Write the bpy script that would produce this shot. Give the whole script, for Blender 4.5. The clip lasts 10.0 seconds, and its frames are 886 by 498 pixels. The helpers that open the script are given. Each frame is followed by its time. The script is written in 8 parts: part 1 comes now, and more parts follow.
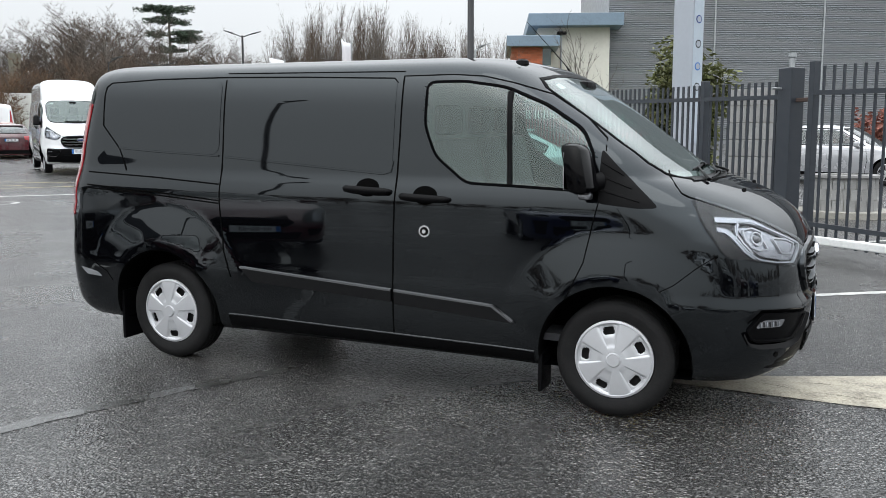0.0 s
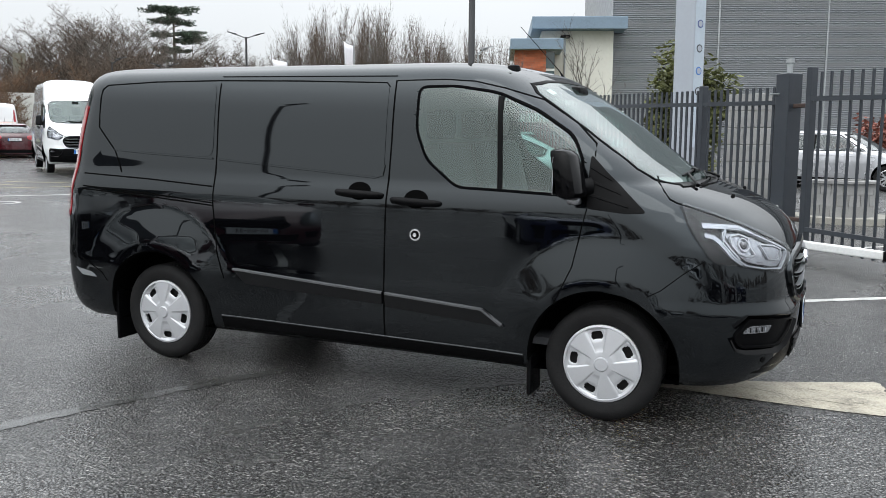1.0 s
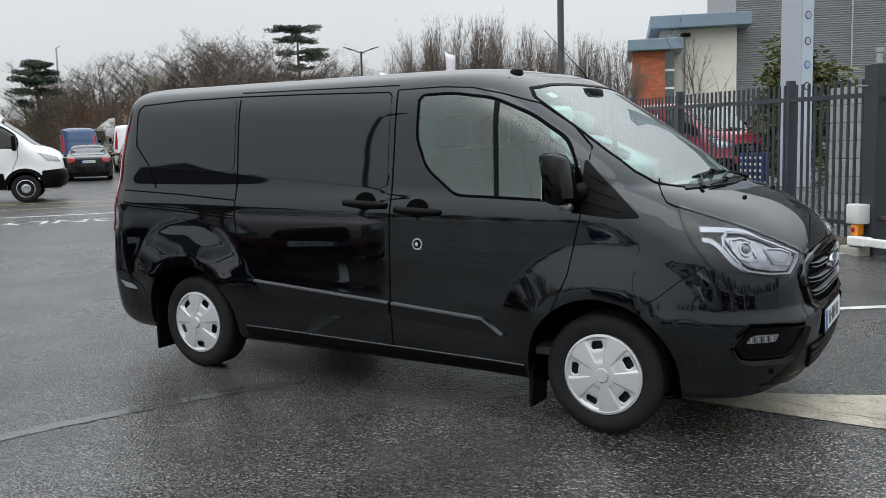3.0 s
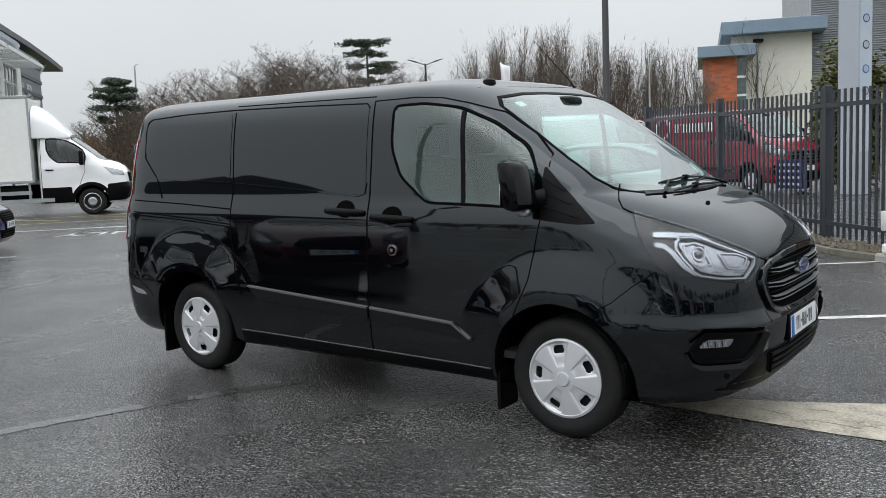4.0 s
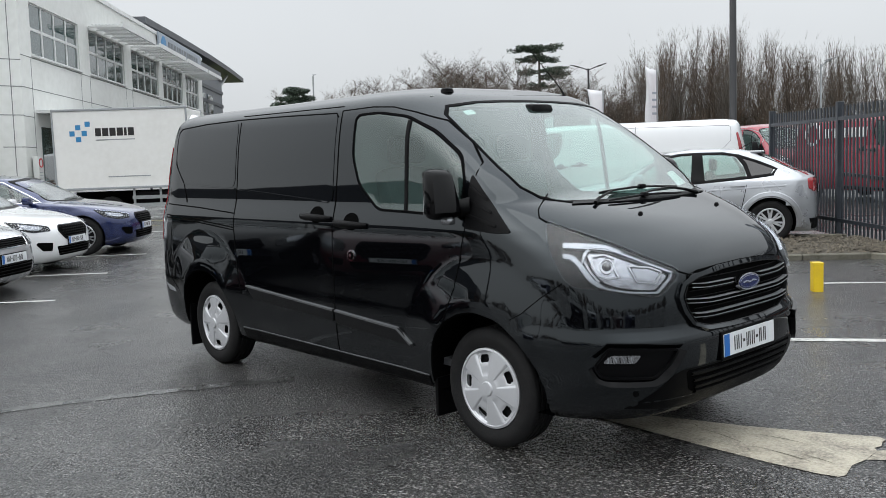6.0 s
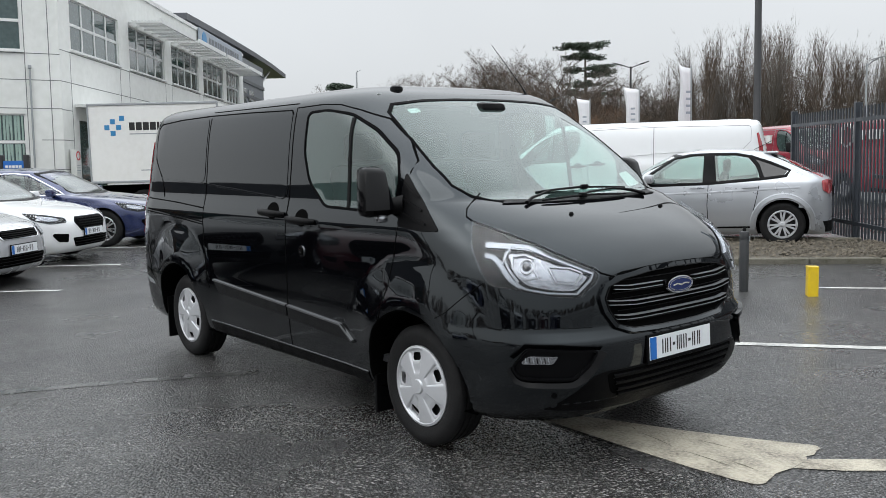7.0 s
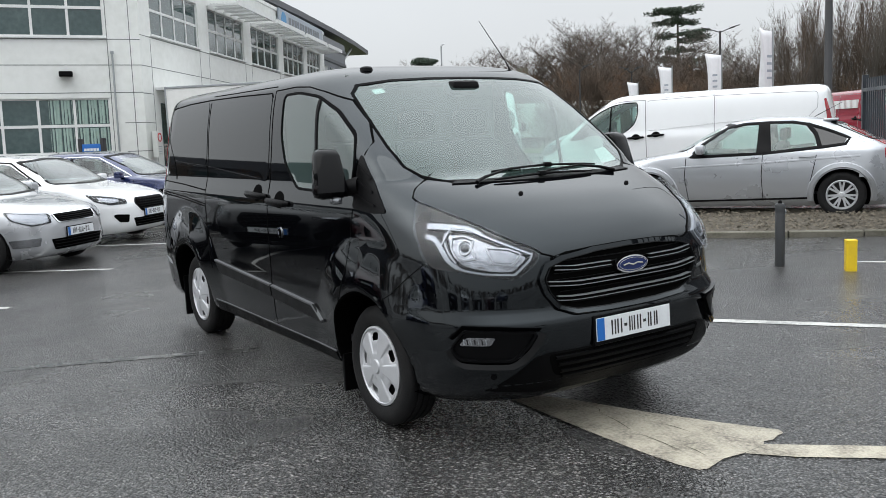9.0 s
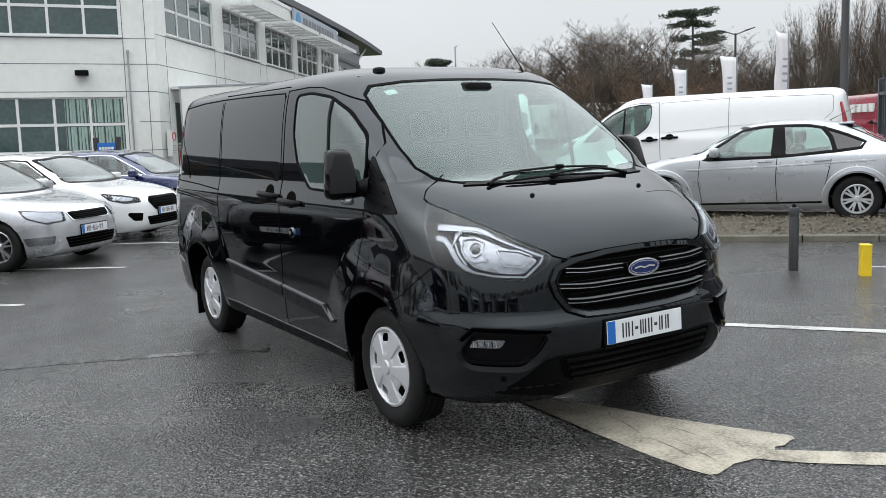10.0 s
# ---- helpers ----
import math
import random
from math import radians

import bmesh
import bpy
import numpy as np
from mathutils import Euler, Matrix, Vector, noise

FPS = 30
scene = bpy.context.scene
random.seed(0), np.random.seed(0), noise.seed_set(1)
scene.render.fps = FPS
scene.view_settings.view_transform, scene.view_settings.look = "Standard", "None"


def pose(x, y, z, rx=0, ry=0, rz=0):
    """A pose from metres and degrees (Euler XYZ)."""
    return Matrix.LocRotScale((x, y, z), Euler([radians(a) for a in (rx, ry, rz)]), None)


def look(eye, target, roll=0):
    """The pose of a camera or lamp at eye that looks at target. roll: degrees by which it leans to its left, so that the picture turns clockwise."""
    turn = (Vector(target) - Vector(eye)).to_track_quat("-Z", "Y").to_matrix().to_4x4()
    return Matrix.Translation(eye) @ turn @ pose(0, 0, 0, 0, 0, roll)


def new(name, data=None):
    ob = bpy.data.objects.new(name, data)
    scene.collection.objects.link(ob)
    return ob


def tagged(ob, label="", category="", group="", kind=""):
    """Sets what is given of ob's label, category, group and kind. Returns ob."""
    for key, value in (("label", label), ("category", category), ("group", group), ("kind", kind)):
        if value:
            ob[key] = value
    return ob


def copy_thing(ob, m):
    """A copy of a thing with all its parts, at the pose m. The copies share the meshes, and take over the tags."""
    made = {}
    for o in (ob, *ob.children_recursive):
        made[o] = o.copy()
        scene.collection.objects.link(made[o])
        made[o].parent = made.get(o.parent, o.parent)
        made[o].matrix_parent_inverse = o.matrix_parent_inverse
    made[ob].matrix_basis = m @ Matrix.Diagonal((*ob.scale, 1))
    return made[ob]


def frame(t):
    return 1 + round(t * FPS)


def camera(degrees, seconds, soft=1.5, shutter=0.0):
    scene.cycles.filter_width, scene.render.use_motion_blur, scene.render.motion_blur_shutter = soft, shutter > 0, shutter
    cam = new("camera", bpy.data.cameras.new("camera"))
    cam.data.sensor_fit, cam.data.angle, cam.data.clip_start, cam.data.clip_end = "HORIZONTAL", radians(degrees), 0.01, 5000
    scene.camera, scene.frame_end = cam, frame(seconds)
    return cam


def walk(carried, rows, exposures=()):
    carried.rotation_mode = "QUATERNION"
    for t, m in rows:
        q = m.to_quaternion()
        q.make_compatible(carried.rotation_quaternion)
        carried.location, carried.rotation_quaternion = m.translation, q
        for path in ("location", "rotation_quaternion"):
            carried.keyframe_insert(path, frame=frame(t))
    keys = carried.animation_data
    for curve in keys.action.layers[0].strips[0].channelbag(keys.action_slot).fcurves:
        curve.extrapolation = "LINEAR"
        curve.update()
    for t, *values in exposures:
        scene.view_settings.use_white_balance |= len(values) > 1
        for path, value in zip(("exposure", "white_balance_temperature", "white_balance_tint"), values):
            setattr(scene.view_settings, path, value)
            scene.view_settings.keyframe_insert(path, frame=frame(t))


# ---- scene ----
cam = camera(53.8, 10.0, soft=0.55)
PATH = [
    (0, (0.968, -5.429, 1.484), (0.178, -3.608, 1.24), -0.0),
    (0.5, (1.011, -5.44, 1.49), (0.219, -3.619, 1.249), 0.1),
    (1, (1.043, -5.43, 1.496), (0.247, -3.611, 1.257), 0.4),
    (1.5, (1.12, -5.398, 1.486), (0.321, -3.58, 1.246), -0.2),
    (2, (1.225, -5.272, 1.473), (0.415, -3.458, 1.244), -0.3),
    (2.5, (1.398, -5.164, 1.498), (0.461, -3.412, 1.271), -1.0),
    (4, (2.152, -4.867, 1.462), (0.968, -3.266, 1.272), -2.0),
    (4.5, (2.429, -4.746, 1.452), (1.164, -3.207, 1.271), -2.5),
    (5, (2.7, -4.597, 1.466), (1.39, -3.096, 1.289), -2.4),
    (5.5, (2.915, -4.317, 1.45), (1.513, -2.901, 1.279), -2.1),
    (7, (3.525, -3.642, 1.428), (1.978, -2.386, 1.259), -1.0),
    (7.5, (3.649, -3.388, 1.441), (2.09, -2.151, 1.249), -0.7),
    (8, (3.831, -3.164, 1.445), (2.194, -2.032, 1.251), -1.2),
    (8.5, (3.921, -3.092, 1.449), (2.261, -1.998, 1.23), -2.2),
    (9, (3.938, -3.067, 1.446), (2.269, -1.987, 1.222), -2.2),
    (9.5, (3.94, -3.054, 1.451), (2.262, -1.989, 1.229), -1.8),
    (10, (3.938, -3.058, 1.448), (2.254, -2.002, 1.227), -1.8),
]
EXPOSURES = [(0, 0.32), (1.0, 0.34), (1.5, 0.2), (2.0, 0.0), (2.5, 0.02), (4.0, 0.02), (5.5, 0.0), (7.0, 0.06), (10, 0.1)]
walk(cam, [(t, look(eye, target, roll)) for t, eye, target, roll in PATH], EXPOSURES)


def ground_z(x, y):
    """Height of the gently sloping yard."""
    return 0.03 + 1.2 * math.tanh((-0.012 * x + 0.022 * (y + 0.945)) / 1.2)


# ---- world and light: bright overcast winter sky ----
world = bpy.data.worlds.new("overcast_sky")
scene.world = world
world.use_nodes = True
wn, wl = world.node_tree.nodes, world.node_tree.links
wn.clear()
w_out = wn.new("ShaderNodeOutputWorld")
w_bg = wn.new("ShaderNodeBackground")
w_sky = wn.new("ShaderNodeTexSky")
w_sky.sky_type, w_sky.sun_disc = "NISHITA", False
w_sky.sun_elevation, w_sky.sun_rotation = radians(42), radians(200)
w_sky.air_density, w_sky.dust_density = 1.0, 4.0
w_hsv = wn.new("ShaderNodeHueSaturation")
w_hsv.inputs["Saturation"].default_value = 0.12
w_hsv.inputs["Value"].default_value = 0.04
w_tc = wn.new("ShaderNodeTexCoord")
w_sep = wn.new("ShaderNodeSeparateXYZ")
w_ramp = wn.new("ShaderNodeValToRGB")
w_ramp.color_ramp.elements[0].position, w_ramp.color_ramp.elements[0].color = 0.0, (0.54, 0.567, 0.588, 1)
w_ramp.color_ramp.elements[1].position, w_ramp.color_ramp.elements[1].color = 1.0, (2.5, 2.64, 2.76, 1)
e_mid = w_ramp.color_ramp.elements.new(0.28)
e_mid.color = (0.69, 0.727, 0.761, 1)
e_up = w_ramp.color_ramp.elements.new(0.5)
e_up.color = (1.5, 1.58, 1.65, 1)
w_noise = wn.new("ShaderNodeTexNoise")
w_noise.inputs["Scale"].default_value, w_noise.inputs["Detail"].default_value = 2.2, 5
w_map = wn.new("ShaderNodeMapRange")
w_map.inputs["To Min"].default_value, w_map.inputs["To Max"].default_value = 0.82, 1.06
w_mul = wn.new("ShaderNodeMix")
w_mul.data_type, w_mul.blend_type = "RGBA", "MULTIPLY"
w_mul.inputs["Factor"].default_value = 1.0
w_add = wn.new("ShaderNodeMix")
w_add.data_type, w_add.blend_type = "RGBA", "ADD"
w_add.inputs["Factor"].default_value = 1.0
wl.new(w_sky.outputs[0], w_hsv.inputs["Color"])
wl.new(w_tc.outputs["Generated"], w_sep.inputs[0])
wl.new(w_sep.outputs["Z"], w_ramp.inputs[0])
wl.new(w_tc.outputs["Generated"], w_noise.inputs["Vector"])
wl.new(w_noise.outputs["Fac"], w_map.inputs["Value"])
wl.new(w_ramp.outputs[0], w_mul.inputs["A"])
wl.new(w_map.outputs[0], w_mul.inputs["B"])
wl.new(w_mul.outputs["Result"], w_add.inputs["A"])
wl.new(w_hsv.outputs[0], w_add.inputs["B"])
wl.new(w_add.outputs["Result"], w_bg.inputs["Color"])
wl.new(w_bg.outputs[0], w_out.inputs["Surface"])
w_bg.inputs["Strength"].default_value = 1.0

sun = new("sun", bpy.data.lights.new("sun", "SUN"))
sun.data.energy, sun.data.angle, sun.data.color = 0.5, radians(40), (1.0, 0.97, 0.93)
sun.matrix_world = look((0, 0, 30), (-6, 12, 0))


# ---- materials ----
def mat(name, col, rough=0.5, metal=0.0, coat=0.0, var=None, bump=None, rvar=0.0, spec=0.5, rscale=3.0, island=0.0, tint=None):
    """Principled surface. var: (scale, amount, second colour or None), bump: (scale, strength)."""
    m = bpy.data.materials.new(name)
    m.use_nodes = True
    n, l = m.node_tree.nodes, m.node_tree.links
    b = n["Principled BSDF"]
    b.inputs["Base Color"].default_value = (*col, 1)
    b.inputs["Roughness"].default_value = rough
    b.inputs["Metallic"].default_value = metal
    b.inputs["Coat Weight"].default_value = coat
    b.inputs["Coat Roughness"].default_value = 0.02
    b.inputs["Specular IOR Level"].default_value = spec
    if tint:
        b.inputs["Specular Tint"].default_value = (*tint, 1)
    tc = n.new("ShaderNodeTexCoord")
    out = None
    if var:
        scale, amount, col2 = var
        col2 = col2 or tuple(c * 0.55 for c in col)
        n1, n2 = n.new("ShaderNodeTexNoise"), n.new("ShaderNodeTexNoise")
        n1.inputs["Scale"].default_value, n1.inputs["Detail"].default_value = scale, 6
        n2.inputs["Scale"].default_value, n2.inputs["Detail"].default_value = scale * 9, 4
        mm = n.new("ShaderNodeMath")
        mm.operation = "MULTIPLY"
        ramp = n.new("ShaderNodeMapRange")
        ramp.inputs["From Min"].default_value, ramp.inputs["From Max"].default_value = 0.16, 0.42
        ramp.inputs["To Max"].default_value = amount
        mix = n.new("ShaderNodeMix")
        mix.data_type = "RGBA"
        mix.inputs["A"].default_value, mix.inputs["B"].default_value = (*col, 1), (*col2, 1)
        for nn in (n1, n2):
            l.new(tc.outputs["Object"], nn.inputs["Vector"])
        l.new(n1.outputs["Fac"], mm.inputs[0])
        l.new(n2.outputs["Fac"], mm.inputs[1])
        l.new(mm.outputs[0], ramp.inputs["Value"])
        l.new(ramp.outputs[0], mix.inputs["Factor"])
        out = mix.outputs["Result"]
        l.new(out, b.inputs["Base Color"])
    if island:
        geo = n.new("ShaderNodeNewGeometry")
        info = n.new("ShaderNodeObjectInfo")
        ad = n.new("ShaderNodeMath")
        ad.operation = "ADD"
        l.new(geo.outputs["Random Per Island"], ad.inputs[0])
        l.new(info.outputs["Random"], ad.inputs[1])
        fr = n.new("ShaderNodeMath")
        fr.operation = "FRACT"
        l.new(ad.outputs[0], fr.inputs[0])
        mr = n.new("ShaderNodeMapRange")
        mr.inputs["To Min"].default_value, mr.inputs["To Max"].default_value = 1 - island, 1 + island
        l.new(fr.outputs[0], mr.inputs["Value"])
        hs = n.new("ShaderNodeHueSaturation")
        hs.inputs["Color"].default_value = (*col, 1)
        if out:
            l.new(out, hs.inputs["Color"])
        l.new(mr.outputs[0], hs.inputs["Value"])
        l.new(hs.outputs[0], b.inputs["Base Color"])
    if rvar:
        n3 = n.new("ShaderNodeTexNoise")
        n3.inputs["Scale"].default_value, n3.inputs["Detail"].default_value = rscale, 6
        mr = n.new("ShaderNodeMapRange")
        mr.inputs["From Min"].default_value, mr.inputs["From Max"].default_value = 0.3, 0.7
        mr.inputs["To Min"].default_value, mr.inputs["To Max"].default_value = max(0.0, rough - rvar), min(1.0, rough + rvar)
        l.new(tc.outputs["Object"], n3.inputs["Vector"])
        l.new(n3.outputs["Fac"], mr.inputs["Value"])
        l.new(mr.outputs[0], b.inputs["Roughness"])
    if bump:
        n4, bp = n.new("ShaderNodeTexNoise"), n.new("ShaderNodeBump")
        n4.inputs["Scale"].default_value, n4.inputs["Detail"].default_value = bump[0], 5
        bp.inputs["Strength"].default_value, bp.inputs["Distance"].default_value = bump[1], 0.01
        l.new(tc.outputs["Object"], n4.inputs["Vector"])
        l.new(n4.outputs["Fac"], bp.inputs["Height"])
        l.new(bp.outputs[0], b.inputs["Normal"])
    return m


def glass(name, tint, rough=0.0, clear=0.8, film=0.0, gloss=0.065, power=3.4):
    """Thin tinted pane: mostly clear, with a mirror gloss. film: share of painted pale haze."""
    m = bpy.data.materials.new(name)
    m.use_nodes = True
    n, l = m.node_tree.nodes, m.node_tree.links
    n.clear()
    out, mix, tr, gl, fr = (n.new("ShaderNode" + k) for k in ("OutputMaterial", "MixShader", "BsdfTransparent", "BsdfGlossy", "LayerWeight"))
    tr.inputs["Color"].default_value = (*[c * clear for c in tint], 1)
    gl.inputs["Roughness"].default_value = rough
    gl.inputs["Color"].default_value = (0.95, 0.97, 0.97, 1)
    fr.inputs["Blend"].default_value = 0.5
    p5, ma = n.new("ShaderNodeMath"), n.new("ShaderNodeMath")
    p5.operation, ma.operation = "POWER", "MULTIPLY_ADD"
    p5.inputs[1].default_value, ma.inputs[1].default_value, ma.inputs[2].default_value = power, 0.92, gloss
    l.new(fr.outputs["Facing"], p5.inputs[0])
    l.new(p5.outputs[0], ma.inputs[0])
    l.new(ma.outputs[0], mix.inputs[0])
    # pale green diffuse mixed in, a painted haze that lifts the pane's brightness
    if film:
        df, mx, nz, mr, tc = (n.new("ShaderNode" + k) for k in ("BsdfDiffuse", "MixShader", "TexNoise", "MapRange", "TexCoord"))
        df.inputs["Color"].default_value = (0.5, 0.78, 0.71, 1)
        nz.inputs["Scale"].default_value, nz.inputs["Detail"].default_value = 3.0, 6
        mr.inputs["To Min"].default_value, mr.inputs["To Max"].default_value = film * 0.85, film * 1.15
        l.new(tc.outputs["Object"], nz.inputs["Vector"])
        l.new(nz.outputs["Fac"], mr.inputs["Value"])
        l.new(mr.outputs[0], mx.inputs[0])
        l.new(tr.outputs[0], mx.inputs[1])
        l.new(df.outputs[0], mx.inputs[2])
        l.new(mx.outputs[0], mix.inputs[1])
    else:
        l.new(tr.outputs[0], mix.inputs[1])
    l.new(gl.outputs[0], mix.inputs[2])
    l.new(mix.outputs[0], out.inputs["Surface"])
    return m


def asphalt_material():
    m = bpy.data.materials.new("wet_asphalt")
    m.use_nodes = True
    n, l = m.node_tree.nodes, m.node_tree.links
    b = n["Principled BSDF"]
    tc = n.new("ShaderNodeTexCoord")

    def tex(kind, scale, detail=5, rough=0.55):
        t = n.new(kind)
        t.inputs["Scale"].default_value = scale
        if kind == "ShaderNodeTexNoise":
            t.inputs["Detail"].default_value, t.inputs["Roughness"].default_value = detail, rough
        l.new(tc.outputs["Object"], t.inputs["Vector"])
        return t

    def rng(src, a, c, lo, hi):
        r = n.new("ShaderNodeMapRange")
        for k, v in zip(("From Min", "From Max", "To Min", "To Max"), (a, c, lo, hi)):
            r.inputs[k].default_value = v
        l.new(src, r.inputs["Value"])
        return r.outputs[0]

    stone = tex("ShaderNodeTexVoronoi", 78)
    stone_b = tex("ShaderNodeTexVoronoi", 46)
    big, mid, fine = tex("ShaderNodeTexNoise", 0.22, 7, 0.6), tex("ShaderNodeTexNoise", 1.3, 6), tex("ShaderNodeTexNoise", 60, 3)
    patch = tex("ShaderNodeTexNoise", 0.55, 5)
    grey = n.new("ShaderNodeMix")
    grey.data_type = "RGBA"
    grey.inputs["A"].default_value, grey.inputs["B"].default_value = (0.024, 0.0233, 0.0226, 1), (0.19, 0.184, 0.177, 1)
    sc_ = n.new("ShaderNodeSeparateColor")
    l.new(stone.outputs["Color"], sc_.inputs[0])
    pw = n.new("ShaderNodeMath")
    pw.operation = "POWER"
    pw.inputs[1].default_value = 4.0
    l.new(sc_.outputs[0], pw.inputs[0])
    l.new(rng(pw.outputs[0], 0.0, 1.0, 0.05, 1.0), grey.inputs["Factor"])
    stain = n.new("ShaderNodeMix")
    stain.data_type, stain.blend_type = "RGBA", "MULTIPLY"
    stain.inputs["Factor"].default_value = 1.0
    l.new(grey.outputs["Result"], stain.inputs["A"])
    l.new(rng(mid.outputs["Fac"], 0.32, 0.68, 0.6, 1.4), stain.inputs["B"])
    l.new(stain.outputs["Result"], b.inputs["Base Color"])
    wet = rng(big.outputs["Fac"], 0.38, 0.6, 0.0, 1.0)
    wet2 = rng(patch.outputs["Fac"], 0.4, 0.64, 0.0, 1.0)
    mm = n.new("ShaderNodeMath")
    mm.operation = "MULTIPLY"
    l.new(wet, mm.inputs[0])
    l.new(wet2, mm.inputs[1])
    l.new(rng(mm.outputs[0], 0.0, 0.8, 0.36, 0.14), b.inputs["Roughness"])
    # hollows between stones: gloss, coat and colour cut as painted-in shade
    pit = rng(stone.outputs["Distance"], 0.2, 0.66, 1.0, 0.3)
    sp = n.new("ShaderNodeMath")
    sp.operation = "MULTIPLY"
    l.new(pit, sp.inputs[0])
    l.new(rng(mm.outputs[0], 0.0, 0.9, 0.62, 0.8), sp.inputs[1])
    l.new(sp.outputs[0], b.inputs["Specular IOR Level"])
    cw = n.new("ShaderNodeMath")
    cw.operation = "MULTIPLY"
    l.new(pit, cw.inputs[0])
    cw.inputs[1].default_value = 1.0
    l.new(cw.outputs[0], b.inputs["Coat Weight"])
    # base colour darkened in the hollows, shade put into the colour
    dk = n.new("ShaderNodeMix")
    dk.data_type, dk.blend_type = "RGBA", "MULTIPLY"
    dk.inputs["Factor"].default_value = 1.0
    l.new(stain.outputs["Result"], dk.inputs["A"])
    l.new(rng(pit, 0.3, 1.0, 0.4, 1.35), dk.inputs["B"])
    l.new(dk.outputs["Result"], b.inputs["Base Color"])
    b.inputs["Coat Roughness"].default_value = 0.19
    bp = n.new("ShaderNodeBump")
    bp.inputs["Distance"].default_value = 0.02
    l.new(rng(mm.outputs[0], 0.0, 0.9, 0.9, 0.5), bp.inputs["Strength"])
    hh = n.new("ShaderNodeMath")
    hh.operation = "ADD"
    l.new(stone.outputs["Distance"], hh.inputs[0])
    l.new(stone_b.outputs["Distance"], hh.inputs[1])
    h2 = n.new("ShaderNodeMath")
    h2.operation = "ADD"
    l.new(hh.outputs[0], h2.inputs[0])
    l.new(fine.outputs["Fac"], h2.inputs[1])
    l.new(h2.outputs[0], bp.inputs["Height"])
    l.new(bp.outputs[0], b.inputs["Normal"])
    film = n.new("ShaderNodeBump")
    film.inputs["Distance"].default_value = 0.02
    l.new(rng(mm.outputs[0], 0.0, 0.9, 0.17, 0.09), film.inputs["Strength"])
    l.new(h2.outputs[0], film.inputs["Height"])
    l.new(film.outputs[0], b.inputs["Coat Normal"])
    return m


M_ASPHALT = asphalt_material()
M_JOINTSEAL = mat("smooth_asphalt_joint", (0.042, 0.042, 0.04), 0.3, coat=0.5, var=(6, 0.9, (0.022, 0.022, 0.021)), rvar=0.12, rscale=9, bump=(100, 0.5), spec=0.6)
M_PAINT_WHITE = mat("worn_road_paint", (0.55, 0.545, 0.52), 0.5, var=(5, 0.75, (0.12, 0.12, 0.12)), bump=(90, 0.4), rvar=0.15)
M_PAINT_CREAM = mat("worn_cream_road_paint", (0.43, 0.395, 0.32), 0.6, spec=0.3, var=(7, 0.95, (0.15, 0.135, 0.11)), bump=(70, 0.9), rvar=0.15)
M_PAINT_YELLOW = mat("faded_yellow_road_paint", (0.42, 0.34, 0.16), 0.55, var=(4, 0.8, (0.12, 0.12, 0.11)), bump=(90, 0.4))
M_BLACK = mat("black_gloss_car_paint", (0.0012, 0.0013, 0.0018), 0.025, spec=0.58, var=(1.5, 0.3, (0.002, 0.0021, 0.0028)), tint=(0.86, 0.95, 1.0))
M_TRIM = mat("black_grained_plastic", (0.0022, 0.0022, 0.0026), 0.42, spec=0.09, bump=(260, 0.15), rvar=0.1, rscale=8)
M_TRIMG = mat("dark_grey_rub_strip", (0.006, 0.0062, 0.0068), 0.42, spec=0.18, bump=(200, 0.1), rvar=0.08, rscale=8)
# paler grey for edge lines, their highlight put into the colour
M_EDGELIGHT = mat("grey_lit_edge", (0.075, 0.078, 0.082), 0.38, rvar=0.06)
M_FRIT = mat("black_glass_border", (0.0015, 0.0016, 0.002), 0.4, spec=0.02)
M_MIRRORCASE = mat("black_mirror_case", (0.0018, 0.0018, 0.0022), 0.1, spec=0.12)
# flat near-black, also painted as the shade in gaps, handle cups and openings
M_SEAM = mat("shadow_gap_black", (0.002, 0.002, 0.002), 0.9, spec=0.03)
M_RUBBER = mat("tyre_rubber", (0.008, 0.008, 0.0085), 0.7, spec=0.2, var=(14, 0.5, (0.02, 0.0195, 0.019)), bump=(120, 0.25))
M_HUBCAP = mat("silver_hubcap_plastic", (0.5, 0.51, 0.53), 0.34, metal=0.35, rvar=0.08, var=(18, 0.25, (0.4, 0.4, 0.42)))
M_ALLOY = mat("silver_alloy", (0.6, 0.61, 0.63), 0.26, metal=0.85, rvar=0.08)
M_CHROME = mat("bright_chrome", (0.75, 0.76, 0.78), 0.1, metal=1.0)
M_SATIN = mat("satin_silver_strip", (0.34, 0.35, 0.37), 0.3, metal=0.5)
M_LAMPIN = mat("headlamp_reflector", (0.34, 0.35, 0.37), 0.2, metal=0.85, bump=(34, 0.6), var=(26, 0.6, (0.12, 0.12, 0.13)))
M_LAMPWHITE = mat("white_light_guide", (0.34, 0.36, 0.385), 0.14, metal=0.35, bump=(60, 0.2))
M_LAMPDARK = mat("headlamp_bezel", (0.008, 0.0083, 0.009), 0.2, spec=0.25)
M_PROJ = mat("projector_glass", (0.12, 0.12, 0.125), 0.08, metal=0.4)
M_REDVAN = mat("red_van_paint", (0.22, 0.008, 0.022), 0.25, coat=0.6)
M_LOGO = mat("sky_blue_logo", (0.03, 0.2, 0.42), 0.4)
M_GAPGREY = mat("grey_body_gap", (0.2, 0.2, 0.21), 0.8, spec=0.1)
M_KERB = mat("mossy_kerb_concrete", (0.15, 0.14, 0.115), 0.9, var=(5, 0.7, (0.06, 0.06, 0.035)), bump=(50, 0.6), island=0.2)
M_RED = mat("red_lamp_plastic", (0.32, 0.012, 0.018), 0.12, coat=1.0)
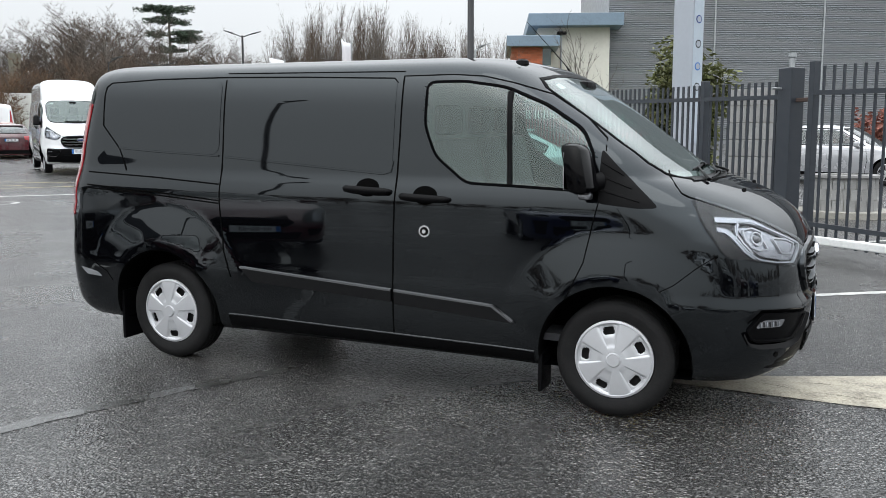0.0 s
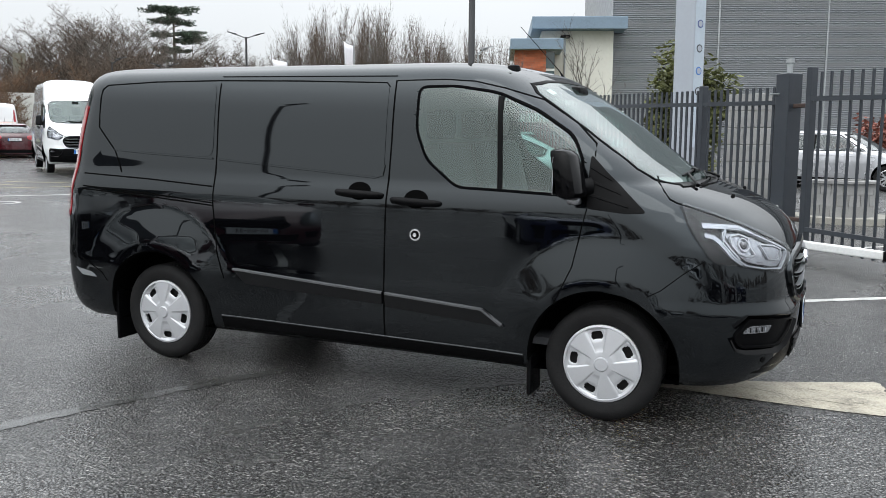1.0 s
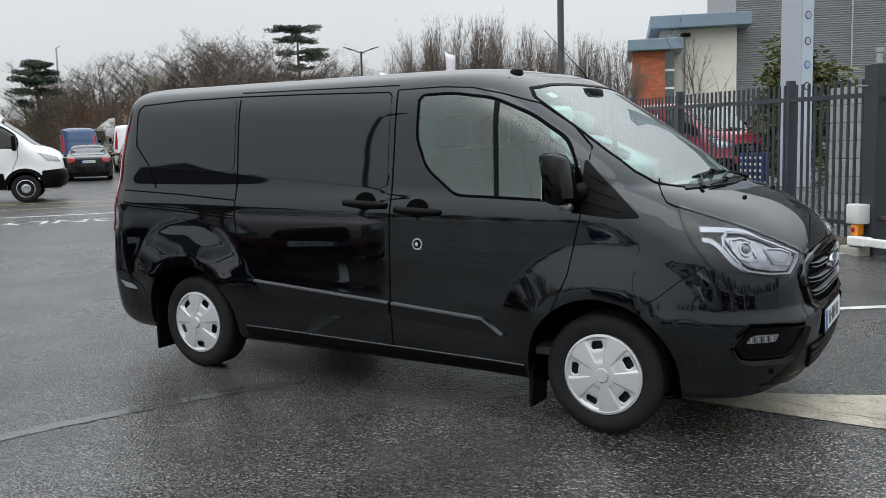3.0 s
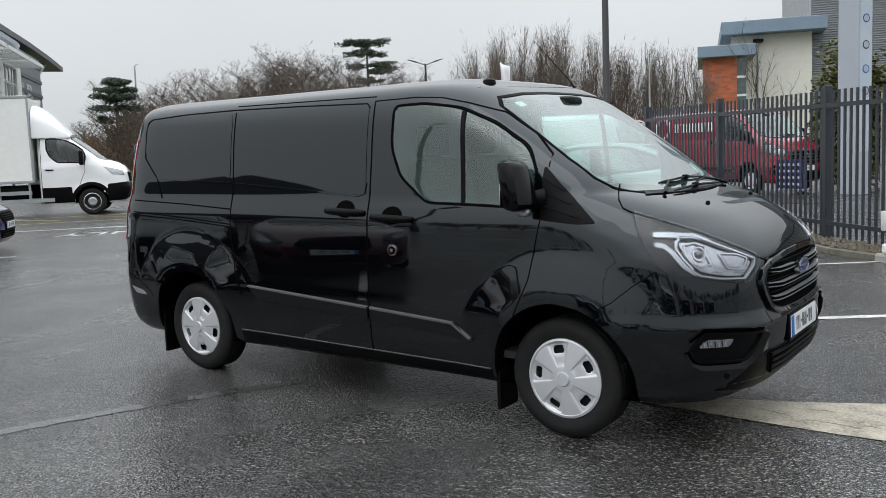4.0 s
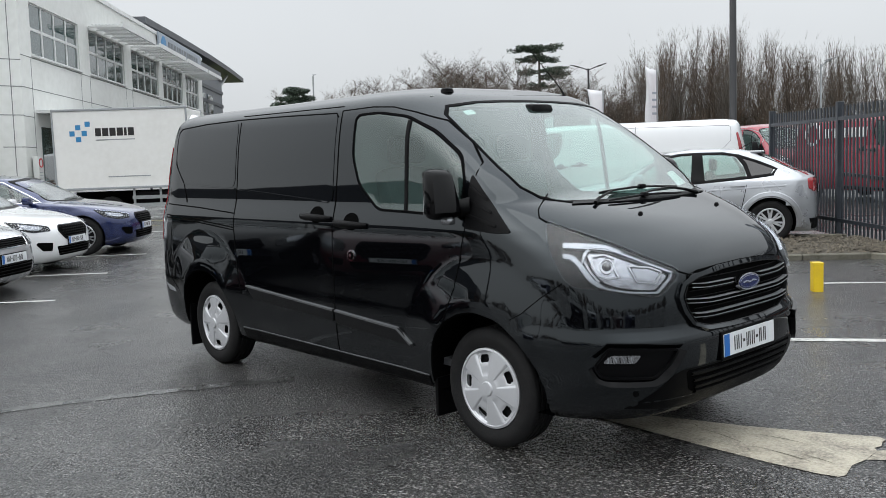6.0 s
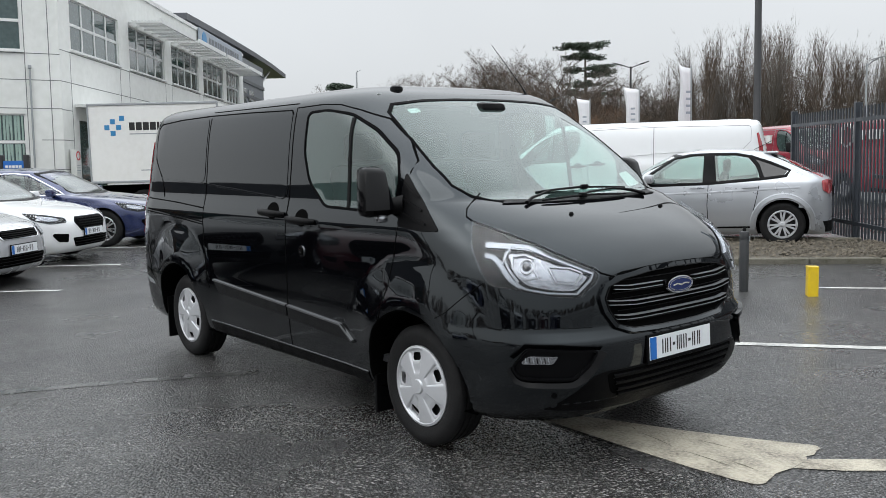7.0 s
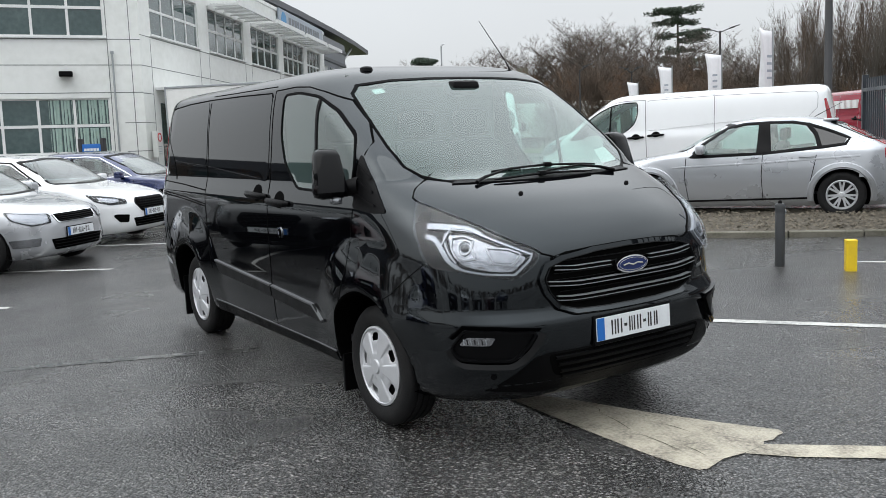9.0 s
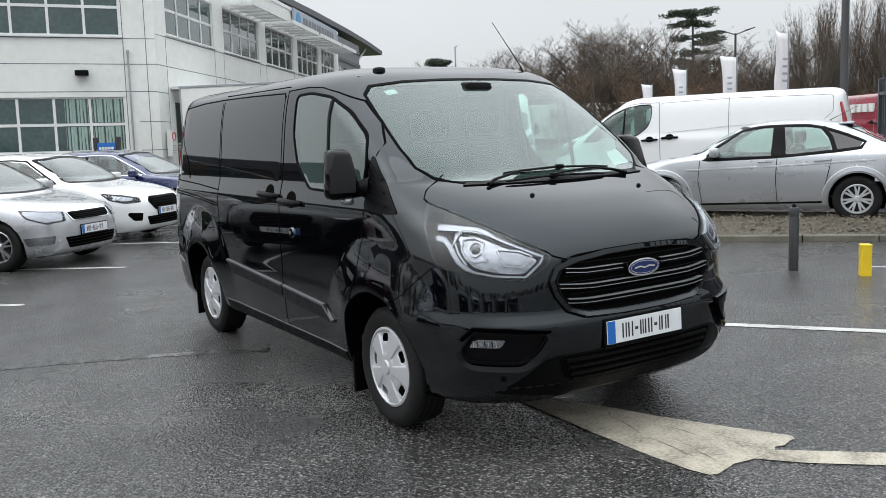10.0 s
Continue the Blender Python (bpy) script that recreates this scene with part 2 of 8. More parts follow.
M_GLASS = glass("brightened_green_glass", (0.56, 0.76, 0.71), clear=0.84, film=0.045)
M_SCREEN = glass("brightened_windscreen_glass", (0.66, 0.86, 0.79), clear=0.84, film=0.055, power=3.8)
M_GLASSD = glass("dark_car_glass", (0.62, 0.72, 0.7), clear=0.62)
M_LENS = glass("clear_lamp_lens", (0.97, 0.98, 1.0), clear=0.97, gloss=0.025, power=5.0)
M_CABGREY = mat("grey_cab_plastic", (0.2, 0.21, 0.21), 0.6, var=(6, 0.3, None), bump=(200, 0.2))
M_CABLIGHT = mat("pale_cab_lining", (0.2, 0.215, 0.21), 0.7, var=(3, 0.25, None))
M_SEAT = mat("dark_seat_fabric", (0.035, 0.036, 0.04), 0.85, bump=(300, 0.4), var=(30, 0.5, (0.06, 0.06, 0.065)))
M_BADGEBLUE = mat("blue_badge_enamel", (0.006, 0.014, 0.075), 0.2)
M_PLATE = mat("white_plate", (0.66, 0.68, 0.7), 0.35, var=(10, 0.2, None))
M_INK = mat("black_ink", (0.01, 0.01, 0.01), 0.5)
M_BLUE = mat("blue_band", (0.01, 0.12, 0.42), 0.4)
M_WHITECAR = mat("white_car_paint", (0.72, 0.73, 0.74), 0.2, coat=1.0, var=(1.2, 0.12, (0.6, 0.6, 0.6)))
M_SILVER = mat("silver_car_paint", (0.4, 0.415, 0.44), 0.3, metal=0.5, coat=1.0, rvar=0.05)
M_SILVERB = mat("pale_silver_car_paint", (0.42, 0.43, 0.45), 0.26, metal=0.4, coat=1.0, rvar=0.05)
M_NAVY = mat("navy_car_paint", (0.012, 0.022, 0.085), 0.2, metal=0.3, coat=1.0)
M_DARKCAR = mat("dark_car_paint", (0.004, 0.0046, 0.0056), 0.12, coat=0.4, spec=0.4)
M_REDCAR = mat("red_car_paint", (0.055, 0.004, 0.008), 0.2, coat=1.0)
M_BLUEVAN = mat("blue_van_paint", (0.016, 0.06, 0.15), 0.24, coat=1.0)
M_ORANGE = mat("copper_car_paint", (0.24, 0.075, 0.025), 0.22, metal=0.4, coat=1.0)
M_BOXWHITE = mat("off_white_box_panel", (0.72, 0.72, 0.7), 0.4, var=(0.8, 0.3, (0.55, 0.54, 0.51)), rvar=0.08)
M_FENCE = mat("dark_grey_galvanised_paint", (0.028, 0.034, 0.043), 0.42, metal=0.2, var=(9, 0.5, (0.045, 0.048, 0.054)), rvar=0.12)
M_TOTEM = mat("grey_sign_panel", (0.33, 0.36, 0.4), 0.4, var=(1.2, 0.25, (0.27, 0.29, 0.32)), rvar=0.1)
M_CLAD = mat("grey_metal_cladding", (0.24, 0.252, 0.265), 0.45, metal=0.25, var=(1.1, 0.4, (0.22, 0.23, 0.24)), rvar=0.1, island=0.06)
M_ROOFBLUE = mat("blue_grey_fascia", (0.16, 0.22, 0.28), 0.5, var=(1.2, 0.35, None))
M_RENDERW = mat("off_white_render", (0.6, 0.59, 0.53), 0.75, var=(0.7, 0.35, (0.47, 0.45, 0.4)), bump=(60, 0.15))
M_BRICK = mat("orange_brick", (0.42, 0.12, 0.055), 0.8, var=(8, 0.5, (0.3, 0.085, 0.04)), bump=(80, 0.4), island=0.22)
M_MORTAR = mat("brick_mortar", (0.36, 0.15, 0.09), 0.9, var=(20, 0.4, None))
M_PANELW = mat("white_facade_panel", (0.72, 0.73, 0.71), 0.45, var=(0.45, 0.5, (0.55, 0.56, 0.53)), rvar=0.1)
M_JOINT = mat("facade_joint", (0.16, 0.17, 0.17), 0.8)
M_FRAMEW = mat("white_window_frame", (0.7, 0.71, 0.7), 0.4, var=(4, 0.3, None))
M_WINDOW = mat("dark_teal_window_glass", (0.022, 0.05, 0.05), 0.04, coat=1.0, var=(0.8, 0.7, (0.06, 0.1, 0.1)), bump=(0.8, 0.02))
M_CURTAIN = mat("pale_green_curtain", (0.32, 0.42, 0.38), 0.8, var=(2, 0.5, (0.2, 0.28, 0.25)))
M_DARKROOF = mat("dark_slate_roof", (0.075, 0.08, 0.09), 0.5, var=(2, 0.5, None))
M_SLATEWALL = mat("grey_louvre_wall", (0.15, 0.16, 0.175), 0.5, var=(1.5, 0.4, None))
M_CONCRETE = mat("weathered_concrete", (0.3, 0.29, 0.26), 0.85, var=(4, 0.6, (0.17, 0.165, 0.13)), bump=(50, 0.5))
M_BLOCK = mat("pale_grey_block", (0.25, 0.25, 0.245), 0.8, var=(3, 0.5, (0.17, 0.17, 0.165)), bump=(70, 0.3), island=0.1)
M_GRAVEL = mat("brown_gravel", (0.12, 0.102, 0.078), 0.9, var=(20, 0.7, (0.05, 0.045, 0.03)), bump=(70, 1.0), island=0.4)
M_MOSS = mat("damp_moss_soil", (0.07, 0.065, 0.04), 0.95, var=(5, 0.7, (0.11, 0.095, 0.07)), bump=(40, 0.8))
M_YELLOW = mat("yellow_bollard_paint", (0.72, 0.5, 0.015), 0.4, var=(10, 0.4, (0.5, 0.33, 0.03)), bump=(40, 0.1))
M_BOLLARD = mat("dark_grey_bollard_paint", (0.028, 0.03, 0.032), 0.4, var=(10, 0.4, None))
M_POLE = mat("black_lamp_post", (0.02, 0.02, 0.022), 0.45, rvar=0.1)
M_GALV = mat("galvanised_steel", (0.36, 0.38, 0.39), 0.45, metal=0.6, var=(8, 0.4, None))
M_BARK = mat("grey_brown_bark", (0.06, 0.052, 0.045), 0.95, var=(6, 0.6, (0.15, 0.13, 0.11)), bump=(30, 0.6))
M_TWIG = mat("brown_twigs", (0.082, 0.06, 0.045), 0.95, island=0.35)
M_TWIGR = mat("russet_twigs", (0.12, 0.07, 0.04), 0.95, island=0.35)
M_TWIGG = mat("grey_twigs", (0.115, 0.1, 0.088), 0.95, island=0.3)
M_NEEDLE = mat("dark_conifer_needles", (0.04, 0.06, 0.04), 0.8, island=0.5)
M_LEAF = mat("olive_shrub_leaves", (0.09, 0.1, 0.03), 0.7, island=0.5)
M_HEDGE = mat("copper_beech_leaves", (0.2, 0.07, 0.05), 0.8, island=0.5)
M_GRASS = mat("dull_winter_grass", (0.09, 0.12, 0.045), 0.95, var=(3, 0.6, (0.13, 0.12, 0.06)), bump=(60, 0.8))
M_FLAG = mat("white_flag_cloth", (0.72, 0.72, 0.74), 0.8, var=(2, 0.2, None))
M_SIGNBLUE = mat("blue_sign_face", (0.02, 0.04, 0.2), 0.35, var=(3, 0.3, None))
M_SIGNRED = mat("red_sign_face", (0.5, 0.02, 0.03), 0.35)
M_CREAMBOX = mat("pale_control_box", (0.55, 0.57, 0.55), 0.45, var=(5, 0.3, None))
M_AMBER = mat("amber_plastic", (0.75, 0.25, 0.01), 0.3, coat=1.0)


# ---- mesh helpers ----
def part(name, bm, material, parent=None, label="", smooth=False):
    """Links a bmesh as one mesh object, under a thing or a part."""
    me = bpy.data.meshes.new(name)
    bm.normal_update()
    bm.to_mesh(me)
    bm.free()
    me.materials.append(material)
    if smooth:
        me.shade_smooth()
        me.set_sharp_from_angle(angle=radians(38))
    ob = new(name, me)
    if parent:
        ob.parent = parent
    if label:
        ob["label"] = label
    return ob


def thing(name, m, label, category, group="", kind=""):
    ob = new(name)
    ob.matrix_world = m
    ob.empty_display_size = 0.2
    return tagged(ob, label, category, group, kind)


def stand(x, y, yaw=0.0, dz=0.0, tilt=True):
    """A pose on the sloping yard, leaning with it."""
    z = ground_z(x, y)
    gx = (ground_z(x + 0.1, y) - z) / 0.1
    gy = (ground_z(x, y + 0.1) - z) / 0.1
    n = Vector((-gx, -gy, 1)).normalized() if tilt else Vector((0, 0, 1))
    f = Vector((math.cos(yaw), math.sin(yaw), 0))
    f = (f - n * f.dot(n)).normalized()
    s = n.cross(f)
    return Matrix.Translation((x, y, z + dz)) @ Matrix((f, s, n)).transposed().to_4x4()


def box(bm, x0, y0, z0, x1, y1, z1, bev=0.0):
    r = bmesh.ops.create_cube(bm, size=1, matrix=Matrix.Translation(((x0 + x1) / 2, (y0 + y1) / 2, (z0 + z1) / 2)) @ Matrix.Diagonal((x1 - x0, y1 - y0, z1 - z0, 1)))
    if bev:
        es = list({e for v in r["verts"] for e in v.link_edges})
        bmesh.ops.bevel(bm, geom=es, offset=bev, segments=2, affect="EDGES", profile=0.5)
    return bm


def nb():
    return bmesh.new()


def boxed(*a, bev=0.0):
    return box(bmesh.new(), *a, bev=bev)


def tube(bm, pts, radii, n=8, caps=True):
    """A tapered tube along points."""
    pts = [Vector(p) for p in pts]
    if not hasattr(radii, "__len__"):
        radii = [radii] * len(pts)
    rings = []
    for i, p in enumerate(pts):
        d = (pts[min(i + 1, len(pts) - 1)] - pts[max(i - 1, 0)]).normalized()
        a = d.orthogonal().normalized() if abs(d.z) > 0.9 else d.cross(Vector((0, 0, 1))).normalized()
        b = d.cross(a)
        rings.append([bm.verts.new(p + (a * math.cos(k * math.tau / n) + b * math.sin(k * math.tau / n)) * radii[i]) for k in range(n)])
    for r0, r1 in zip(rings, rings[1:]):
        for k in range(n):
            bm.faces.new((r0[k], r0[(k + 1) % n], r1[(k + 1) % n], r1[k]))
    if caps:
        bm.faces.new(rings[0][::-1])
        bm.faces.new(rings[-1])
    return bm


def lathe(bm, prof, n=32, axis="Y", centre=(0, 0, 0), closed=False):
    """Turns a profile of (radius, along) round an axis."""
    c = Vector(centre)
    rings = []
    for r, h in prof:
        ring = []
        for k in range(n):
            a = math.tau * k / n
            u, v = r * math.cos(a), r * math.sin(a)
            p = {"Y": (u, h, v), "Z": (u, v, h), "X": (h, u, v)}[axis]
            ring.append(bm.verts.new(c + Vector(p)))
        rings.append(ring)
    pairs = list(zip(rings, rings[1:])) + ([(rings[-1], rings[0])] if closed else [])
    for r0, r1 in pairs:
        for k in range(n):
            bm.faces.new((r0[k], r0[(k + 1) % n], r1[(k + 1) % n], r1[k]))
    if not closed:
        for ring, rev in ((rings[0], True), (rings[-1], False)):
            if prof[0 if rev else -1][0] > 1e-6:
                bm.faces.new(ring[::-1] if rev else ring)
    bmesh.ops.recalc_face_normals(bm, faces=bm.faces)
    return bm


def prism(bm, poly, h0, h1, axis="Z", m=None):
    """Extrudes a 2D polygon between two heights along an axis."""
    def at(u, v, h):
        p = {"Z": (u, v, h), "Y": (u, h, v), "X": (h, u, v)}[axis]
        return (m @ Vector(p)) if m else Vector(p)
    a = [bm.verts.new(at(u, v, h0)) for u, v in poly]
    b = [bm.verts.new(at(u, v, h1)) for u, v in poly]
    k = len(poly)
    fs = [bm.faces.new(a[::-1]), bm.faces.new(b)]
    for i in range(k):
        fs.append(bm.faces.new((a[i], a[(i + 1) % k], b[(i + 1) % k], b[i])))
    bmesh.ops.recalc_face_normals(bm, faces=fs)
    return bm


def rounded(poly, r, n=4):
    """Rounds the corners of a 2D polygon."""
    out = []
    k = len(poly)
    for i in range(k):
        p, a, b = Vector(poly[i]), Vector(poly[i - 1]), Vector(poly[(i + 1) % k])
        ra = min(r, (a - p).length * 0.45, (b - p).length * 0.45)
        s, e = p + (a - p).normalized() * ra, p + (b - p).normalized() * ra
        for j in range(n + 1):
            t = j / n
            out.append(tuple(s * (1 - t) ** 2 + p * 2 * t * (1 - t) + e * t * t))
    return out


def curve_of(tab):
    """Smooth monotone interpolation through (z, value) rows."""
    xs, ys = np.array([r[0] for r in tab], float), np.array([r[1] for r in tab], float)
    h, d = np.diff(xs), np.diff(ys) / np.diff(xs)
    m = np.zeros(len(xs))
    m[0], m[-1] = d[0], d[-1]
    for i in range(1, len(xs) - 1):
        if d[i - 1] * d[i] > 0:
            w1, w2 = 2 * h[i] + h[i - 1], h[i] + 2 * h[i - 1]
            m[i] = (w1 + w2) / (w1 / d[i - 1] + w2 / d[i])

    def f(z):
        z = min(max(z, xs[0]), xs[-1])
        i = min(int(np.searchsorted(xs, z, "right")) - 1, len(xs) - 2)
        t = (z - xs[i]) / h[i]
        return float((2 * t**3 - 3 * t * t + 1) * ys[i] + (t**3 - 2 * t * t + t) * h[i] * m[i] + (3 * t * t - 2 * t**3) * ys[i + 1] + (t**3 - t * t) * h[i] * m[i + 1])
    return f


def inside(poly, u, v):
    r = False
    for (x0, y0), (x1, y1) in zip(poly, poly[1:] + poly[:1]):
        if (y0 > v) != (y1 > v) and u < (x1 - x0) * (v - y0) / (y1 - y0) + x0:
            r = not r
    return r


# ---- ground ----
def ground_sheet():
    bm = nb()
    def axis(lo, hi, fine_lo, fine_hi):
        a = [lo]
        q = lo
        while q < hi - 1e-6:
            d = max(fine_lo - q, q - fine_hi, 0)
            q = min(hi, q + max(1.0, d * 0.25))
            a.append(q)
        return a
    xs, ys = axis(-2500, 2500, -40, 15), axis(-2500, 2500, -20, 35)
    g = [[bm.verts.new((x, y, ground_z(x, y))) for y in ys] for x in xs]
    for i in range(len(xs) - 1):
        for j in range(len(ys) - 1):
            bm.faces.new((g[i][j], g[i + 1][j], g[i + 1][j + 1], g[i][j + 1]))
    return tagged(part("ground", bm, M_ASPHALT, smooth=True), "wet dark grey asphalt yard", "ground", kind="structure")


ground_sheet()


# ---- markings on the yard ----
def marking(name, pts, material, label, lift=0.004, h=0.6):
    """A thin painted sheet that follows the slope."""
    bm = nb()
    pts = dense(pts, h)
    k = len(pts)
    ov, _, of, *_ = delaunay_2d_cdt([Vector(p) for p in pts], [(i, (i + 1) % k) for i in range(k)], [], 1, 1e-7)
    vs = [bm.verts.new((p[0], p[1], ground_z(p[0], p[1]) + lift)) for p in ov]
    for f in of:
        bm.faces.new([vs[i] for i in f])
    bmesh.ops.recalc_face_normals(bm, faces=bm.faces)
    for f in bm.faces:
        if f.normal.z < 0:
            f.normal_flip()
    ob = part(name, bm, material)
    return tagged(ob, label, "road marking", kind="structure")


def stripe(a, b, w, material=None, label="worn white parking bay line"):
    a, b = Vector(a), Vector(b)
    s = Vector((-(b - a).y, (b - a).x)).normalized() * w / 2
    return marking("bay_line", [tuple(a + s), tuple(b + s), tuple(b - s), tuple(a - s)], material or M_PAINT_WHITE, label)


from mathutils.geometry import delaunay_2d_cdt


def dense(poly, h, closed=True):
    out = []
    k = len(poly)
    for i in range(k if closed else k - 1):
        a, b = Vector(poly[i]), Vector(poly[(i + 1) % k])
        n = max(1, int((b - a).length / h))
        out += [tuple(a.lerp(b, j / n)) for j in range(n)]
    if not closed:
        out.append(tuple(poly[-1]))
    return out


marking("arrow_head", [(0.0, -0.183), (0.10, -0.045), (0.42, 0.085), (0.78, 0.207), (1.116, 0.352), (1.377, 0.480), (1.417, 0.456), (1.419, 0.410), (1.441, 0.343), (1.424, 0.300), (1.452, 0.26), (1.462, 0.108), (1.445, -0.007), (1.478, -0.150), (1.462, -0.191), (1.371, -0.213), (1.147, -0.225), (0.756, -0.216), (0.328, -0.194)], M_PAINT_CREAM, "worn cream painted road arrow head")
marking("arrow_shaft", [(1.452, 0.268), (1.662, 0.492), (1.772, 0.606), (2.26, 1.10), (2.76, 1.52), (2.86, 1.40), (2.36, 0.96), (1.852, 0.472), (1.636, 0.243), (1.465, 0.110)], M_PAINT_CREAM, "worn cream painted road arrow shaft")
# cracks in the thick paint
for k, (a, b) in enumerate((((0.62, 0.02), (0.95, -0.06)), ((0.95, -0.06), (1.32, -0.09)), ((0.55, 0.06), (0.62, 0.02)), ((0.9, 0.12), (1.15, 0.14)), ((1.2, -0.02), (1.4, -0.05)), ((0.35, -0.02), (0.48, 0.02)))):
    a, b = Vector(a), Vector(b)
    s_ = Vector((-(b - a).y, (b - a).x)).normalized() * 0.0032
    m_ = (a + b) / 2 + s_ * 3
    marking("paint_crack", [tuple(a), tuple(m_ + s_), tuple(b), tuple(m_ - s_)], M_MOSS, "thin crack in the road paint", lift=0.006)
stripe((-0.75, 1.85), (1.3, 3.28), 0.10)
stripe((1.3, 3.28), (5.5, 6.2), 0.10)
stripe((-1.1, 5.12), (2.5, 7.9), 0.07, label="faint white line on wet asphalt")
joint = [Vector(p) for p in ((-2.93, -2.85), (-2.80, -2.42), (-2.64, -2.0), (-2.46, -1.62), (-2.26, -1.18), (-2.0, -0.76))]
near, far = [], []
for p, q in zip(joint, joint[1:]):
    side = Vector((-(q - p).y, (q - p).x)).normalized()
    for k in range(6):
        c = p.lerp(q, k / 6)
        near.append(tuple(c + side * (0.05 + 0.035 * noise.noise(Vector((c.x * 9, c.y * 9, 0))))))
        far.append(tuple(c - side * (0.05 + 0.035 * noise.noise(Vector((c.x * 9, c.y * 9, 7))))))
marking("asphalt_joint", near + far[::-1], M_JOINTSEAL, "smooth sealed joint in the wet asphalt", lift=0.003)
bay = Vector((0.65, 0.76))
for ex, ey in ((-3.6, -3.5), (-5.5, -2.05), (-7.45, -0.65), (-9.55, 0.78), (-11.7, 2.3)):
    stripe((ex - bay.x * 5, ey - bay.y * 5), (ex, ey), 0.09)
stripe((-17.5, 3.9), (-11.0, 10.9), 0.14, label="white give-way line across the yard")
# word painted on the ground, read from the far side
cu = bpy.data.curves.new("road_word", "FONT")
cu.body, cu.size, cu.extrude, cu.align_x, cu.align_y = "ONLY", 1.0, 0.0, "CENTER", "CENTER"
tmp = bpy.data.objects.new("road_word", cu)
scene.collection.objects.link(tmp)
dg = bpy.context.evaluated_depsgraph_get()
word_mesh = bpy.data.meshes.new_from_object(tmp.evaluated_get(dg))
bpy.data.objects.remove(tmp)
wm = pose(-13.75, 5.6, 0, 0, 0, math.degrees(math.atan2(-6.9, -6.5))) @ Matrix.Diagonal((0.95, 0.85, 1, 1))
for v in word_mesh.vertices:
    p = wm @ v.co
    v.co = (p.x, p.y, ground_z(p.x, p.y) + 0.005)
word_mesh.materials.append(M_PAINT_WHITE)
tagged(new("road_word", word_mesh), "white painted word on the asphalt", "road marking", kind="structure")
u = Vector((0.72, 0.69))
n_ = Vector((-0.69, 0.72))
o_ = Vector((-11.75, 8.15))
for a, b in (((0, 0), (0.55, 0)), ((0.0, -0.5), (0.55, -0.5)), ((0.55, 0.06), (0.55, -0.56))):
    stripe(tuple(o_ + u * a[0] + n_ * a[1]), tuple(o_ + u * b[0] + n_ * b[1]), 0.11, label="worn white letter stroke on asphalt")
# hatched loading strip beside the lorry
for k in range(7):
    a = Vector((-24.6 + k * 1.1, 2.6 + k * 1.3))
    stripe(tuple(a), tuple(a + Vector((2.6, 0.6))), 0.10, M_PAINT_YELLOW, "faded yellow hatching line")
stripe((-24.5, 2.4), (-17.8, 10.2), 0.1, M_PAINT_YELLOW, "faded yellow edge line")
stripe((-22.0, 2.0), (-15.2, 10.0), 0.1, M_PAINT_YELLOW, "faded yellow edge line")


# ---- kerbed bed with gravel, bollards ----
def kerb_run(pts, w=0.14, hgt=0.1):
    holder = thing("kerb", Matrix(), "weathered concrete kerb edging", "kerb", kind="structure")
    for a, b in zip(pts, pts[1:]):
        a, b = Vector(a), Vector(b)
        L = (b - a).length
        n = max(1, round(L / 0.9))
        d = (b - a).normalized()
        s = Vector((-d.y, d.x))
        for i in range(n):
            p, q = a + d * (L * i / n + 0.006), a + d * (L * (i + 1) / n - 0.006)
            bm = nb()
            vs = []
            for c, sg in ((p, 1), (q, 1), (q, -1), (p, -1)):
                e = c + s * sg * w / 2
                z = ground_z(e.x, e.y)
                vs.append((bm.verts.new((e.x, e.y, z - 0.05)), bm.verts.new((e.x, e.y, z + hgt))))
            bm.faces.new([v[1] for v in vs])
            for k in range(4):
                x, y = vs[k], vs[(k + 1) % 4]
                bm.faces.new((x[0], y[0], y[1], x[1]))
            bmesh.ops.recalc_face_normals(bm, faces=bm.faces)
            bmesh.ops.bevel(bm, geom=[e for e in bm.edges], offset=0.012, segments=1, affect="EDGES")
            part("kerbstone", bm, M_KERB, holder)


BED = [(-6.5, 3.85), (-4.3, 5.1), (-2.75, 6.35), (-1.45, 7.45), (-1.0, 7.5), (-0.39, 6.72), (0.22, 6.28)]
BACK = [(-8.4, 5.9), (-5.6, 7.1), (-3.6, 8.1), (-2.35, 8.85), (-1.95, 8.55), (-0.72, 7.42), (0.36, 6.43)]
kerb_run(BED, 0.1, 0.075)
bm = nb()
fr = [bm.verts.new((x, y, ground_z(x, y) + 0.06)) for x, y in BED]
bk = [bm.verts.new((x, y, ground_z(x, y) + 0.12)) for x, y in BACK]
for i in range(6):
    bm.faces.new((fr[i], fr[i + 1], bk[i + 1], bk[i]))
bmesh.ops.subdivide_edges(bm, edges=bm.edges, cuts=12, use_grid_fill=True)
for v in bm.verts:
    v.co.z += 0.03 * (noise.noise(v.co * 2.5)) + 0.02 * noise.noise(v.co * 9)
tagged(part("gravel_bed", bm, M_GRAVEL, smooth=True), "brown gravel bed with dead leaves", "gravel", kind="structure")
rng = random.Random(5)
verts, faces = [], []
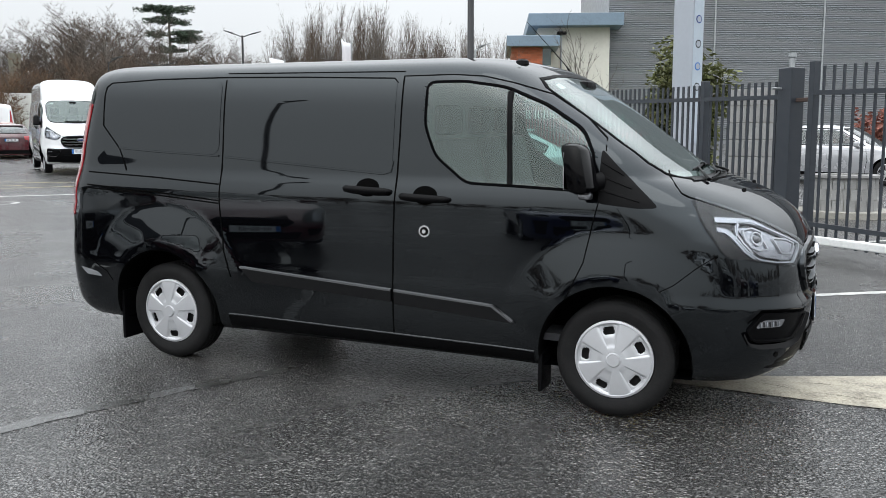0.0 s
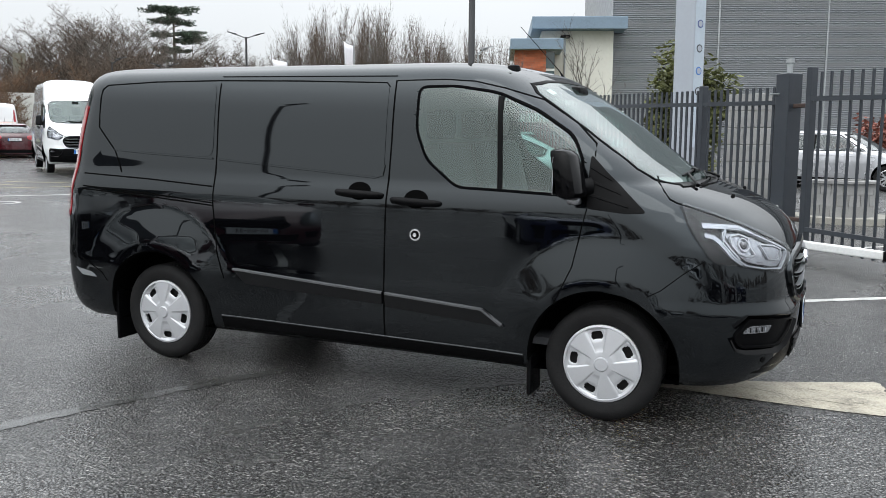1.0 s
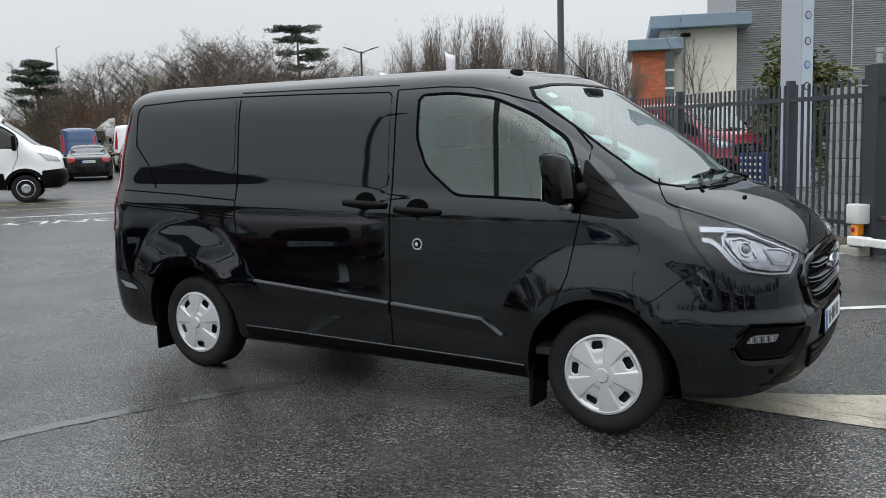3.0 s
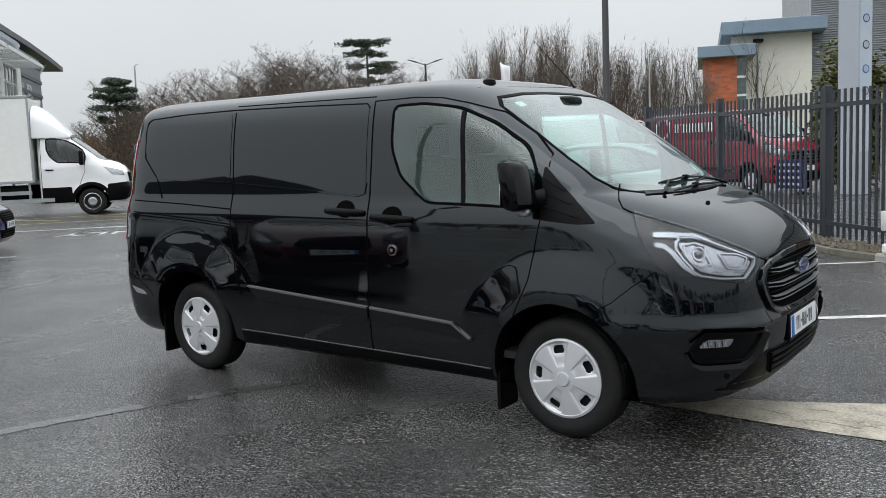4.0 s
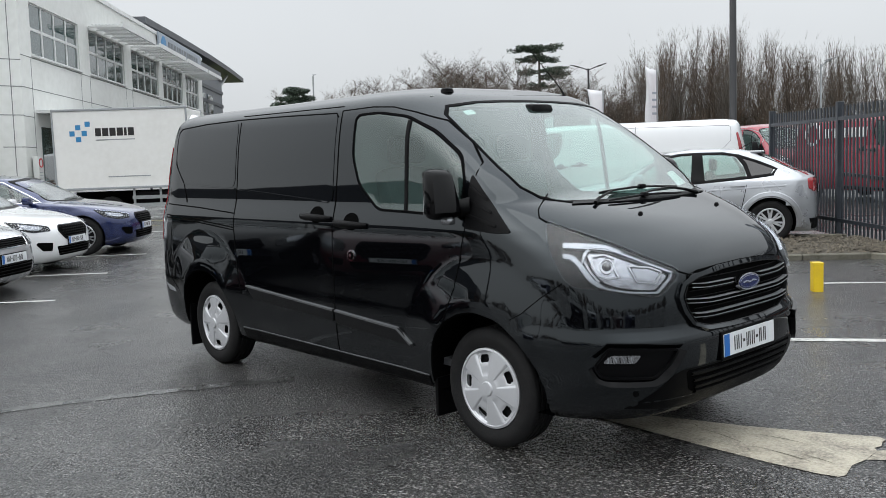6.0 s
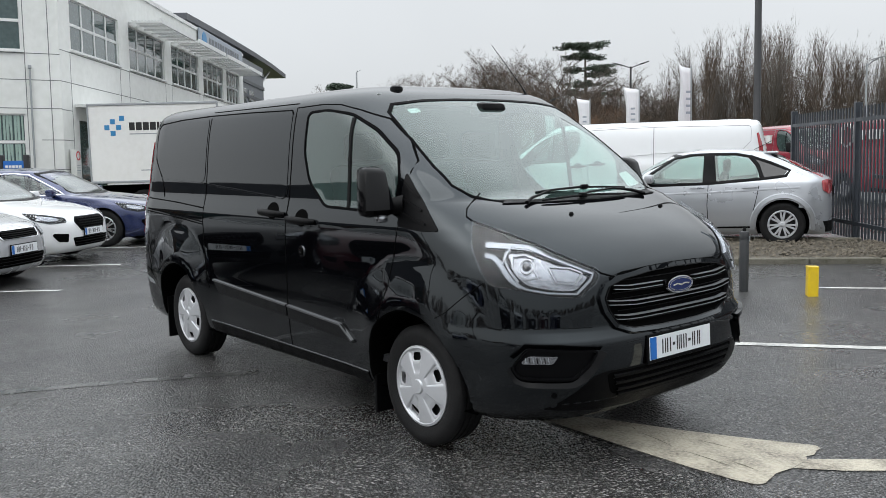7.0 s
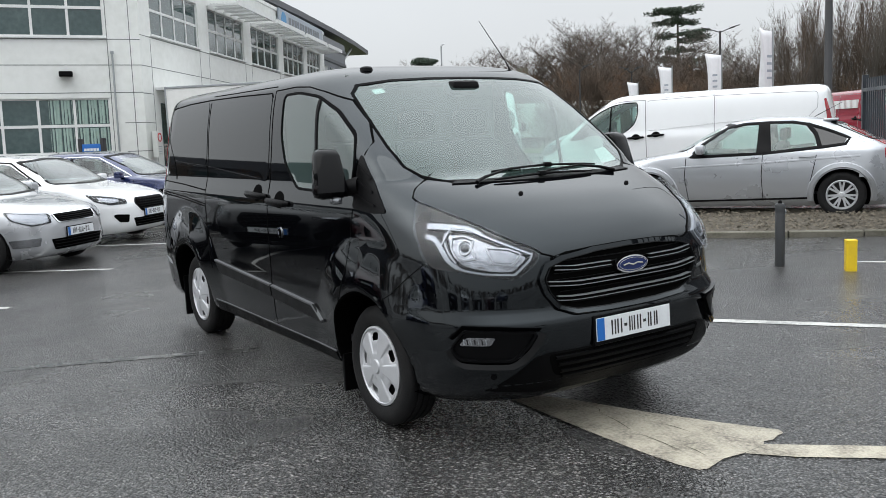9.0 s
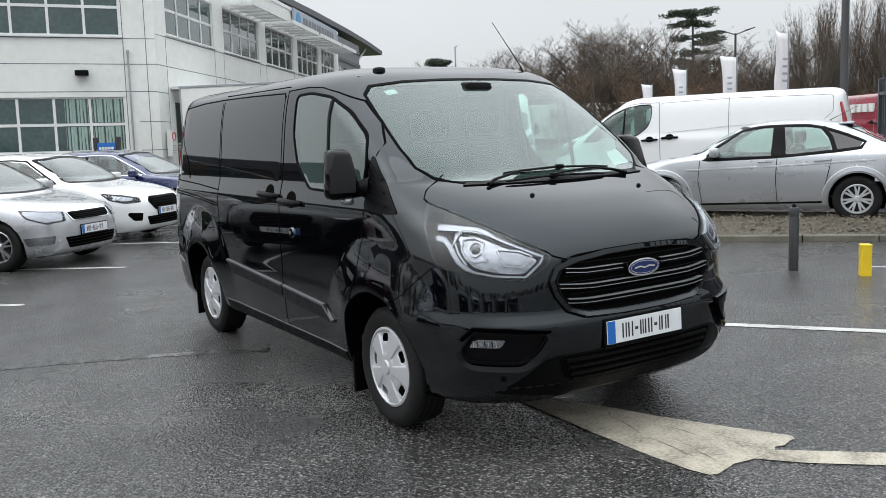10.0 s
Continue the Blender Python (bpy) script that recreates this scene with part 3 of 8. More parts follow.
for _ in range(5200):
    i = rng.randrange(6)
    a, b = rng.random(), rng.random()
    f = Vector(BED[i]).lerp(Vector(BED[i + 1]), a)
    g = Vector(BACK[i]).lerp(Vector(BACK[i + 1]), a)
    p = f.lerp(g, 0.03 + 0.94 * b)
    z = ground_z(p.x, p.y) + 0.065 + 0.06 * b + rng.uniform(-0.01, 0.03)
    r = rng.uniform(0.012, 0.032)
    k = len(verts)
    for q in range(5):
        an = math.tau * q / 5 + rng.random()
        verts.append((p.x + r * math.cos(an), p.y + r * math.sin(an), z + rng.uniform(-0.3, 0.3) * r))
    verts.append((p.x, p.y, z + r * 0.8))
    faces += [(k + q, k + (q + 1) % 5, k + 5) for q in range(5)]
me = bpy.data.meshes.new("gravel_stones")
me.from_pydata(verts, [], faces)
me.materials.append(M_GRAVEL)
tagged(new("gravel_stones", me), "loose brown gravel stones and bark chips", "gravel", kind="stuff")
kerb_run(BACK[:4], 0.1, 0.16)


def bollard(m, h, r, material, label, cap=True):
    ob = thing("bollard", m, label, "bollard")
    if cap:
        part("post", lathe(nb(), [(r, -0.05), (r, h - 0.05), (r * 0.95, h - 0.045)], 24, "Z"), material, ob, smooth=True)
        part("collar", lathe(nb(), [(r * 1.04, h - 0.12), (r * 1.04, h - 0.05), (r * 0.9, h - 0.035), (r * 0.4, h - 0.03)], 24, "Z"), material, ob, smooth=True)
        part("cap", lathe(nb(), [(r * 0.4, h - 0.035), (r * 0.42, h - 0.015), (r * 0.25, h), (0.0, h + 0.003)], 20, "Z"), M_TRIM, ob, smooth=True)
        part("lock_plate", boxed(0.0, -r - 0.012, h - 0.14, 0.035, -r + 0.01, h - 0.09, bev=0.004), M_GALV, ob)
    else:
        part("post", boxed(-r, -r * 0.8, -0.05, r, r * 0.8, h, bev=0.012), material, ob)
        part("top_plate", boxed(-r * 1.02, -r * 0.82, h - 0.012, r * 1.02, r * 0.82, h + 0.006, bev=0.004), material, ob)
    return ob


bollard(stand(-1.51, 4.47, 2.2, tilt=False), 0.66, 0.047, M_BOLLARD, "dark grey round steel bollard on wet asphalt")
bollard(stand(-0.87, 4.66, 2.3, tilt=False), 0.29, 0.062, M_YELLOW, "short yellow painted square bollard", cap=False)


# ---- palisade railings and gate ----
FD = Vector((0.73, -0.68)).normalized()
F0 = Vector((-0.59, 7.33))


def railing_bay(a, b, h, group, gate=False):
    a, b = Vector(a), Vector(b)
    L = (b - a).length
    yaw = math.atan2((b - a).y, (b - a).x)
    z0, z1 = ground_z(*a), ground_z(*b)
    ob = thing("railing", pose(a.x, a.y, z0, 0, 0, math.degrees(yaw)), "dark grey steel palisade railing" if not gate else "dark grey steel palisade gate leaf", "gate" if gate else "fence", group)
    sl = (z1 - z0) / L
    n = int(L / (0.14 if gate else 0.112))
    pw = 0.0135 if gate else 0.017
    pale = boxed(-pw, -0.011, 0, pw, 0.011, 1, bev=0.0)
    me = bpy.data.meshes.new("pale")
    pale.to_mesh(me)
    pale.free()
    me.materials.append(M_FENCE)
    for i in range(1, n):
        x = L * i / n
        p = new("pale", me)
        p.parent = ob
        p.matrix_basis = Matrix.Translation((x, 0.0, 0.09 + sl * x)) @ Matrix.Diagonal((1, 1, h - 0.09, 1))
    for z in ((h - 0.22, 0.30) if not gate else (h - 0.34, 0.30)):
        bm = boxed(0, -0.045, z, L, -0.019, z + 0.055)
        for v in bm.verts:
            v.co.z += sl * v.co.x
        part("rail", bm, M_FENCE, ob)
    part("post", boxed(-0.04, -0.05, -0.05, 0.04, 0.05, h + 0.06, bev=0.006), M_FENCE, ob)
    if gate:
        part("end_post", boxed(L - 0.04, -0.05, 0.1, L + 0.04, 0.05, h, bev=0.006), M_FENCE, ob)
    return ob


pts = [F0 + FD * s for s in (1.45, 0.0, -2.8, -5.6)]
for a, b in zip(pts, pts[1:]):
    railing_bay(tuple(b), tuple(a), 2.04, "palisade railings")
gp = F0 + FD * 1.57
gate_post = thing("gate_post", pose(gp.x, gp.y, ground_z(*gp), 0, 0, math.degrees(math.atan2(FD.y, FD.x))), "square dark grey steel gate post with hinges", "gate post")
part("post", boxed(-0.11, -0.11, -0.15, 0.11, 0.11, 2.2, bev=0.012), M_FENCE, gate_post)
part("camera_stub", lathe(nb(), [(0.035, 2.19), (0.035, 2.32), (0.05, 2.33), (0.05, 2.38)], 12, "Z"), M_GALV, gate_post, smooth=True)
for z in (0.4, 1.78):
    part("hinge", boxed(0.10, -0.03, z, 0.31, 0.03, z + 0.05, bev=0.01), mat("rusty_hinge", (0.05, 0.03, 0.024), 0.7, var=(20, 0.5, None)) if z < 1 else bpy.data.materials["rusty_hinge"], gate_post)
part("bolt", tube(nb(), [(-0.05, -0.11, 1.95), (-0.05, -0.26, 1.95)], 0.014, 8), M_GALV, gate_post)
cb = thing("control_box", gate_post.matrix_world @ Matrix.Translation((-0.06, -0.19, 0.36)), "pale grey gate control box with amber beacon", "control box")
part("case", boxed(-0.11, -0.08, 0, 0.11, 0.08, 0.23, bev=0.016), M_CREAMBOX, cb, smooth=True)
part("beacon", boxed(-0.05, -0.06, -0.14, 0.05, 0.05, -0.003, bev=0.015), M_AMBER, cb, "amber beacon", smooth=True)
part("button", lathe(nb(), [(0.0, -0.085), (0.03, -0.083), (0.035, -0.06)], 14, "Y", (0, 0.012, -0.07)), M_RED, cb, smooth=True)
bs = thing("concrete_footing", gate_post.matrix_world, "rough concrete footing under the gate post", "footing")
part("block", boxed(-0.24, -0.30, -0.1, 0.08, -0.111, 0.1, bev=0.03), M_CONCRETE, bs)
ga = gp + FD * 0.36
gb = ga + FD * 4.2
railing_bay(tuple(ga), tuple(gb), 2.2, "palisade gate", gate=True)
gr = thing("gate_ram", gate_post.matrix_world, "white gate opener arm", "gate opener")
part("arm", boxed(-0.02, -0.30, 0.12, 1.75, -0.20, 0.21, bev=0.012), M_FRAMEW, gr)
part("end_cap", boxed(1.752, -0.31, 0.11, 1.84, -0.19, 0.22, bev=0.01), M_TRIM, gr)
part("guide_rail", boxed(1.842, -0.29, 0.13, 4.4, -0.21, 0.2, bev=0.01), M_GALV, gr)
part("motor", boxed(-0.1, -0.31, 0.11, 0.2, -0.19, 0.22, bev=0.02), M_FRAMEW, gr)
tr = thing("rail_track", pose((F0 - FD * 2).x, (F0 - FD * 2).y, 0, 0, 0, math.degrees(math.atan2(FD.y, FD.x))), "pale concrete plinth under the railings", "plinth", kind="structure")
bm = boxed(-3.6, 0.06, 0.1, 3.0, 0.2, 0.28)
part("plinth", bm, M_CONCRETE, tr)
# notices on the railings
sg = thing("notice_board", pose((F0 - FD * 1.0).x, (F0 - FD * 1.0).y, ground_z(*(F0 - FD * 1.0)) + 0.73, 0, 0, math.degrees(math.atan2(FD.y, FD.x))) @ Matrix.Translation((0.12, 0.045, 0)) @ Matrix.Diagonal((0.95, 1, 0.72, 1)), "blue notice board with rows of pale lettering bars", "sign")
part("board", boxed(-0.34, -0.02, 0, 0.34, 0.02, 0.56, bev=0.006), M_SIGNBLUE, sg)
for r_ in range(4):
    for c_ in range(5):
        part("lettering_bar", boxed(-0.28 + c_ * 0.115, -0.024, 0.44 - r_ * 0.125, -0.2 + c_ * 0.115, -0.0205, 0.49 - r_ * 0.125), M_FRAMEW, sg)
part("frame", boxed(-0.36, -0.018, -0.02, 0.36, 0.018, 0.0), M_FRAMEW, sg)

# ---- sign totem ----
tot = thing("sign_totem", pose(-2.3, 17.6, ground_z(-2.3, 17.6), 0, 0, -33), "tall grey sign pillar with small emblems", "sign pillar")
part("pillar", boxed(-0.31, -0.2, 0, 0.31, 0.2, 7.5, bev=0.01), M_TOTEM, tot)
part("side_panel", boxed(0.312, -0.17, 1.0, 0.318, 0.17, 7.4), mat("pale_blue_panel", (0.4, 0.46, 0.52), 0.4, var=(2, 0.2, None)), tot)
for z, mt in ((4.05, M_SIGNBLUE), (3.45, M_INK), (2.9, M_BLUE), (2.4, M_INK)):
    part("emblem", lathe(nb(), [(0.0, 0.325), (0.1, 0.325), (0.1, 0.318)], 20, "X", (0, 0, z)), mt, tot)
    part("emblem_face", lathe(nb(), [(0.0, 0.328), (0.075, 0.328), (0.075, 0.325)], 20, "X", (0, 0, z)), M_TOTEM, tot)

# ---- block pier and round planter behind the gate ----
pier = thing("block_pier", pose(-0.2, 11.6, ground_z(0, 11.6), 0, 0, -32), "pale grey blockwork pier behind the railings", "pier")
bshape = boxed(-0.195, -0.3, 0.0, 0.195, 0.3, 0.295, bev=0.01)
bme = bpy.data.meshes.new("block")
bshape.to_mesh(bme)
bshape.free()
bme.materials.append(M_BLOCK)
for r_ in range(7):
    for c_ in range(2):
        o = new("block", bme)
        o.parent = pier
        o.matrix_basis = pose((c_ - 0.5) * 0.4, 0, r_ * 0.305)
part("core", boxed(-0.38, -0.28, 0, 0.38, 0.28, 2.1), M_CONCRETE, pier)
pl = thing("round_planter", pose(1.3, 10.7, ground_z(1.3, 10.7)) @ Matrix.Diagonal((0.66, 0.66, 0.52, 1)), "low curved grey block planter wall", "planter")
n = 18
wedge = nb()
prism(wedge, [(0.8 * math.cos(a), 0.8 * math.sin(a)) for a in (-0.165, 0.0, 0.165)] + [(0.62 * math.cos(a), 0.62 * math.sin(a)) for a in (0.165, 0.0, -0.165)], 0, 0.34)
wme = bpy.data.meshes.new("block")
wedge.to_mesh(wme)
wedge.free()
wme.materials.append(M_BLOCK)
for r_ in range(3):
    for k in range(n):
        o = new("block", wme)
        o.parent = pl
        o.matrix_basis = pose(0, 0, 0.16 + r_ * 0.35, 0, 0, 360 * (k + 0.5 * (r_ % 2)) / n)
part("core", lathe(nb(), [(0.77, 0.1), (0.77, 1.2), (0.6, 1.2), (0.0, 1.15)], 40, "Z"), M_CONCRETE, pl, smooth=True)
part("coping", lathe(nb(), [(0.86, 1.21), (0.86, 1.29), (0.6, 1.29), (0.6, 1.21)], 40, "Z", closed=True), M_BLOCK, pl, smooth=False)
part("apron", lathe(nb(), [(1.25, -0.05), (1.25, 0.16), (0.7, 0.16)], 40, "Z"), M_CONCRETE, pl)


# ---- grey clad building with white and brick wing ----
def clad_building():
    ox, oy, oz = -24.9, 106.7, -0.1
    grow = Matrix.Diagonal((2.32, 2.32, 2.32, 1))
    b = thing("clad_building", pose(ox, oy, oz, 0, 0, 20) @ grow, "large grey ribbed metal clad building", "building")
    part("wall", boxed(0, 0.06, 0, 46, 16, 14), M_CLAD, b)
    for c in range(4):
        x0, x1 = 11.5 * c, 11.5 * (c + 1) - 0.03
        tv, tf = [], []
        for r in range(110):
            z0 = 0.8 + r * 0.115
            k = len(tv)
            tv += [(x, y, z0 + dz) for x in (x0, x1) for y, dz in ((0.06, 0.0), (0.0, 0.02), (0.0, 0.06), (0.06, 0.085))]
            tf += [(k + q, k + q + 1, k + q + 5, k + q + 4) for q in range(3)]
        me = bpy.data.meshes.new("cladding_ribs")
        me.from_pydata(tv, [], tf)
        me.materials.append(M_CLAD)
        o = new("cladding_ribs", me)
        o.parent = b
    for c in range(9):
        part("seam_strip", boxed(46.0 / 8 * c - 0.04, -0.045, 1.0, 46.0 / 8 * c + 0.04, 0.06, 13.8), M_GALV, b)
    w = thing("white_wing", pose(ox, oy, oz, 0, 0, 20) @ grow, "off-white rendered wing with blue-grey flat roof edge", "building")
    part("wall", boxed(-3.85, -1.0, 0, -0.02, 8, 6.75), M_RENDERW, w)
    part("roof_fascia", boxed(-4.4, -1.9, 6.75, 0.6, 8.5, 7.4, bev=0.03), M_ROOFBLUE, w)
    part("rainwater_pipe", tube(nb(), [(-2.6, -1.06, 0), (-2.6, -1.06, 6.6)], 0.05, 8), M_GALV, w)
    part("flood_lamp", boxed(-2.85, -1.5, 6.35, -2.35, -0.98, 6.5, bev=0.03), M_TRIM, w)
    k = thing("brick_bay", pose(ox, oy, oz, 0, 0, 20) @ grow, "orange brick bay with corner glazing and blue-grey roof edge", "building")
    part("wall", boxed(-5.3, -3.2, 0, -3.7, 2, 5.5), M_MORTAR, k)
    bk_ = nb()
    box(bk_, -0.14, -0.02, -0.05, 0.14, 0.02, 0.05)
    kme = bpy.data.meshes.new("brick")
    bk_.to_mesh(kme)
    bk_.free()
    kme.materials.append(M_BRICK)
    for r in range(32):
        for c in range(5):
            o = new("brick", kme)
            o.parent = k
            o.matrix_basis = pose(-5.15 + c * 0.29 + (0.14 if r % 2 else 0), -3.205, 2.0 + r * 0.115)
    part("roof_fascia", boxed(-5.55, -3.7, 5.5, -2.85, 2.5, 6.05, bev=0.03), M_ROOFBLUE, k)
    for r in range(5):
        part("pane", boxed(-3.69, -3.0, 1.0 + r * 0.9, -3.25, -2.94, 1.82 + r * 0.9), M_WINDOW, k)
        part("glazing_bar", boxed(-3.699, -3.03, 0.88 + r * 0.9, -3.24, -2.9, 0.98 + r * 0.9), M_FRAMEW, k)


clad_building()


# ---- white office building ----
def facade(parent, L, Ht, windows, joints, depth=0.3):
    """Wall along +x from the origin, facing -y, with openings. windows: (x, z, w, h, columns, rows)."""
    bm = nb()
    xs = sorted({0.0, L, *[w[0] for w in windows], *[w[0] + w[2] for w in windows]})
    zs = sorted({0.0, Ht, *[w[1] for w in windows], *[w[1] + w[3] for w in windows]})
    for x0, x1 in zip(xs, xs[1:]):
        for z0, z1 in zip(zs, zs[1:]):
            cx, cz = (x0 + x1) / 2, (z0 + z1) / 2
            if any(w[0] < cx < w[0] + w[2] and w[1] < cz < w[1] + w[3] for w in windows):
                continue
            box(bm, x0, 0, z0, x1, depth, z1)
    bmesh.ops.remove_doubles(bm, verts=bm.verts, dist=0.001)
    part("wall", bm, M_PANELW, parent)
    for x, z, w, h, nc, nr in windows:
        wi = new("window")
        wi.parent = parent
        wi.matrix_basis = pose(x, 0.08, z)
        for c in range(nc + 1):
            xx = w * c / nc
            part("window_mullion", boxed(max(0.0, xx - 0.04), -0.03, 0, min(w, xx + 0.04), 0.05, h), M_FRAMEW, wi)
        for r in range(nr + 1):
            zz = h * r / nr
            part("window_transom", boxed(0.01, -0.025, max(0.0, zz - 0.045), w - 0.01, 0.045, min(h, zz + 0.045)), M_FRAMEW, wi)
        for c in range(nc):
            for r in range(nr):
                part("pane", boxed(w * c / nc + 0.02, 0.0, h * r / nr + 0.02, w * (c + 1) / nc - 0.02, 0.012, h * (r + 1) / nr - 0.02), M_WINDOW, wi)
        part("window_sill", boxed(-0.06, -0.16, -0.07, w + 0.06, 0.0, 0.0, bev=0.01), M_FRAMEW, wi)
    for kind, a, b0, b1 in joints:
        if kind == "h":
            part("panel_joint", boxed(b0, -0.004, a - 0.012, b1, 0.002, a + 0.012), M_JOINT, parent)
        else:
            part("panel_joint", boxed(a - 0.012, -0.005, b0, a + 0.012, 0.002, b1), M_JOINT, parent)


def curtain(parent, x0, x1, z0, z1, y):
    """A hanging curtain with folds."""
    bm = nb()
    n = int((x1 - x0) / 0.03)
    lo = [bm.verts.new((x0 + (x1 - x0) * i / n, y + 0.03 * math.sin(i * 1.9) + 0.015 * math.sin(i * 0.7), z0)) for i in range(n + 1)]
    hi = [bm.verts.new((v.co.x, v.co.y * 0.6 + y * 0.4, z1)) for v in lo]
    for i in range(n):
        bm.faces.new((lo[i], lo[i + 1], hi[i + 1], hi[i]))
    return part("curtain", bm, M_CURTAIN, parent, "pale green curtain", smooth=True)


def office():
    cx, cy = -25.1, 4.5
    z = ground_z(cx, cy)
    wd = Vector((-0.77, 0.638)).normalized()
    a = thing("office_building", pose(cx, cy, z, 0, 0, 0), "white panelled two-storey office with ribbon windows", "building")
    lw = new("long_wall")
    lw.parent = a
    L = 24.2
    yaw1 = math.degrees(math.atan2(wd.y, wd.x))
    lw.matrix_basis = pose(0, 0, 0, 0, 0, yaw1)
    spans = ((0.85, 4.1), (5.98, 4.05), (11.02, 4.05), (15.88, 3.75), (20.35, 2.8))
    wins = [(x, 5.17, w, 1.62, 4, 2) for x, w in spans]
    js = [("h", q, 0, L) for q in (4.1, 5.06)] + [("h", q, 0, 0.75) for q in (1.37, 2.28, 3.22)] + [("v", 0.75, 0, 5.0)]
    js += [("v", q, 3.25, 5.05) for q in (4.98, 5.9, 10.1, 10.95, 15.15, 15.8, 19.7, 20.25)]
    facade(lw, L, 8.05, wins, js)
    for x0, w in spans[1:]:
        bm = nb()
        for q in range(9):
            box(bm, x0, -1.2 + q * 0.125, 6.93, x0 + w + 0.3, -1.135 + q * 0.125, 6.97)
        for q in range(6):
            xx = x0 + q * (w + 0.24) / 5
            box(bm, xx, -1.24, 6.86, xx + 0.06, 0.0, 6.92)
        box(bm, x0 - 0.02, -1.28, 6.84, x0 + w + 0.32, -1.2, 7.02)
        part("sun_louvre", bm, M_FRAMEW, lw, "white slatted sun louvre")
    part("parapet", boxed(0, -0.06, 8.05, L, 0.4, 8.2), M_FRAMEW, lw)
    part("fascia_sign", boxed(15.0, -0.16, 7.2, 23.5, -0.065, 8.2, bev=0.02), mat("grey_fascia_board", (0.3, 0.34, 0.39), 0.4, var=(2, 0.3, None)), lw, "long grey fascia board with lettering bars")
    part("sign_roundel", lathe(nb(), [(0.0, -0.19), (0.38, -0.185), (0.4, -0.16)], 24, "Y", (15.75, 0, 7.7)), M_LOGO, lw)
    x = 16.6
    for w in (0.4, 0.35, 0.4, 0.3, 0.35, 0.3, 0.45, 0.4, 0.35, 0.4, 0.3, 0.35):
        part("lettering_bar", boxed(x, -0.175, 7.45, x + w, -0.163, 7.95), M_SLATEWALL, lw)
        x += w + 0.15
    sw = new("short_wall")
    sw.parent = a
    d = Vector((-0.20, -0.98)).normalized()
    L2 = 8.6
    sw.matrix_basis = pose(d.x * L2, d.y * L2, 0, 0, 0, math.degrees(math.atan2(-d.y, -d.x)))
    wx = L2 - 1.05 - 6.24
    wins = [(wx, 1.37, 6.24, 1.7, 6, 2), (wx, 4.98, 6.24, 1.78, 6, 2)]
    js = [("h", q, 0, L2) for q in (0.5, 3.24, 4.1, 4.9)] + [("h", q, L2 - 0.62, L2) for q in (1.37, 2.28)] + [("v", L2 - 0.98, 0, 8.0), ("v", L2 - 0.3, 0, 8.0)]
    facade(sw, L2, 8.05, wins, js)
    for k in (4, 5):
        for zz in (1.41, 2.28):
            curtain(sw, wx + 1.04 * k + (0.3 if k == 4 else 0.06), wx + 1.04 * (k + 1) - 0.06, zz, zz + 0.74, 0.07)
    part("rainwater_pipe", tube(nb(), [(L2 - 0.86, -0.06, 0.0), (L2 - 0.86, -0.06, 4.45)], 0.03, 8), M_GALV, sw)
    part("pipe_cap", boxed(L2 - 0.91, -0.12, 4.43, L2 - 0.81, -0.01, 4.53, bev=0.01), M_GALV, sw)
    part("flood_lamp", boxed(L2 - 2.45, -0.4, 3.72, L2 - 2.05, -0.05, 3.88, bev=0.03), M_TRIM, sw)
    part("lamp_bracket", boxed(L2 - 2.28, -0.12, 3.86, L2 - 2.2, 0.0, 4.08, bev=0.008), M_FRAMEW, sw)
    bm = nb()
    prism(bm, [(-0.3, -0.2), (wd.x * L, wd.y * L), (wd.x * L - 8, wd.y * L - 12), (d.x * L2 - 6, d.y * L2), (d.x * L2 - 0.3, d.y * L2)], 7.9, 8.0)
    part("flat_roof", bm, M_DARKROOF, a)
    part("door_canopy", boxed(0.9, -1.3, 3.36, 4.2, 0.0, 3.46, bev=0.01), M_FRAMEW, lw)
    part("side_door", boxed(1.2, -0.03, 0.0, 3.2, -0.008, 2.95), M_WINDOW, lw)
    part("door_frame", boxed(2.15, -0.06, 0.0, 2.25, -0.03, 2.95), M_FRAMEW, lw)
    # grey louvred block beyond, with a curved overhanging roof
    k = thing("barrel_roof_block", pose(cx + wd.x * L, cy + wd.y * L, z, 0, 0, yaw1), "grey louvred block with dark overhanging curved roof", "building")
    part("wall", boxed(0.02, 0.3, 0, 7.0, 10, 8.2), M_SLATEWALL, k)
    for r in range(9):
        part("louvre_band", boxed(0.02, 0.24, 0.8 + r * 0.85, 7.05, 0.3, 1.0 + r * 0.85), M_DARKROOF, k)
    for c in range(2):
        part("louvre_window", boxed(0.5 + c * 2.1, 0.26, 4.6, 1.9 + c * 2.1, 0.29, 6.4), M_WINDOW, k)
    bm = nb()
    prof = [(14.6, 8.7), (9.5, 8.85), (4.0, 8.9), (-4, 8.85), (-10, 8.75)]
    prism(bm, prof + [(x, z_ - 0.3) for x, z_ in reversed(prof)], 0.2, 12, "Y")
    part("curved_roof", bm, M_DARKROOF, k)
    for c in range(2):
        part("roof_strut", tube(nb(), [(6.9, 0.6 + c * 4, 7.0), (10.5, 0.6 + c * 4, 8.4)], 0.08, 8), M_GALV, k)


office()
# small signs by the corner
s1 = thing("prohibition_sign", pose(-25.36, 4.86, ground_z(-25, 4.4) - 0.2, 0, 0, 140.4), "white notice with a red ring on the wall", "sign")
part("board", boxed(-0.16, -0.12, 1.35, 0.16, 0.06, 2.2, bev=0.005), M_PANELW, s1)
part("ring", lathe(nb(), [(0.11, -0.135), (0.145, -0.135), (0.145, -0.121), (0.11, -0.121)], 28, "Y", (0, 0, 2.0), closed=True), M_SIGNRED, s1)
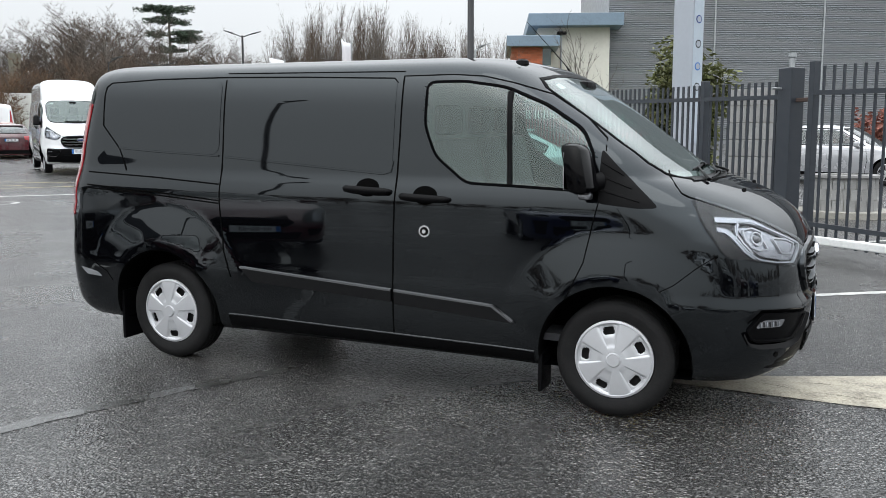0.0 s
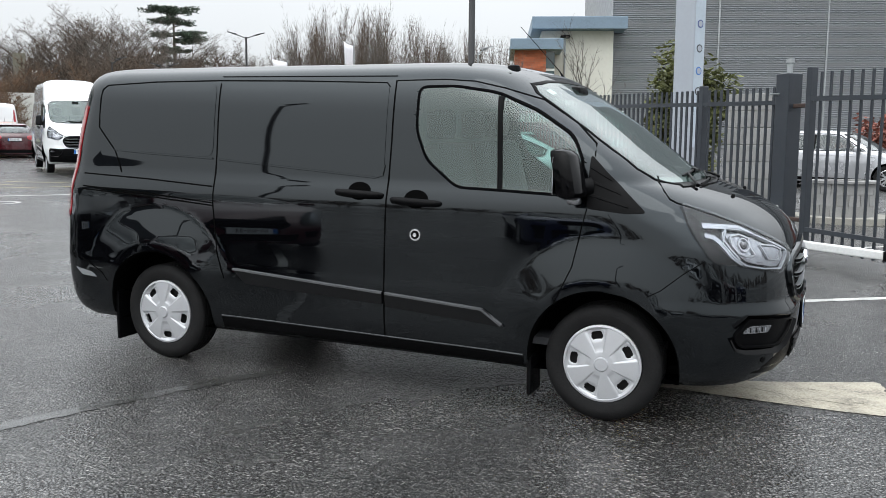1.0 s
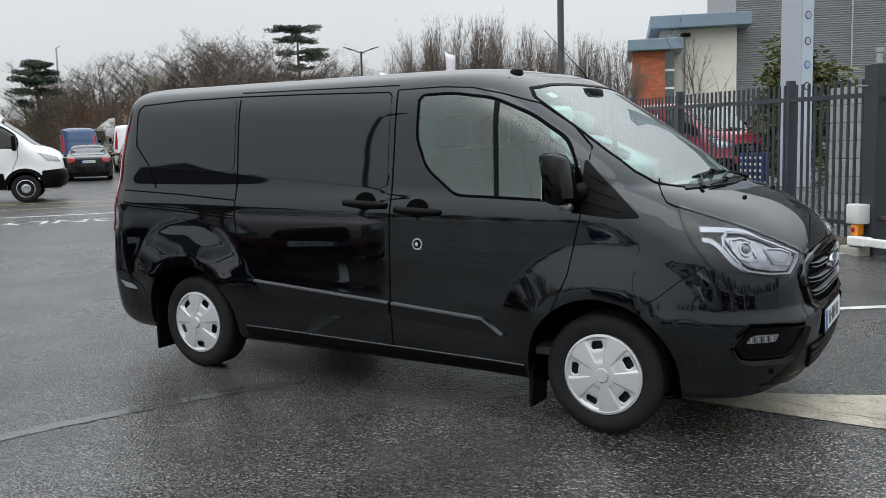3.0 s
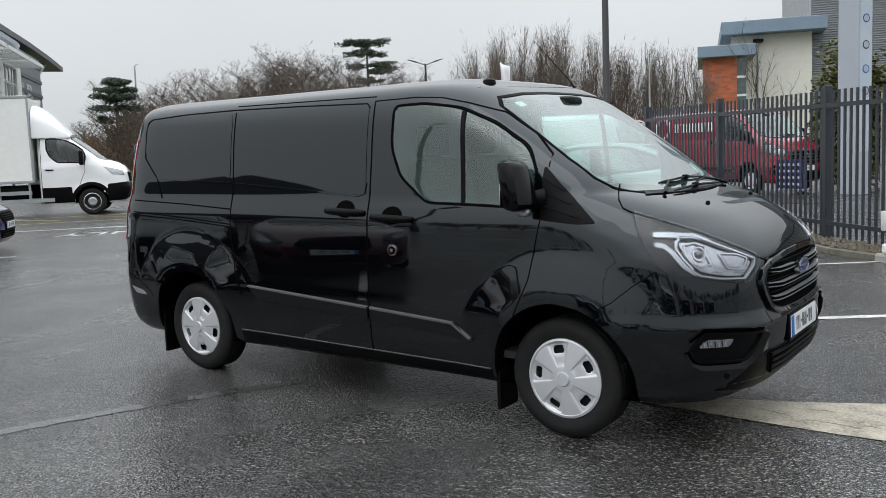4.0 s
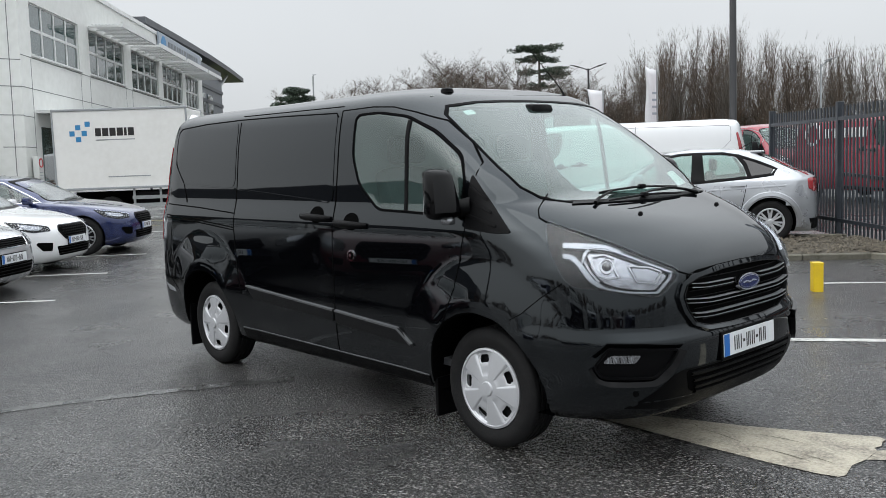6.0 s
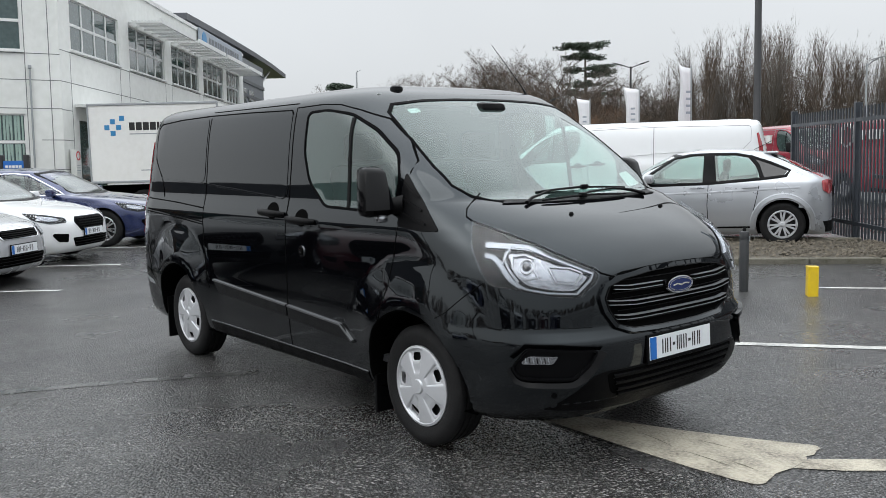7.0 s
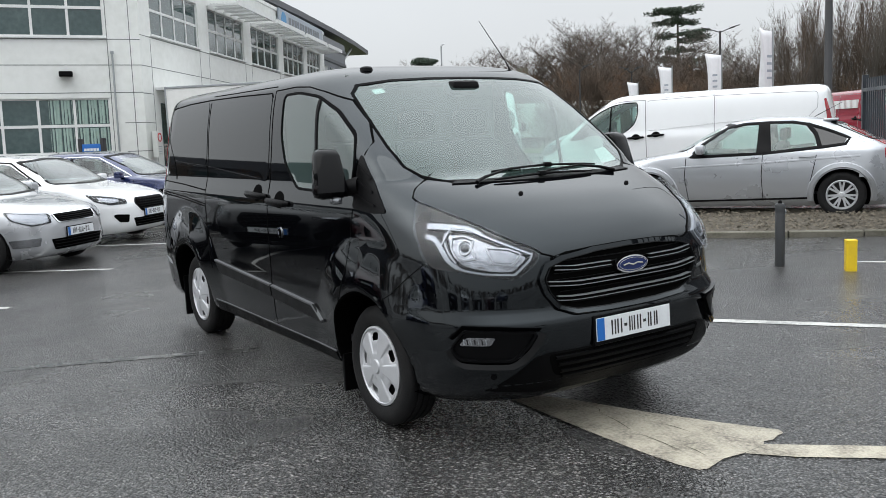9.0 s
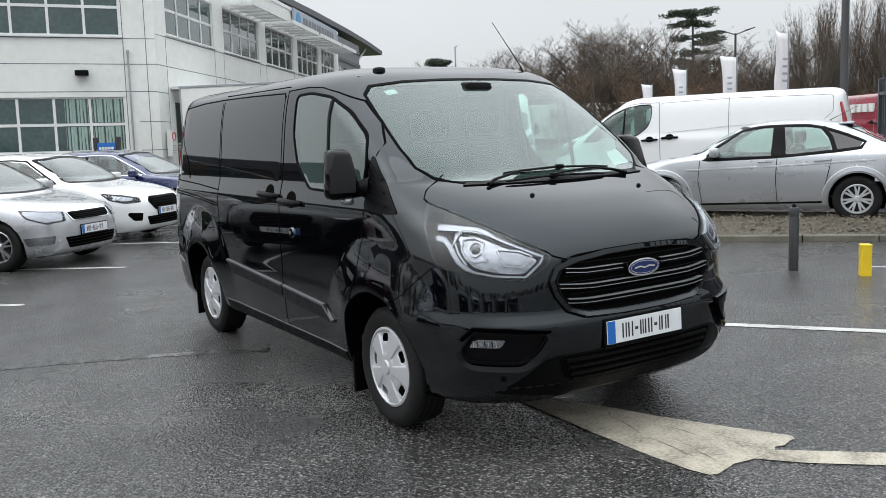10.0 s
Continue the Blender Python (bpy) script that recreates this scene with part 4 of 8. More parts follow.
for k in range(4):
    part("lettering_bar", boxed(-0.12, -0.128, 1.45 + k * 0.08, 0.12, -0.121, 1.47 + k * 0.08), M_TOTEM, s1)
s2 = thing("bay_sign", pose(-17.65, 1.3, ground_z(-17.65, 1.3), 0, 0, 45), "low blue sign between two dark posts", "sign")
for x in (-0.29, 0.29):
    part("post", boxed(x - 0.045, -0.06, 0, x + 0.045, 0.06, 1.75, bev=0.01), M_POLE, s2)
part("board", boxed(-0.246, -0.04, 1.38, 0.246, 0.0, 1.62, bev=0.006), M_BLUE, s2)
for k in range(5):
    part("lettering_bar", boxed(-0.19 + k * 0.08, -0.046, 1.46, -0.13 + k * 0.08, -0.041, 1.52), M_FRAMEW, s2)

# buildings across the yard, behind the walk, and a dark hedge line
bb = thing("showroom", pose(-62, -6.5, ground_z(-45, -18), 0, 0, -36.6), "low grey showroom with dark roof edge and dark glass", "building")
part("wall", boxed(0, -12, 0, 41, 0, 3.4), M_SLATEWALL, bb)
part("roof", prism(nb(), [(-0.4, 3.4), (41.4, 3.4), (41.4, 4.6), (36, 6.2), (27, 4.6), (20, 4.2), (-0.4, 3.9)], -12.3, 0.4, "Y"), M_DARKROOF, bb)
for k in range(10):
    part("shop_pane", boxed(1 + k * 4.05, 0.0, 0.3, 4.8 + k * 4.05, 0.05, 3.0), M_WINDOW, bb)


# ---- vehicle bodies: stacked plan outlines, with parts laid on the skin ----
from mathutils.bvhtree import BVHTree
from mathutils.geometry import delaunay_2d_cdt


class Shell:
    """A vehicle skin. rows: z, front x, rear x, half width, start of front rounding, front power, rear rounding length, rear power."""

    def __init__(self, rows, arches=(), step=0.045, cols=None):
        z = [r[0] for r in rows]
        self.f = [curve_of([(r[0], r[k]) for r in rows]) for k in range(1, 8)]
        self.arches, self.step = arches, step
        levels, zz = [z[0]], z[0]
        while zz < z[-1] - 1e-6:
            nz = zz
            while nz < z[-1]:
                nz += 0.001
                if max(nz - zz, abs(self.f[0](nz) - self.f[0](zz)), abs(self.f[1](nz) - self.f[1](zz)), abs(self.f[2](nz) - self.f[2](zz))) > step:
                    break
            zz = min(nz, z[-1])
            levels.append(zz)
        self.levels = levels
        xr, xf = min(r[2] for r in rows), max(r[1] for r in rows)
        nr, nf = 12, 24 if step > 0.035 else 44
        ns = cols or int((xf - xr - 0.8) / step)
        half = []
        for lv in levels:
            half.append(self.outline(lv, nr, ns, nf))
        self.n = len(half[0])
        co, idx = [], []
        for row in half:
            left = len(co)
            co += [(x, -y, zq) for x, y, zq in row]
            right = len(co)
            co += [(x, y, zq) for x, y, zq in row[1:-1]]
            idx.append([left + j for j in range(self.n)] + [right + j for j in range(self.n - 3, -1, -1)])
        ring = len(idx[0])
        faces = []
        for a, b in zip(idx, idx[1:]):
            for j in range(ring):
                k = (j + 1) % ring
                faces.append((a[j], a[k], b[k], b[j]))
        faces.append(tuple(reversed(idx[0])))
        faces.append(tuple(idx[-1]))
        self.co, self.faces = [Vector(c) for c in co], faces
        tris = []
        for fc in faces[:-2]:
            tris += [(fc[0], fc[1], fc[2]), (fc[0], fc[2], fc[3])]
        nrm = [Vector() for _ in co]
        for t in tris:
            a, b, c = (self.co[i] for i in t)
            cr = (b - a).cross(c - a)
            for i in t:
                nrm[i] += cr
        self.nrm = [v.normalized() if v.length > 0 else Vector((0, 0, 1)) for v in nrm]
        self.tris = tris
        self.bvh = BVHTree.FromPolygons(self.co, tris)

    def outline(self, z, nr, ns, nf):
        xf, xr, w, x0, pf, rl, pr = (f(z) for f in self.f)
        pts = []
        xr0 = xr + rl
        for k in range(nr):
            a = math.pi / 2 * (1 - k / nr)
            pts.append((xr0 - rl * math.sin(a) ** (2 / pr), w * max(0.0, math.cos(a)) ** (2 / pr)))
        x0 = max(x0, xr0 + 0.1)
        for k in range(ns):
            t = k / ns
            pts.append((xr0 + (x0 - xr0) * t, w))
        for k in range(nf + 1):
            a = math.pi / 2 * k / nf
            pts.append((x0 + (xf - x0) * math.sin(a) ** (2 / pf), w * max(0.0, math.cos(a)) ** (2 / pf) if k < nf else 0.0))
        pts[0] = (pts[0][0], 0.0)
        return [(x, y + self.flare(x, z) * min(1.0, max(0.0, (y / w - 0.75) * 8)), z) for x, y in pts]

    def flare(self, x, z):
        d = 0.0
        for cx, cz, rad, out, amt in self.arches:
            r = math.hypot(x - cx, z - cz)
            t = (out - r) / (out - rad)
            t = min(max(t, 0.0), 1.0)
            # a crisp outer edge and an even slope down to the opening
            over = min(max(((z - cz) / max(r, 0.01) - 0.25) / 0.4, 0.0), 1.0)
            d = max(d, (0.25 + 0.75 * over) * amt * min(1.0, 1.2 * t))
        return d

    def cast(self, o, d):
        loc, n, i, _ = self.bvh.ray_cast(o, d)
        if loc is None:
            loc, n, i, _ = self.bvh.find_nearest(o + d * 3.0)
        t = self.tris[i]
        a, b, c = (self.co[k] for k in t)
        v0, v1, v2 = b - a, c - a, loc - a
        d00, d01, d11, d20, d21 = v0.dot(v0), v0.dot(v1), v1.dot(v1), v2.dot(v0), v2.dot(v1)
        den = d00 * d11 - d01 * d01 or 1e-12
        v, w = (d11 * d20 - d01 * d21) / den, (d00 * d21 - d01 * d20) / den
        nn = (self.nrm[t[0]] * (1 - v - w) + self.nrm[t[1]] * v + self.nrm[t[2]] * w).normalized()
        return loc, (nn if nn.dot(d) < 0 else -nn)

    def skin(self, name, material, parent, holes=(), label=""):
        """The skin as a mesh, with wheel openings and window openings cut."""
        bm = bmesh.new()
        co = [c.copy() for c in self.co]
        for i, c in enumerate(co):
            for cx, cz, rad, _, _ in self.arches:
                r = math.hypot(c.x - cx, c.z - cz)
                if abs(c.y) > 0.45 and abs(r - rad) < max(0.03, 0.75 * self.step) and r > 1e-4:
                    co[i] = Vector((cx + (c.x - cx) * rad / r, c.y, cz + (c.z - cz) * rad / r))
        vs = [bm.verts.new(c) for c in co]
        for fc in self.faces:
            if len(fc) == 4:
                m = sum((co[i] for i in fc), Vector()) / 4
                if any(abs(m.y) > 0.45 and math.hypot(m.x - a[0], m.z - a[1]) < a[2] for a in self.arches):
                    continue
                hit = False
                for fr, poly in holes:
                    u, v, ok = FRAMES[fr][2](m)
                    if ok and inside(poly, u, v):
                        hit = True
                if hit:
                    continue
            try:
                bm.faces.new([vs[i] for i in fc])
            except ValueError:
                pass
        loose = [v for v in bm.verts if not v.link_faces]
        bmesh.ops.delete(bm, geom=loose, context="VERTS")
        bmesh.ops.remove_doubles(bm, verts=bm.verts, dist=0.0004)
        return part(name, bm, material, parent, label, smooth=True)


DG = Vector((-0.62, 0.785, 0)).normalized()
DU = Vector((0.785, 0.62, 0)).normalized()
RG = Vector((0.6, 0.8, 0)).normalized()
RU = Vector((0.8, -0.6, 0)).normalized()
FRAMES = {
    "side": (lambda u, v: Vector((u, -3, v)), Vector((0, 1, 0)), lambda p: (p.x, p.z, abs(p.y) > 0.3)),
    "front": (lambda u, v: Vector((4, u, v)), Vector((-1, 0, 0)), lambda p: (p.y, p.z, p.x > -1.0)),
    "rear": (lambda u, v: Vector((-7, u, v)), Vector((1, 0, 0)), lambda p: (p.y, p.z, p.x < -1.6)),
    "top": (lambda u, v: Vector((u, v, 4)), Vector((0, 0, -1)), lambda p: (p.x, p.y, True)),
    "lamp": (lambda u, v: DU * u + Vector((0, 0, v)) - DG * 4, DG, lambda p: (p.dot(DU), p.z, True)),
    "tail": (lambda u, v: RU * u + Vector((0, 0, v)) - RG * 7, RG, lambda p: (p.dot(RU), p.z, True)),
}


def lamp_uv(pts):
    return [(Vector((x, y, 0)).dot(DU), z) for x, y, z in pts]


def dense(poly, h, closed=True):
    out = []
    k = len(poly)
    for i in range(k if closed else k - 1):
        a, b = Vector(poly[i]), Vector(poly[(i + 1) % k])
        n = max(1, int((b - a).length / h))
        out += [tuple(a.lerp(b, j / n)) for j in range(n)]
    if not closed:
        out.append(tuple(poly[-1]))
    return out


def patch(name, sh, frame_name, poly, material, parent, off=0.003, thick=0.008, h=0.06, flip=False, label=""):
    """A solid sheet laid on the skin inside an outline given in one of the projections."""
    src, d, _ = FRAMES[frame_name]
    poly = dense(poly, h)
    us, vs_ = [p[0] for p in poly], [p[1] for p in poly]
    pts = list(poly)
    nu, nv = int((max(us) - min(us)) / h), int((max(vs_) - min(vs_)) / h)
    inner = []
    for i in range(1, nu + 1):
        for j in range(1, nv + 1):
            u, v = min(us) + i * (max(us) - min(us)) / (nu + 1), min(vs_) + j * (max(vs_) - min(vs_)) / (nv + 1)
            if inside(poly, u, v) and min((u - a) ** 2 + (v - b) ** 2 for a, b in poly) > (h * 0.45) ** 2:
                inner.append((u, v))
    k = len(poly)
    ov, _, of, *_ = delaunay_2d_cdt([Vector(p) for p in pts + inner], [(i, (i + 1) % k) for i in range(k)], [], 1, 1e-7)
    top, nor = [], []
    for p in ov:
        loc, n = sh.cast(src(p[0], p[1]), d)
        top.append(loc + n * off)
        nor.append(n)
    tris = [tuple(f) for f in of]
    count = {}
    for t in tris:
        for a, b in ((t[0], t[1]), (t[1], t[2]), (t[2], t[0])):
            key = (min(a, b), max(a, b))
            count.setdefault(key, []).append((a, b))
    edge = [e[0] for e in count.values() if len(e) == 1]
    if tris:
        t = tris[0]
        if (top[t[1]] - top[t[0]]).cross(top[t[2]] - top[t[0]]).dot(nor[t[0]]) < 0:
            tris = [(a, c, b) for a, b, c in tris]
            edge = [(b, a) for a, b in edge]
    low = [p - n * thick for p, n in zip(top, nor)]
    rim = sorted({i for e in edge for i in e})
    lowi = {i: len(top) + j for j, i in enumerate(rim)}
    verts = top + [low[i] for i in rim]
    faces = tris + [(b, a, lowi[a], lowi[b]) for a, b in edge]
    if flip:
        verts = [Vector((v.x, -v.y, v.z)) for v in verts]
        nor = [Vector((n.x, -n.y, n.z)) for n in nor]
        faces = [tuple(reversed(f)) for f in faces]
    me = bpy.data.meshes.new(name)
    me.from_pydata(verts, [], faces)
    me.materials.append(material)
    loops = []
    me.shade_smooth()
    for pl in me.polygons:
        for li in pl.loop_indices:
            vi = me.loops[li].vertex_index
            loops.append(nor[vi] if len(pl.vertices) == 3 else pl.normal.copy())
    me.normals_split_custom_set([tuple(v) for v in loops])
    ob = new(name, me)
    ob.parent = parent
    if label:
        ob["label"] = label
    return ob


def ribbon(name, sh, frame_name, line, width, material, parent, off=0.002, closed=False, h=0.05, flip=False, label="", flat=False, prof=None):
    """A thin raised bead along a line on the skin."""
    src, d, _ = FRAMES[frame_name]
    line = [Vector(p) for p in dense(line, h, closed)]
    bm = bmesh.new()
    rows = []
    n = len(line)
    prof = prof or (((-0.5, -0.002), (-0.32, off), (0.32, off), (0.5, -0.002)) if not flat else ((-0.5, off), (0.5, off)))
    for i, p in enumerate(line):
        a = line[i - 1] if (closed or i) else p
        b = line[(i + 1) % n] if (closed or i < n - 1) else p
        t = (b - a).normalized()
        s = Vector((-t.y, t.x))
        row = []
        for k, hgt in prof:
            q = p + s * width * k
            loc, nn = sh.cast(src(q.x, q.y), d)
            c = loc + nn * hgt
            row.append(bm.verts.new((c.x, -c.y, c.z) if flip else c))
        rows.append(row)
    pairs = list(zip(rows, rows[1:])) + ([(rows[-1], rows[0])] if closed else [])
    for r0, r1 in pairs:
        for k in range(len(prof) - 1):
            bm.faces.new((r0[k], r0[k + 1], r1[k + 1], r1[k]))
    bmesh.ops.recalc_face_normals(bm, faces=bm.faces)
    return part(name, bm, material, parent, label, smooth=True)


def wheel_parts(parent, cx, cy, cz, rad, width, side, style, tyre_mat=M_RUBBER, rim_mat=M_ALLOY, turn=0):
    """Tyre, rim and hub cap under a wheel part. side: -1 right, 1 left."""
    hub = new("wheel")
    hub.parent = parent
    hub.matrix_basis = pose(cx, cy, cz, 0, turn, 0 if side < 0 else 180)
    h = width / 2
    rr = rad * (0.65 if style == "cap" else 0.63)
    prof = [(rr, -h * 0.55), (rr + 0.012, -h * 0.86), (rad * 0.82, -h), (rad * 0.93, -h * 0.93), (rad * 0.985, -h * 0.76)]
    for g in range(4):
        y0 = -h * 0.7 + g * h * 0.36
        prof += [(rad, y0), (rad, y0 + h * 0.22), (rad - 0.008, y0 + h * 0.24), (rad - 0.008, y0 + h * 0.34)]
    prof += [(rad, h * 0.75), (rad * 0.93, h * 0.95), (rr, h)]
    part("tyre", lathe(nb(), prof, 48), tyre_mat, hub, smooth=True)
    part("brake_drum", lathe(nb(), [(rr * 0.98, h * 0.9), (rr * 0.98, -h * 0.25), (0.05, -h * 0.25)], 24), M_SEAM, hub)
    f = -h * 0.86
    bm = nb()
    lathe(bm, [(rr + 0.004, -h * 0.5), (rr + 0.006, f - 0.002), (rr - 0.006, f - 0.006), (rr - 0.02, f + 0.012), (rr - 0.026, -h * 0.3)], 48)
    if style == "cap":
        # five broad spokes, and between them sunk panels with an opening near the edge
        n = 180
        radii = [0.0, 0.1, 0.185, 0.2, 0.3, 0.34, 0.37, 0.45, 0.55, 0.63, 0.66, 0.69, 0.72, 0.75, 0.78, 0.81, 0.84, 0.86, 0.88, 0.91, 0.935, 0.96, 0.985]

        def opening(q, ph):
            return abs((q - 0.765) / 0.105) ** 3.5 + abs(math.radians(ph) * q / 0.15) ** 3.5
        grid = []
        for q in radii:
            row = []
            for k in range(n):
                a = math.tau * k / n
                ph = abs(((k % 36) + 18) % 36 - 18) * 2.0
                y = f - 0.017 * (1 - q * q)
                sunk = min(1.0, max(0.0, (19.0 - ph) / 3.0)) * min(1.0, max(0.0, (q - 0.32) / 0.05)) * min(1.0, max(0.0, (0.945 - q) / 0.03))
                y += sunk * (0.005 + 0.007 * max(0.0, q - 0.35))
                if opening(q, ph) < 1.6:
                    y += 0.004
                row.append(bm.verts.new((rr * q * math.sin(a), y, rr * q * math.cos(a))))
            grid.append(row)
        for i in range(len(radii) - 1):
            for k in range(n):
                ph = abs(((k % 36) + 0.5 + 18) % 36 - 18) * 2.0
                if opening((radii[i] + radii[i + 1]) / 2, ph) < 1.0:
                    continue
                try:
                    bm.faces.new((grid[i][k], grid[i + 1][k], grid[i + 1][(k + 1) % n], grid[i][(k + 1) % n]))
                except ValueError:
                    pass
        bmesh.ops.remove_doubles(bm, verts=bm.verts, dist=0.0005)
        bmesh.ops.recalc_face_normals(bm, faces=bm.faces)
        part("hubcap", bm, M_HUBCAP, hub, "silver five-spoke plastic hubcap", smooth=True)
        b2 = lathe(nb(), [(0.0, f - 0.026), (0.034, f - 0.025), (0.04, f - 0.016)], 20)
        part("hub_centre", b2, M_HUBCAP, hub, smooth=True)
    else:
        part("rim", bm, rim_mat, hub, smooth=True)
        ns = {"multi": 7, "five": 5, "steel": 0, "ten": 10}[style]
        b2 = nb()
        if style == "steel":
            lathe(b2, [(0.03, f + 0.02), (rr * 0.35, f + 0.01), (rr * 0.6, f + 0.045), (rr * 0.9, f + 0.05)], 24)
            part("wheel_disc", b2, M_GALV, hub, smooth=True)
        else:
            for k in range(ns):
                for sg in ((-1, 1) if style in ("multi", "five") else (0,)):
                    a = math.tau * k / ns
                    a1 = a + sg * (0.16 if style == "multi" else 0.2)
                    p0 = Vector((rr * 0.12 * math.sin(a), f + 0.002, rr * 0.12 * math.cos(a)))
                    p1 = Vector((rr * 0.96 * math.sin(a1), f - 0.002, rr * 0.96 * math.cos(a1)))
                    s = Vector((math.cos(a1), 0, -math.sin(a1)))
                    wd = 0.014 if style != "ten" else 0.018
                    vs = [b2.verts.new(p0 + s * wd), b2.verts.new(p1 + s * wd * 0.9), b2.verts.new(p1 - s * wd * 0.9), b2.verts.new(p0 - s * wd)]
                    lo = [b2.verts.new(v.co + Vector((0, 0.03, 0))) for v in vs]
                    b2.faces.new(vs)
                    for q in range(4):
                        b2.faces.new((vs[q], vs[(q + 1) % 4], lo[(q + 1) % 4], lo[q]))
            lathe(b2, [(0.0, f - 0.006), (0.03, f - 0.005), (0.055, f + 0.012), (0.06, f + 0.04)], 20)
            bmesh.ops.recalc_face_normals(b2, faces=b2.faces)
            part("spokes", b2, rim_mat, hub)
    return hub


def arch_liner(parent, sh, a, side, depth=0.3):
    """Dark inner wheel housing with a rolled lip."""
    cx, cz, rad, _, _ = a
    bm = nb()
    rows = []
    for k in range(33):
        t0 = math.asin(min(0.0, ((0.315 if cz > 0.34 else 0.2) - cz) / rad)) + 0.02
        t = t0 + (math.pi - 2 * t0) * k / 32
        x, z = cx + rad * math.cos(t), cz + rad * math.sin(t)
        loc, n = sh.cast(Vector((x, -3, z)), Vector((0, 1, 0)))
        y0 = loc.y
        row = []
        for r, y in ((rad + 0.001, y0 - 0.001), (rad - 0.006, y0 + 0.006), (rad - 0.004, y0 + 0.05), (rad + 0.02, y0 + depth)):
            row.append(bm.verts.new((cx + r * math.cos(t), y if side < 0 else -y, cz + r * math.sin(t))))
        row.append(bm.verts.new((cx + 0.05 * math.cos(t), (y0 + depth) if side < 0 else -(y0 + depth), cz + 0.05 * math.sin(t))))
        rows.append(row)
    for r0, r1 in zip(rows, rows[1:]):
        for k in range(4):
            bm.faces.new((r0[k], r0[k + 1], r1[k + 1], r1[k]))
    bmesh.ops.recalc_face_normals(bm, faces=bm.faces)
    return part("wheel_arch_liner", bm, M_SEAM, parent, smooth=True)


def seat_parts(parent, x, y, z, w=0.5, material=M_SEAT):
    s = new("car_seat")
    s.parent = parent
    s.matrix_basis = pose(x, y, z)
    part("cushion", boxed(-0.05, -w / 2, 0, 0.48, w / 2, 0.16, bev=0.04), material, s, smooth=True)
    bm = boxed(-0.09, -w / 2, 0, 0.05, w / 2, 0.62, bev=0.05)
    bmesh.ops.rotate(bm, verts=bm.verts, cent=(0, 0, 0), matrix=Matrix.Rotation(radians(-14), 3, "Y"))
    bmesh.ops.translate(bm, verts=bm.verts, vec=(0, 0, 0.1))
    part("backrest", bm, material, s, smooth=True)
    bm = boxed(-0.25, -0.13, 0.72, -0.14, 0.13, 0.9, bev=0.04)
    part("headrest", bm, material, s, smooth=True)
    return s


def plate_parts(parent, m, w=0.52, h=0.11, band=True):
    """A number plate: white sheet with plain dark bars."""
    p = new("number_plate")
    p.parent = parent
    p.matrix_basis = m
    part("plate_surround", boxed(-0.012, -w / 2 - 0.012, -h / 2 - 0.02, 0.0, w / 2 + 0.012, h / 2 + 0.012, bev=0.004), M_TRIM, p)
    part("plate_face", boxed(0.0005, -w / 2, -h / 2, 0.005, w / 2, h / 2, bev=0.002), M_PLATE, p)
    if band:
        part("plate_band", boxed(0.0052, -w / 2 + 0.002, -h / 2 + 0.002, 0.0065, -w / 2 + 0.05, h / 2 - 0.002), M_BLUE, p, "blue plate band")
    # strokes of each character as slim upright bars: offset, width; dashes as short flat bars
    strokes = ((0.0, 0.009), (0.022, 0.008), (0.040, 0.009), (0.064, 0.009), (0.088, 0.02), (0.122, 0.009), (0.139, 0.007), (0.155, 0.009), (0.178, 0.009), (0.198, 0.009), (0.222, 0.02), (0.256, 0.008), (0.272, 0.010), (0.300, 0.008), (0.316, 0.010))
    k = w / 0.52
    for u, wd in strokes:
        y = -w / 2 + (0.1 + u) * k
        hh = 0.007 if wd == 0.02 else h * 0.32
        part("plate_bar", boxed(0.0052, y, -hh, 0.0062, y + wd * k, hh), M_INK, p)
    return p


# ---- the black van ----
# heights of the van skin, and at each: front end, rear end, half width, start and power of the nose curve, length of the tail curve
VAN_Z = (0.27, 0.31, 0.38, 0.46, 0.55, 0.65, 0.68, 0.7, 0.8, 0.9, 0.96, 1.0, 1.05, 1.1, 1.15, 1.2, 1.26, 1.285, 1.3, 1.36, 1.45, 1.6, 1.7, 1.8, 1.85, 1.885, 1.91, 1.93, 1.945, 1.956, 1.964, 1.969, 1.971)
VAN_FRONT = (0.795, 0.853, 0.905, 0.931, 0.942, 0.945, 0.936, 0.917, 0.92, 0.915, 0.905, 0.885, 0.853, 0.805, 0.735, 0.64, 0.46, 0.367, 0.31, 0.215, 0.09, -0.115, -0.255, -0.4, -0.48, -0.545, -0.61, -0.68, -0.77, -0.87, -0.98, -1.1, -1.2)
VAN_REAR = (-3.8, -3.86, -3.91, -3.93, -3.94, -3.94, -3.94, -3.94, -3.93, -3.92, -3.92, -3.91, -3.9, -3.9, -3.89, -3.88, -3.87, -3.865, -3.86, -3.85, -3.84, -3.81, -3.79, -3.77, -3.75, -3.73, -3.71, -3.68, -3.65, -3.6, -3.54, -3.45, -3.35)
VAN_HALF = (0.86, 0.895, 0.915, 0.926, 0.931, 0.937, 0.938, 0.936, 0.938, 0.94, 0.94, 0.939, 0.938, 0.937, 0.934, 0.924, 0.909, 0.9036, 0.9018, 0.8955, 0.885, 0.8675, 0.852, 0.83, 0.813, 0.785, 0.745, 0.68, 0.58, 0.46, 0.32, 0.17, 0.02)
VAN_NOSE = (0.0, 0.0, 0.0, 0.0, 0.0, 0.0, 0.0, 0.0, 0.0, 0.0, 0.0, -0.02, -0.04, -0.06, -0.08, -0.1, -0.13, -0.155, -0.17, -0.28, -0.45, -0.68, -0.84, -1.0, -1.1, -1.18, -1.25, -1.32, -1.38, -1.45, -1.55, -1.65, -1.75)
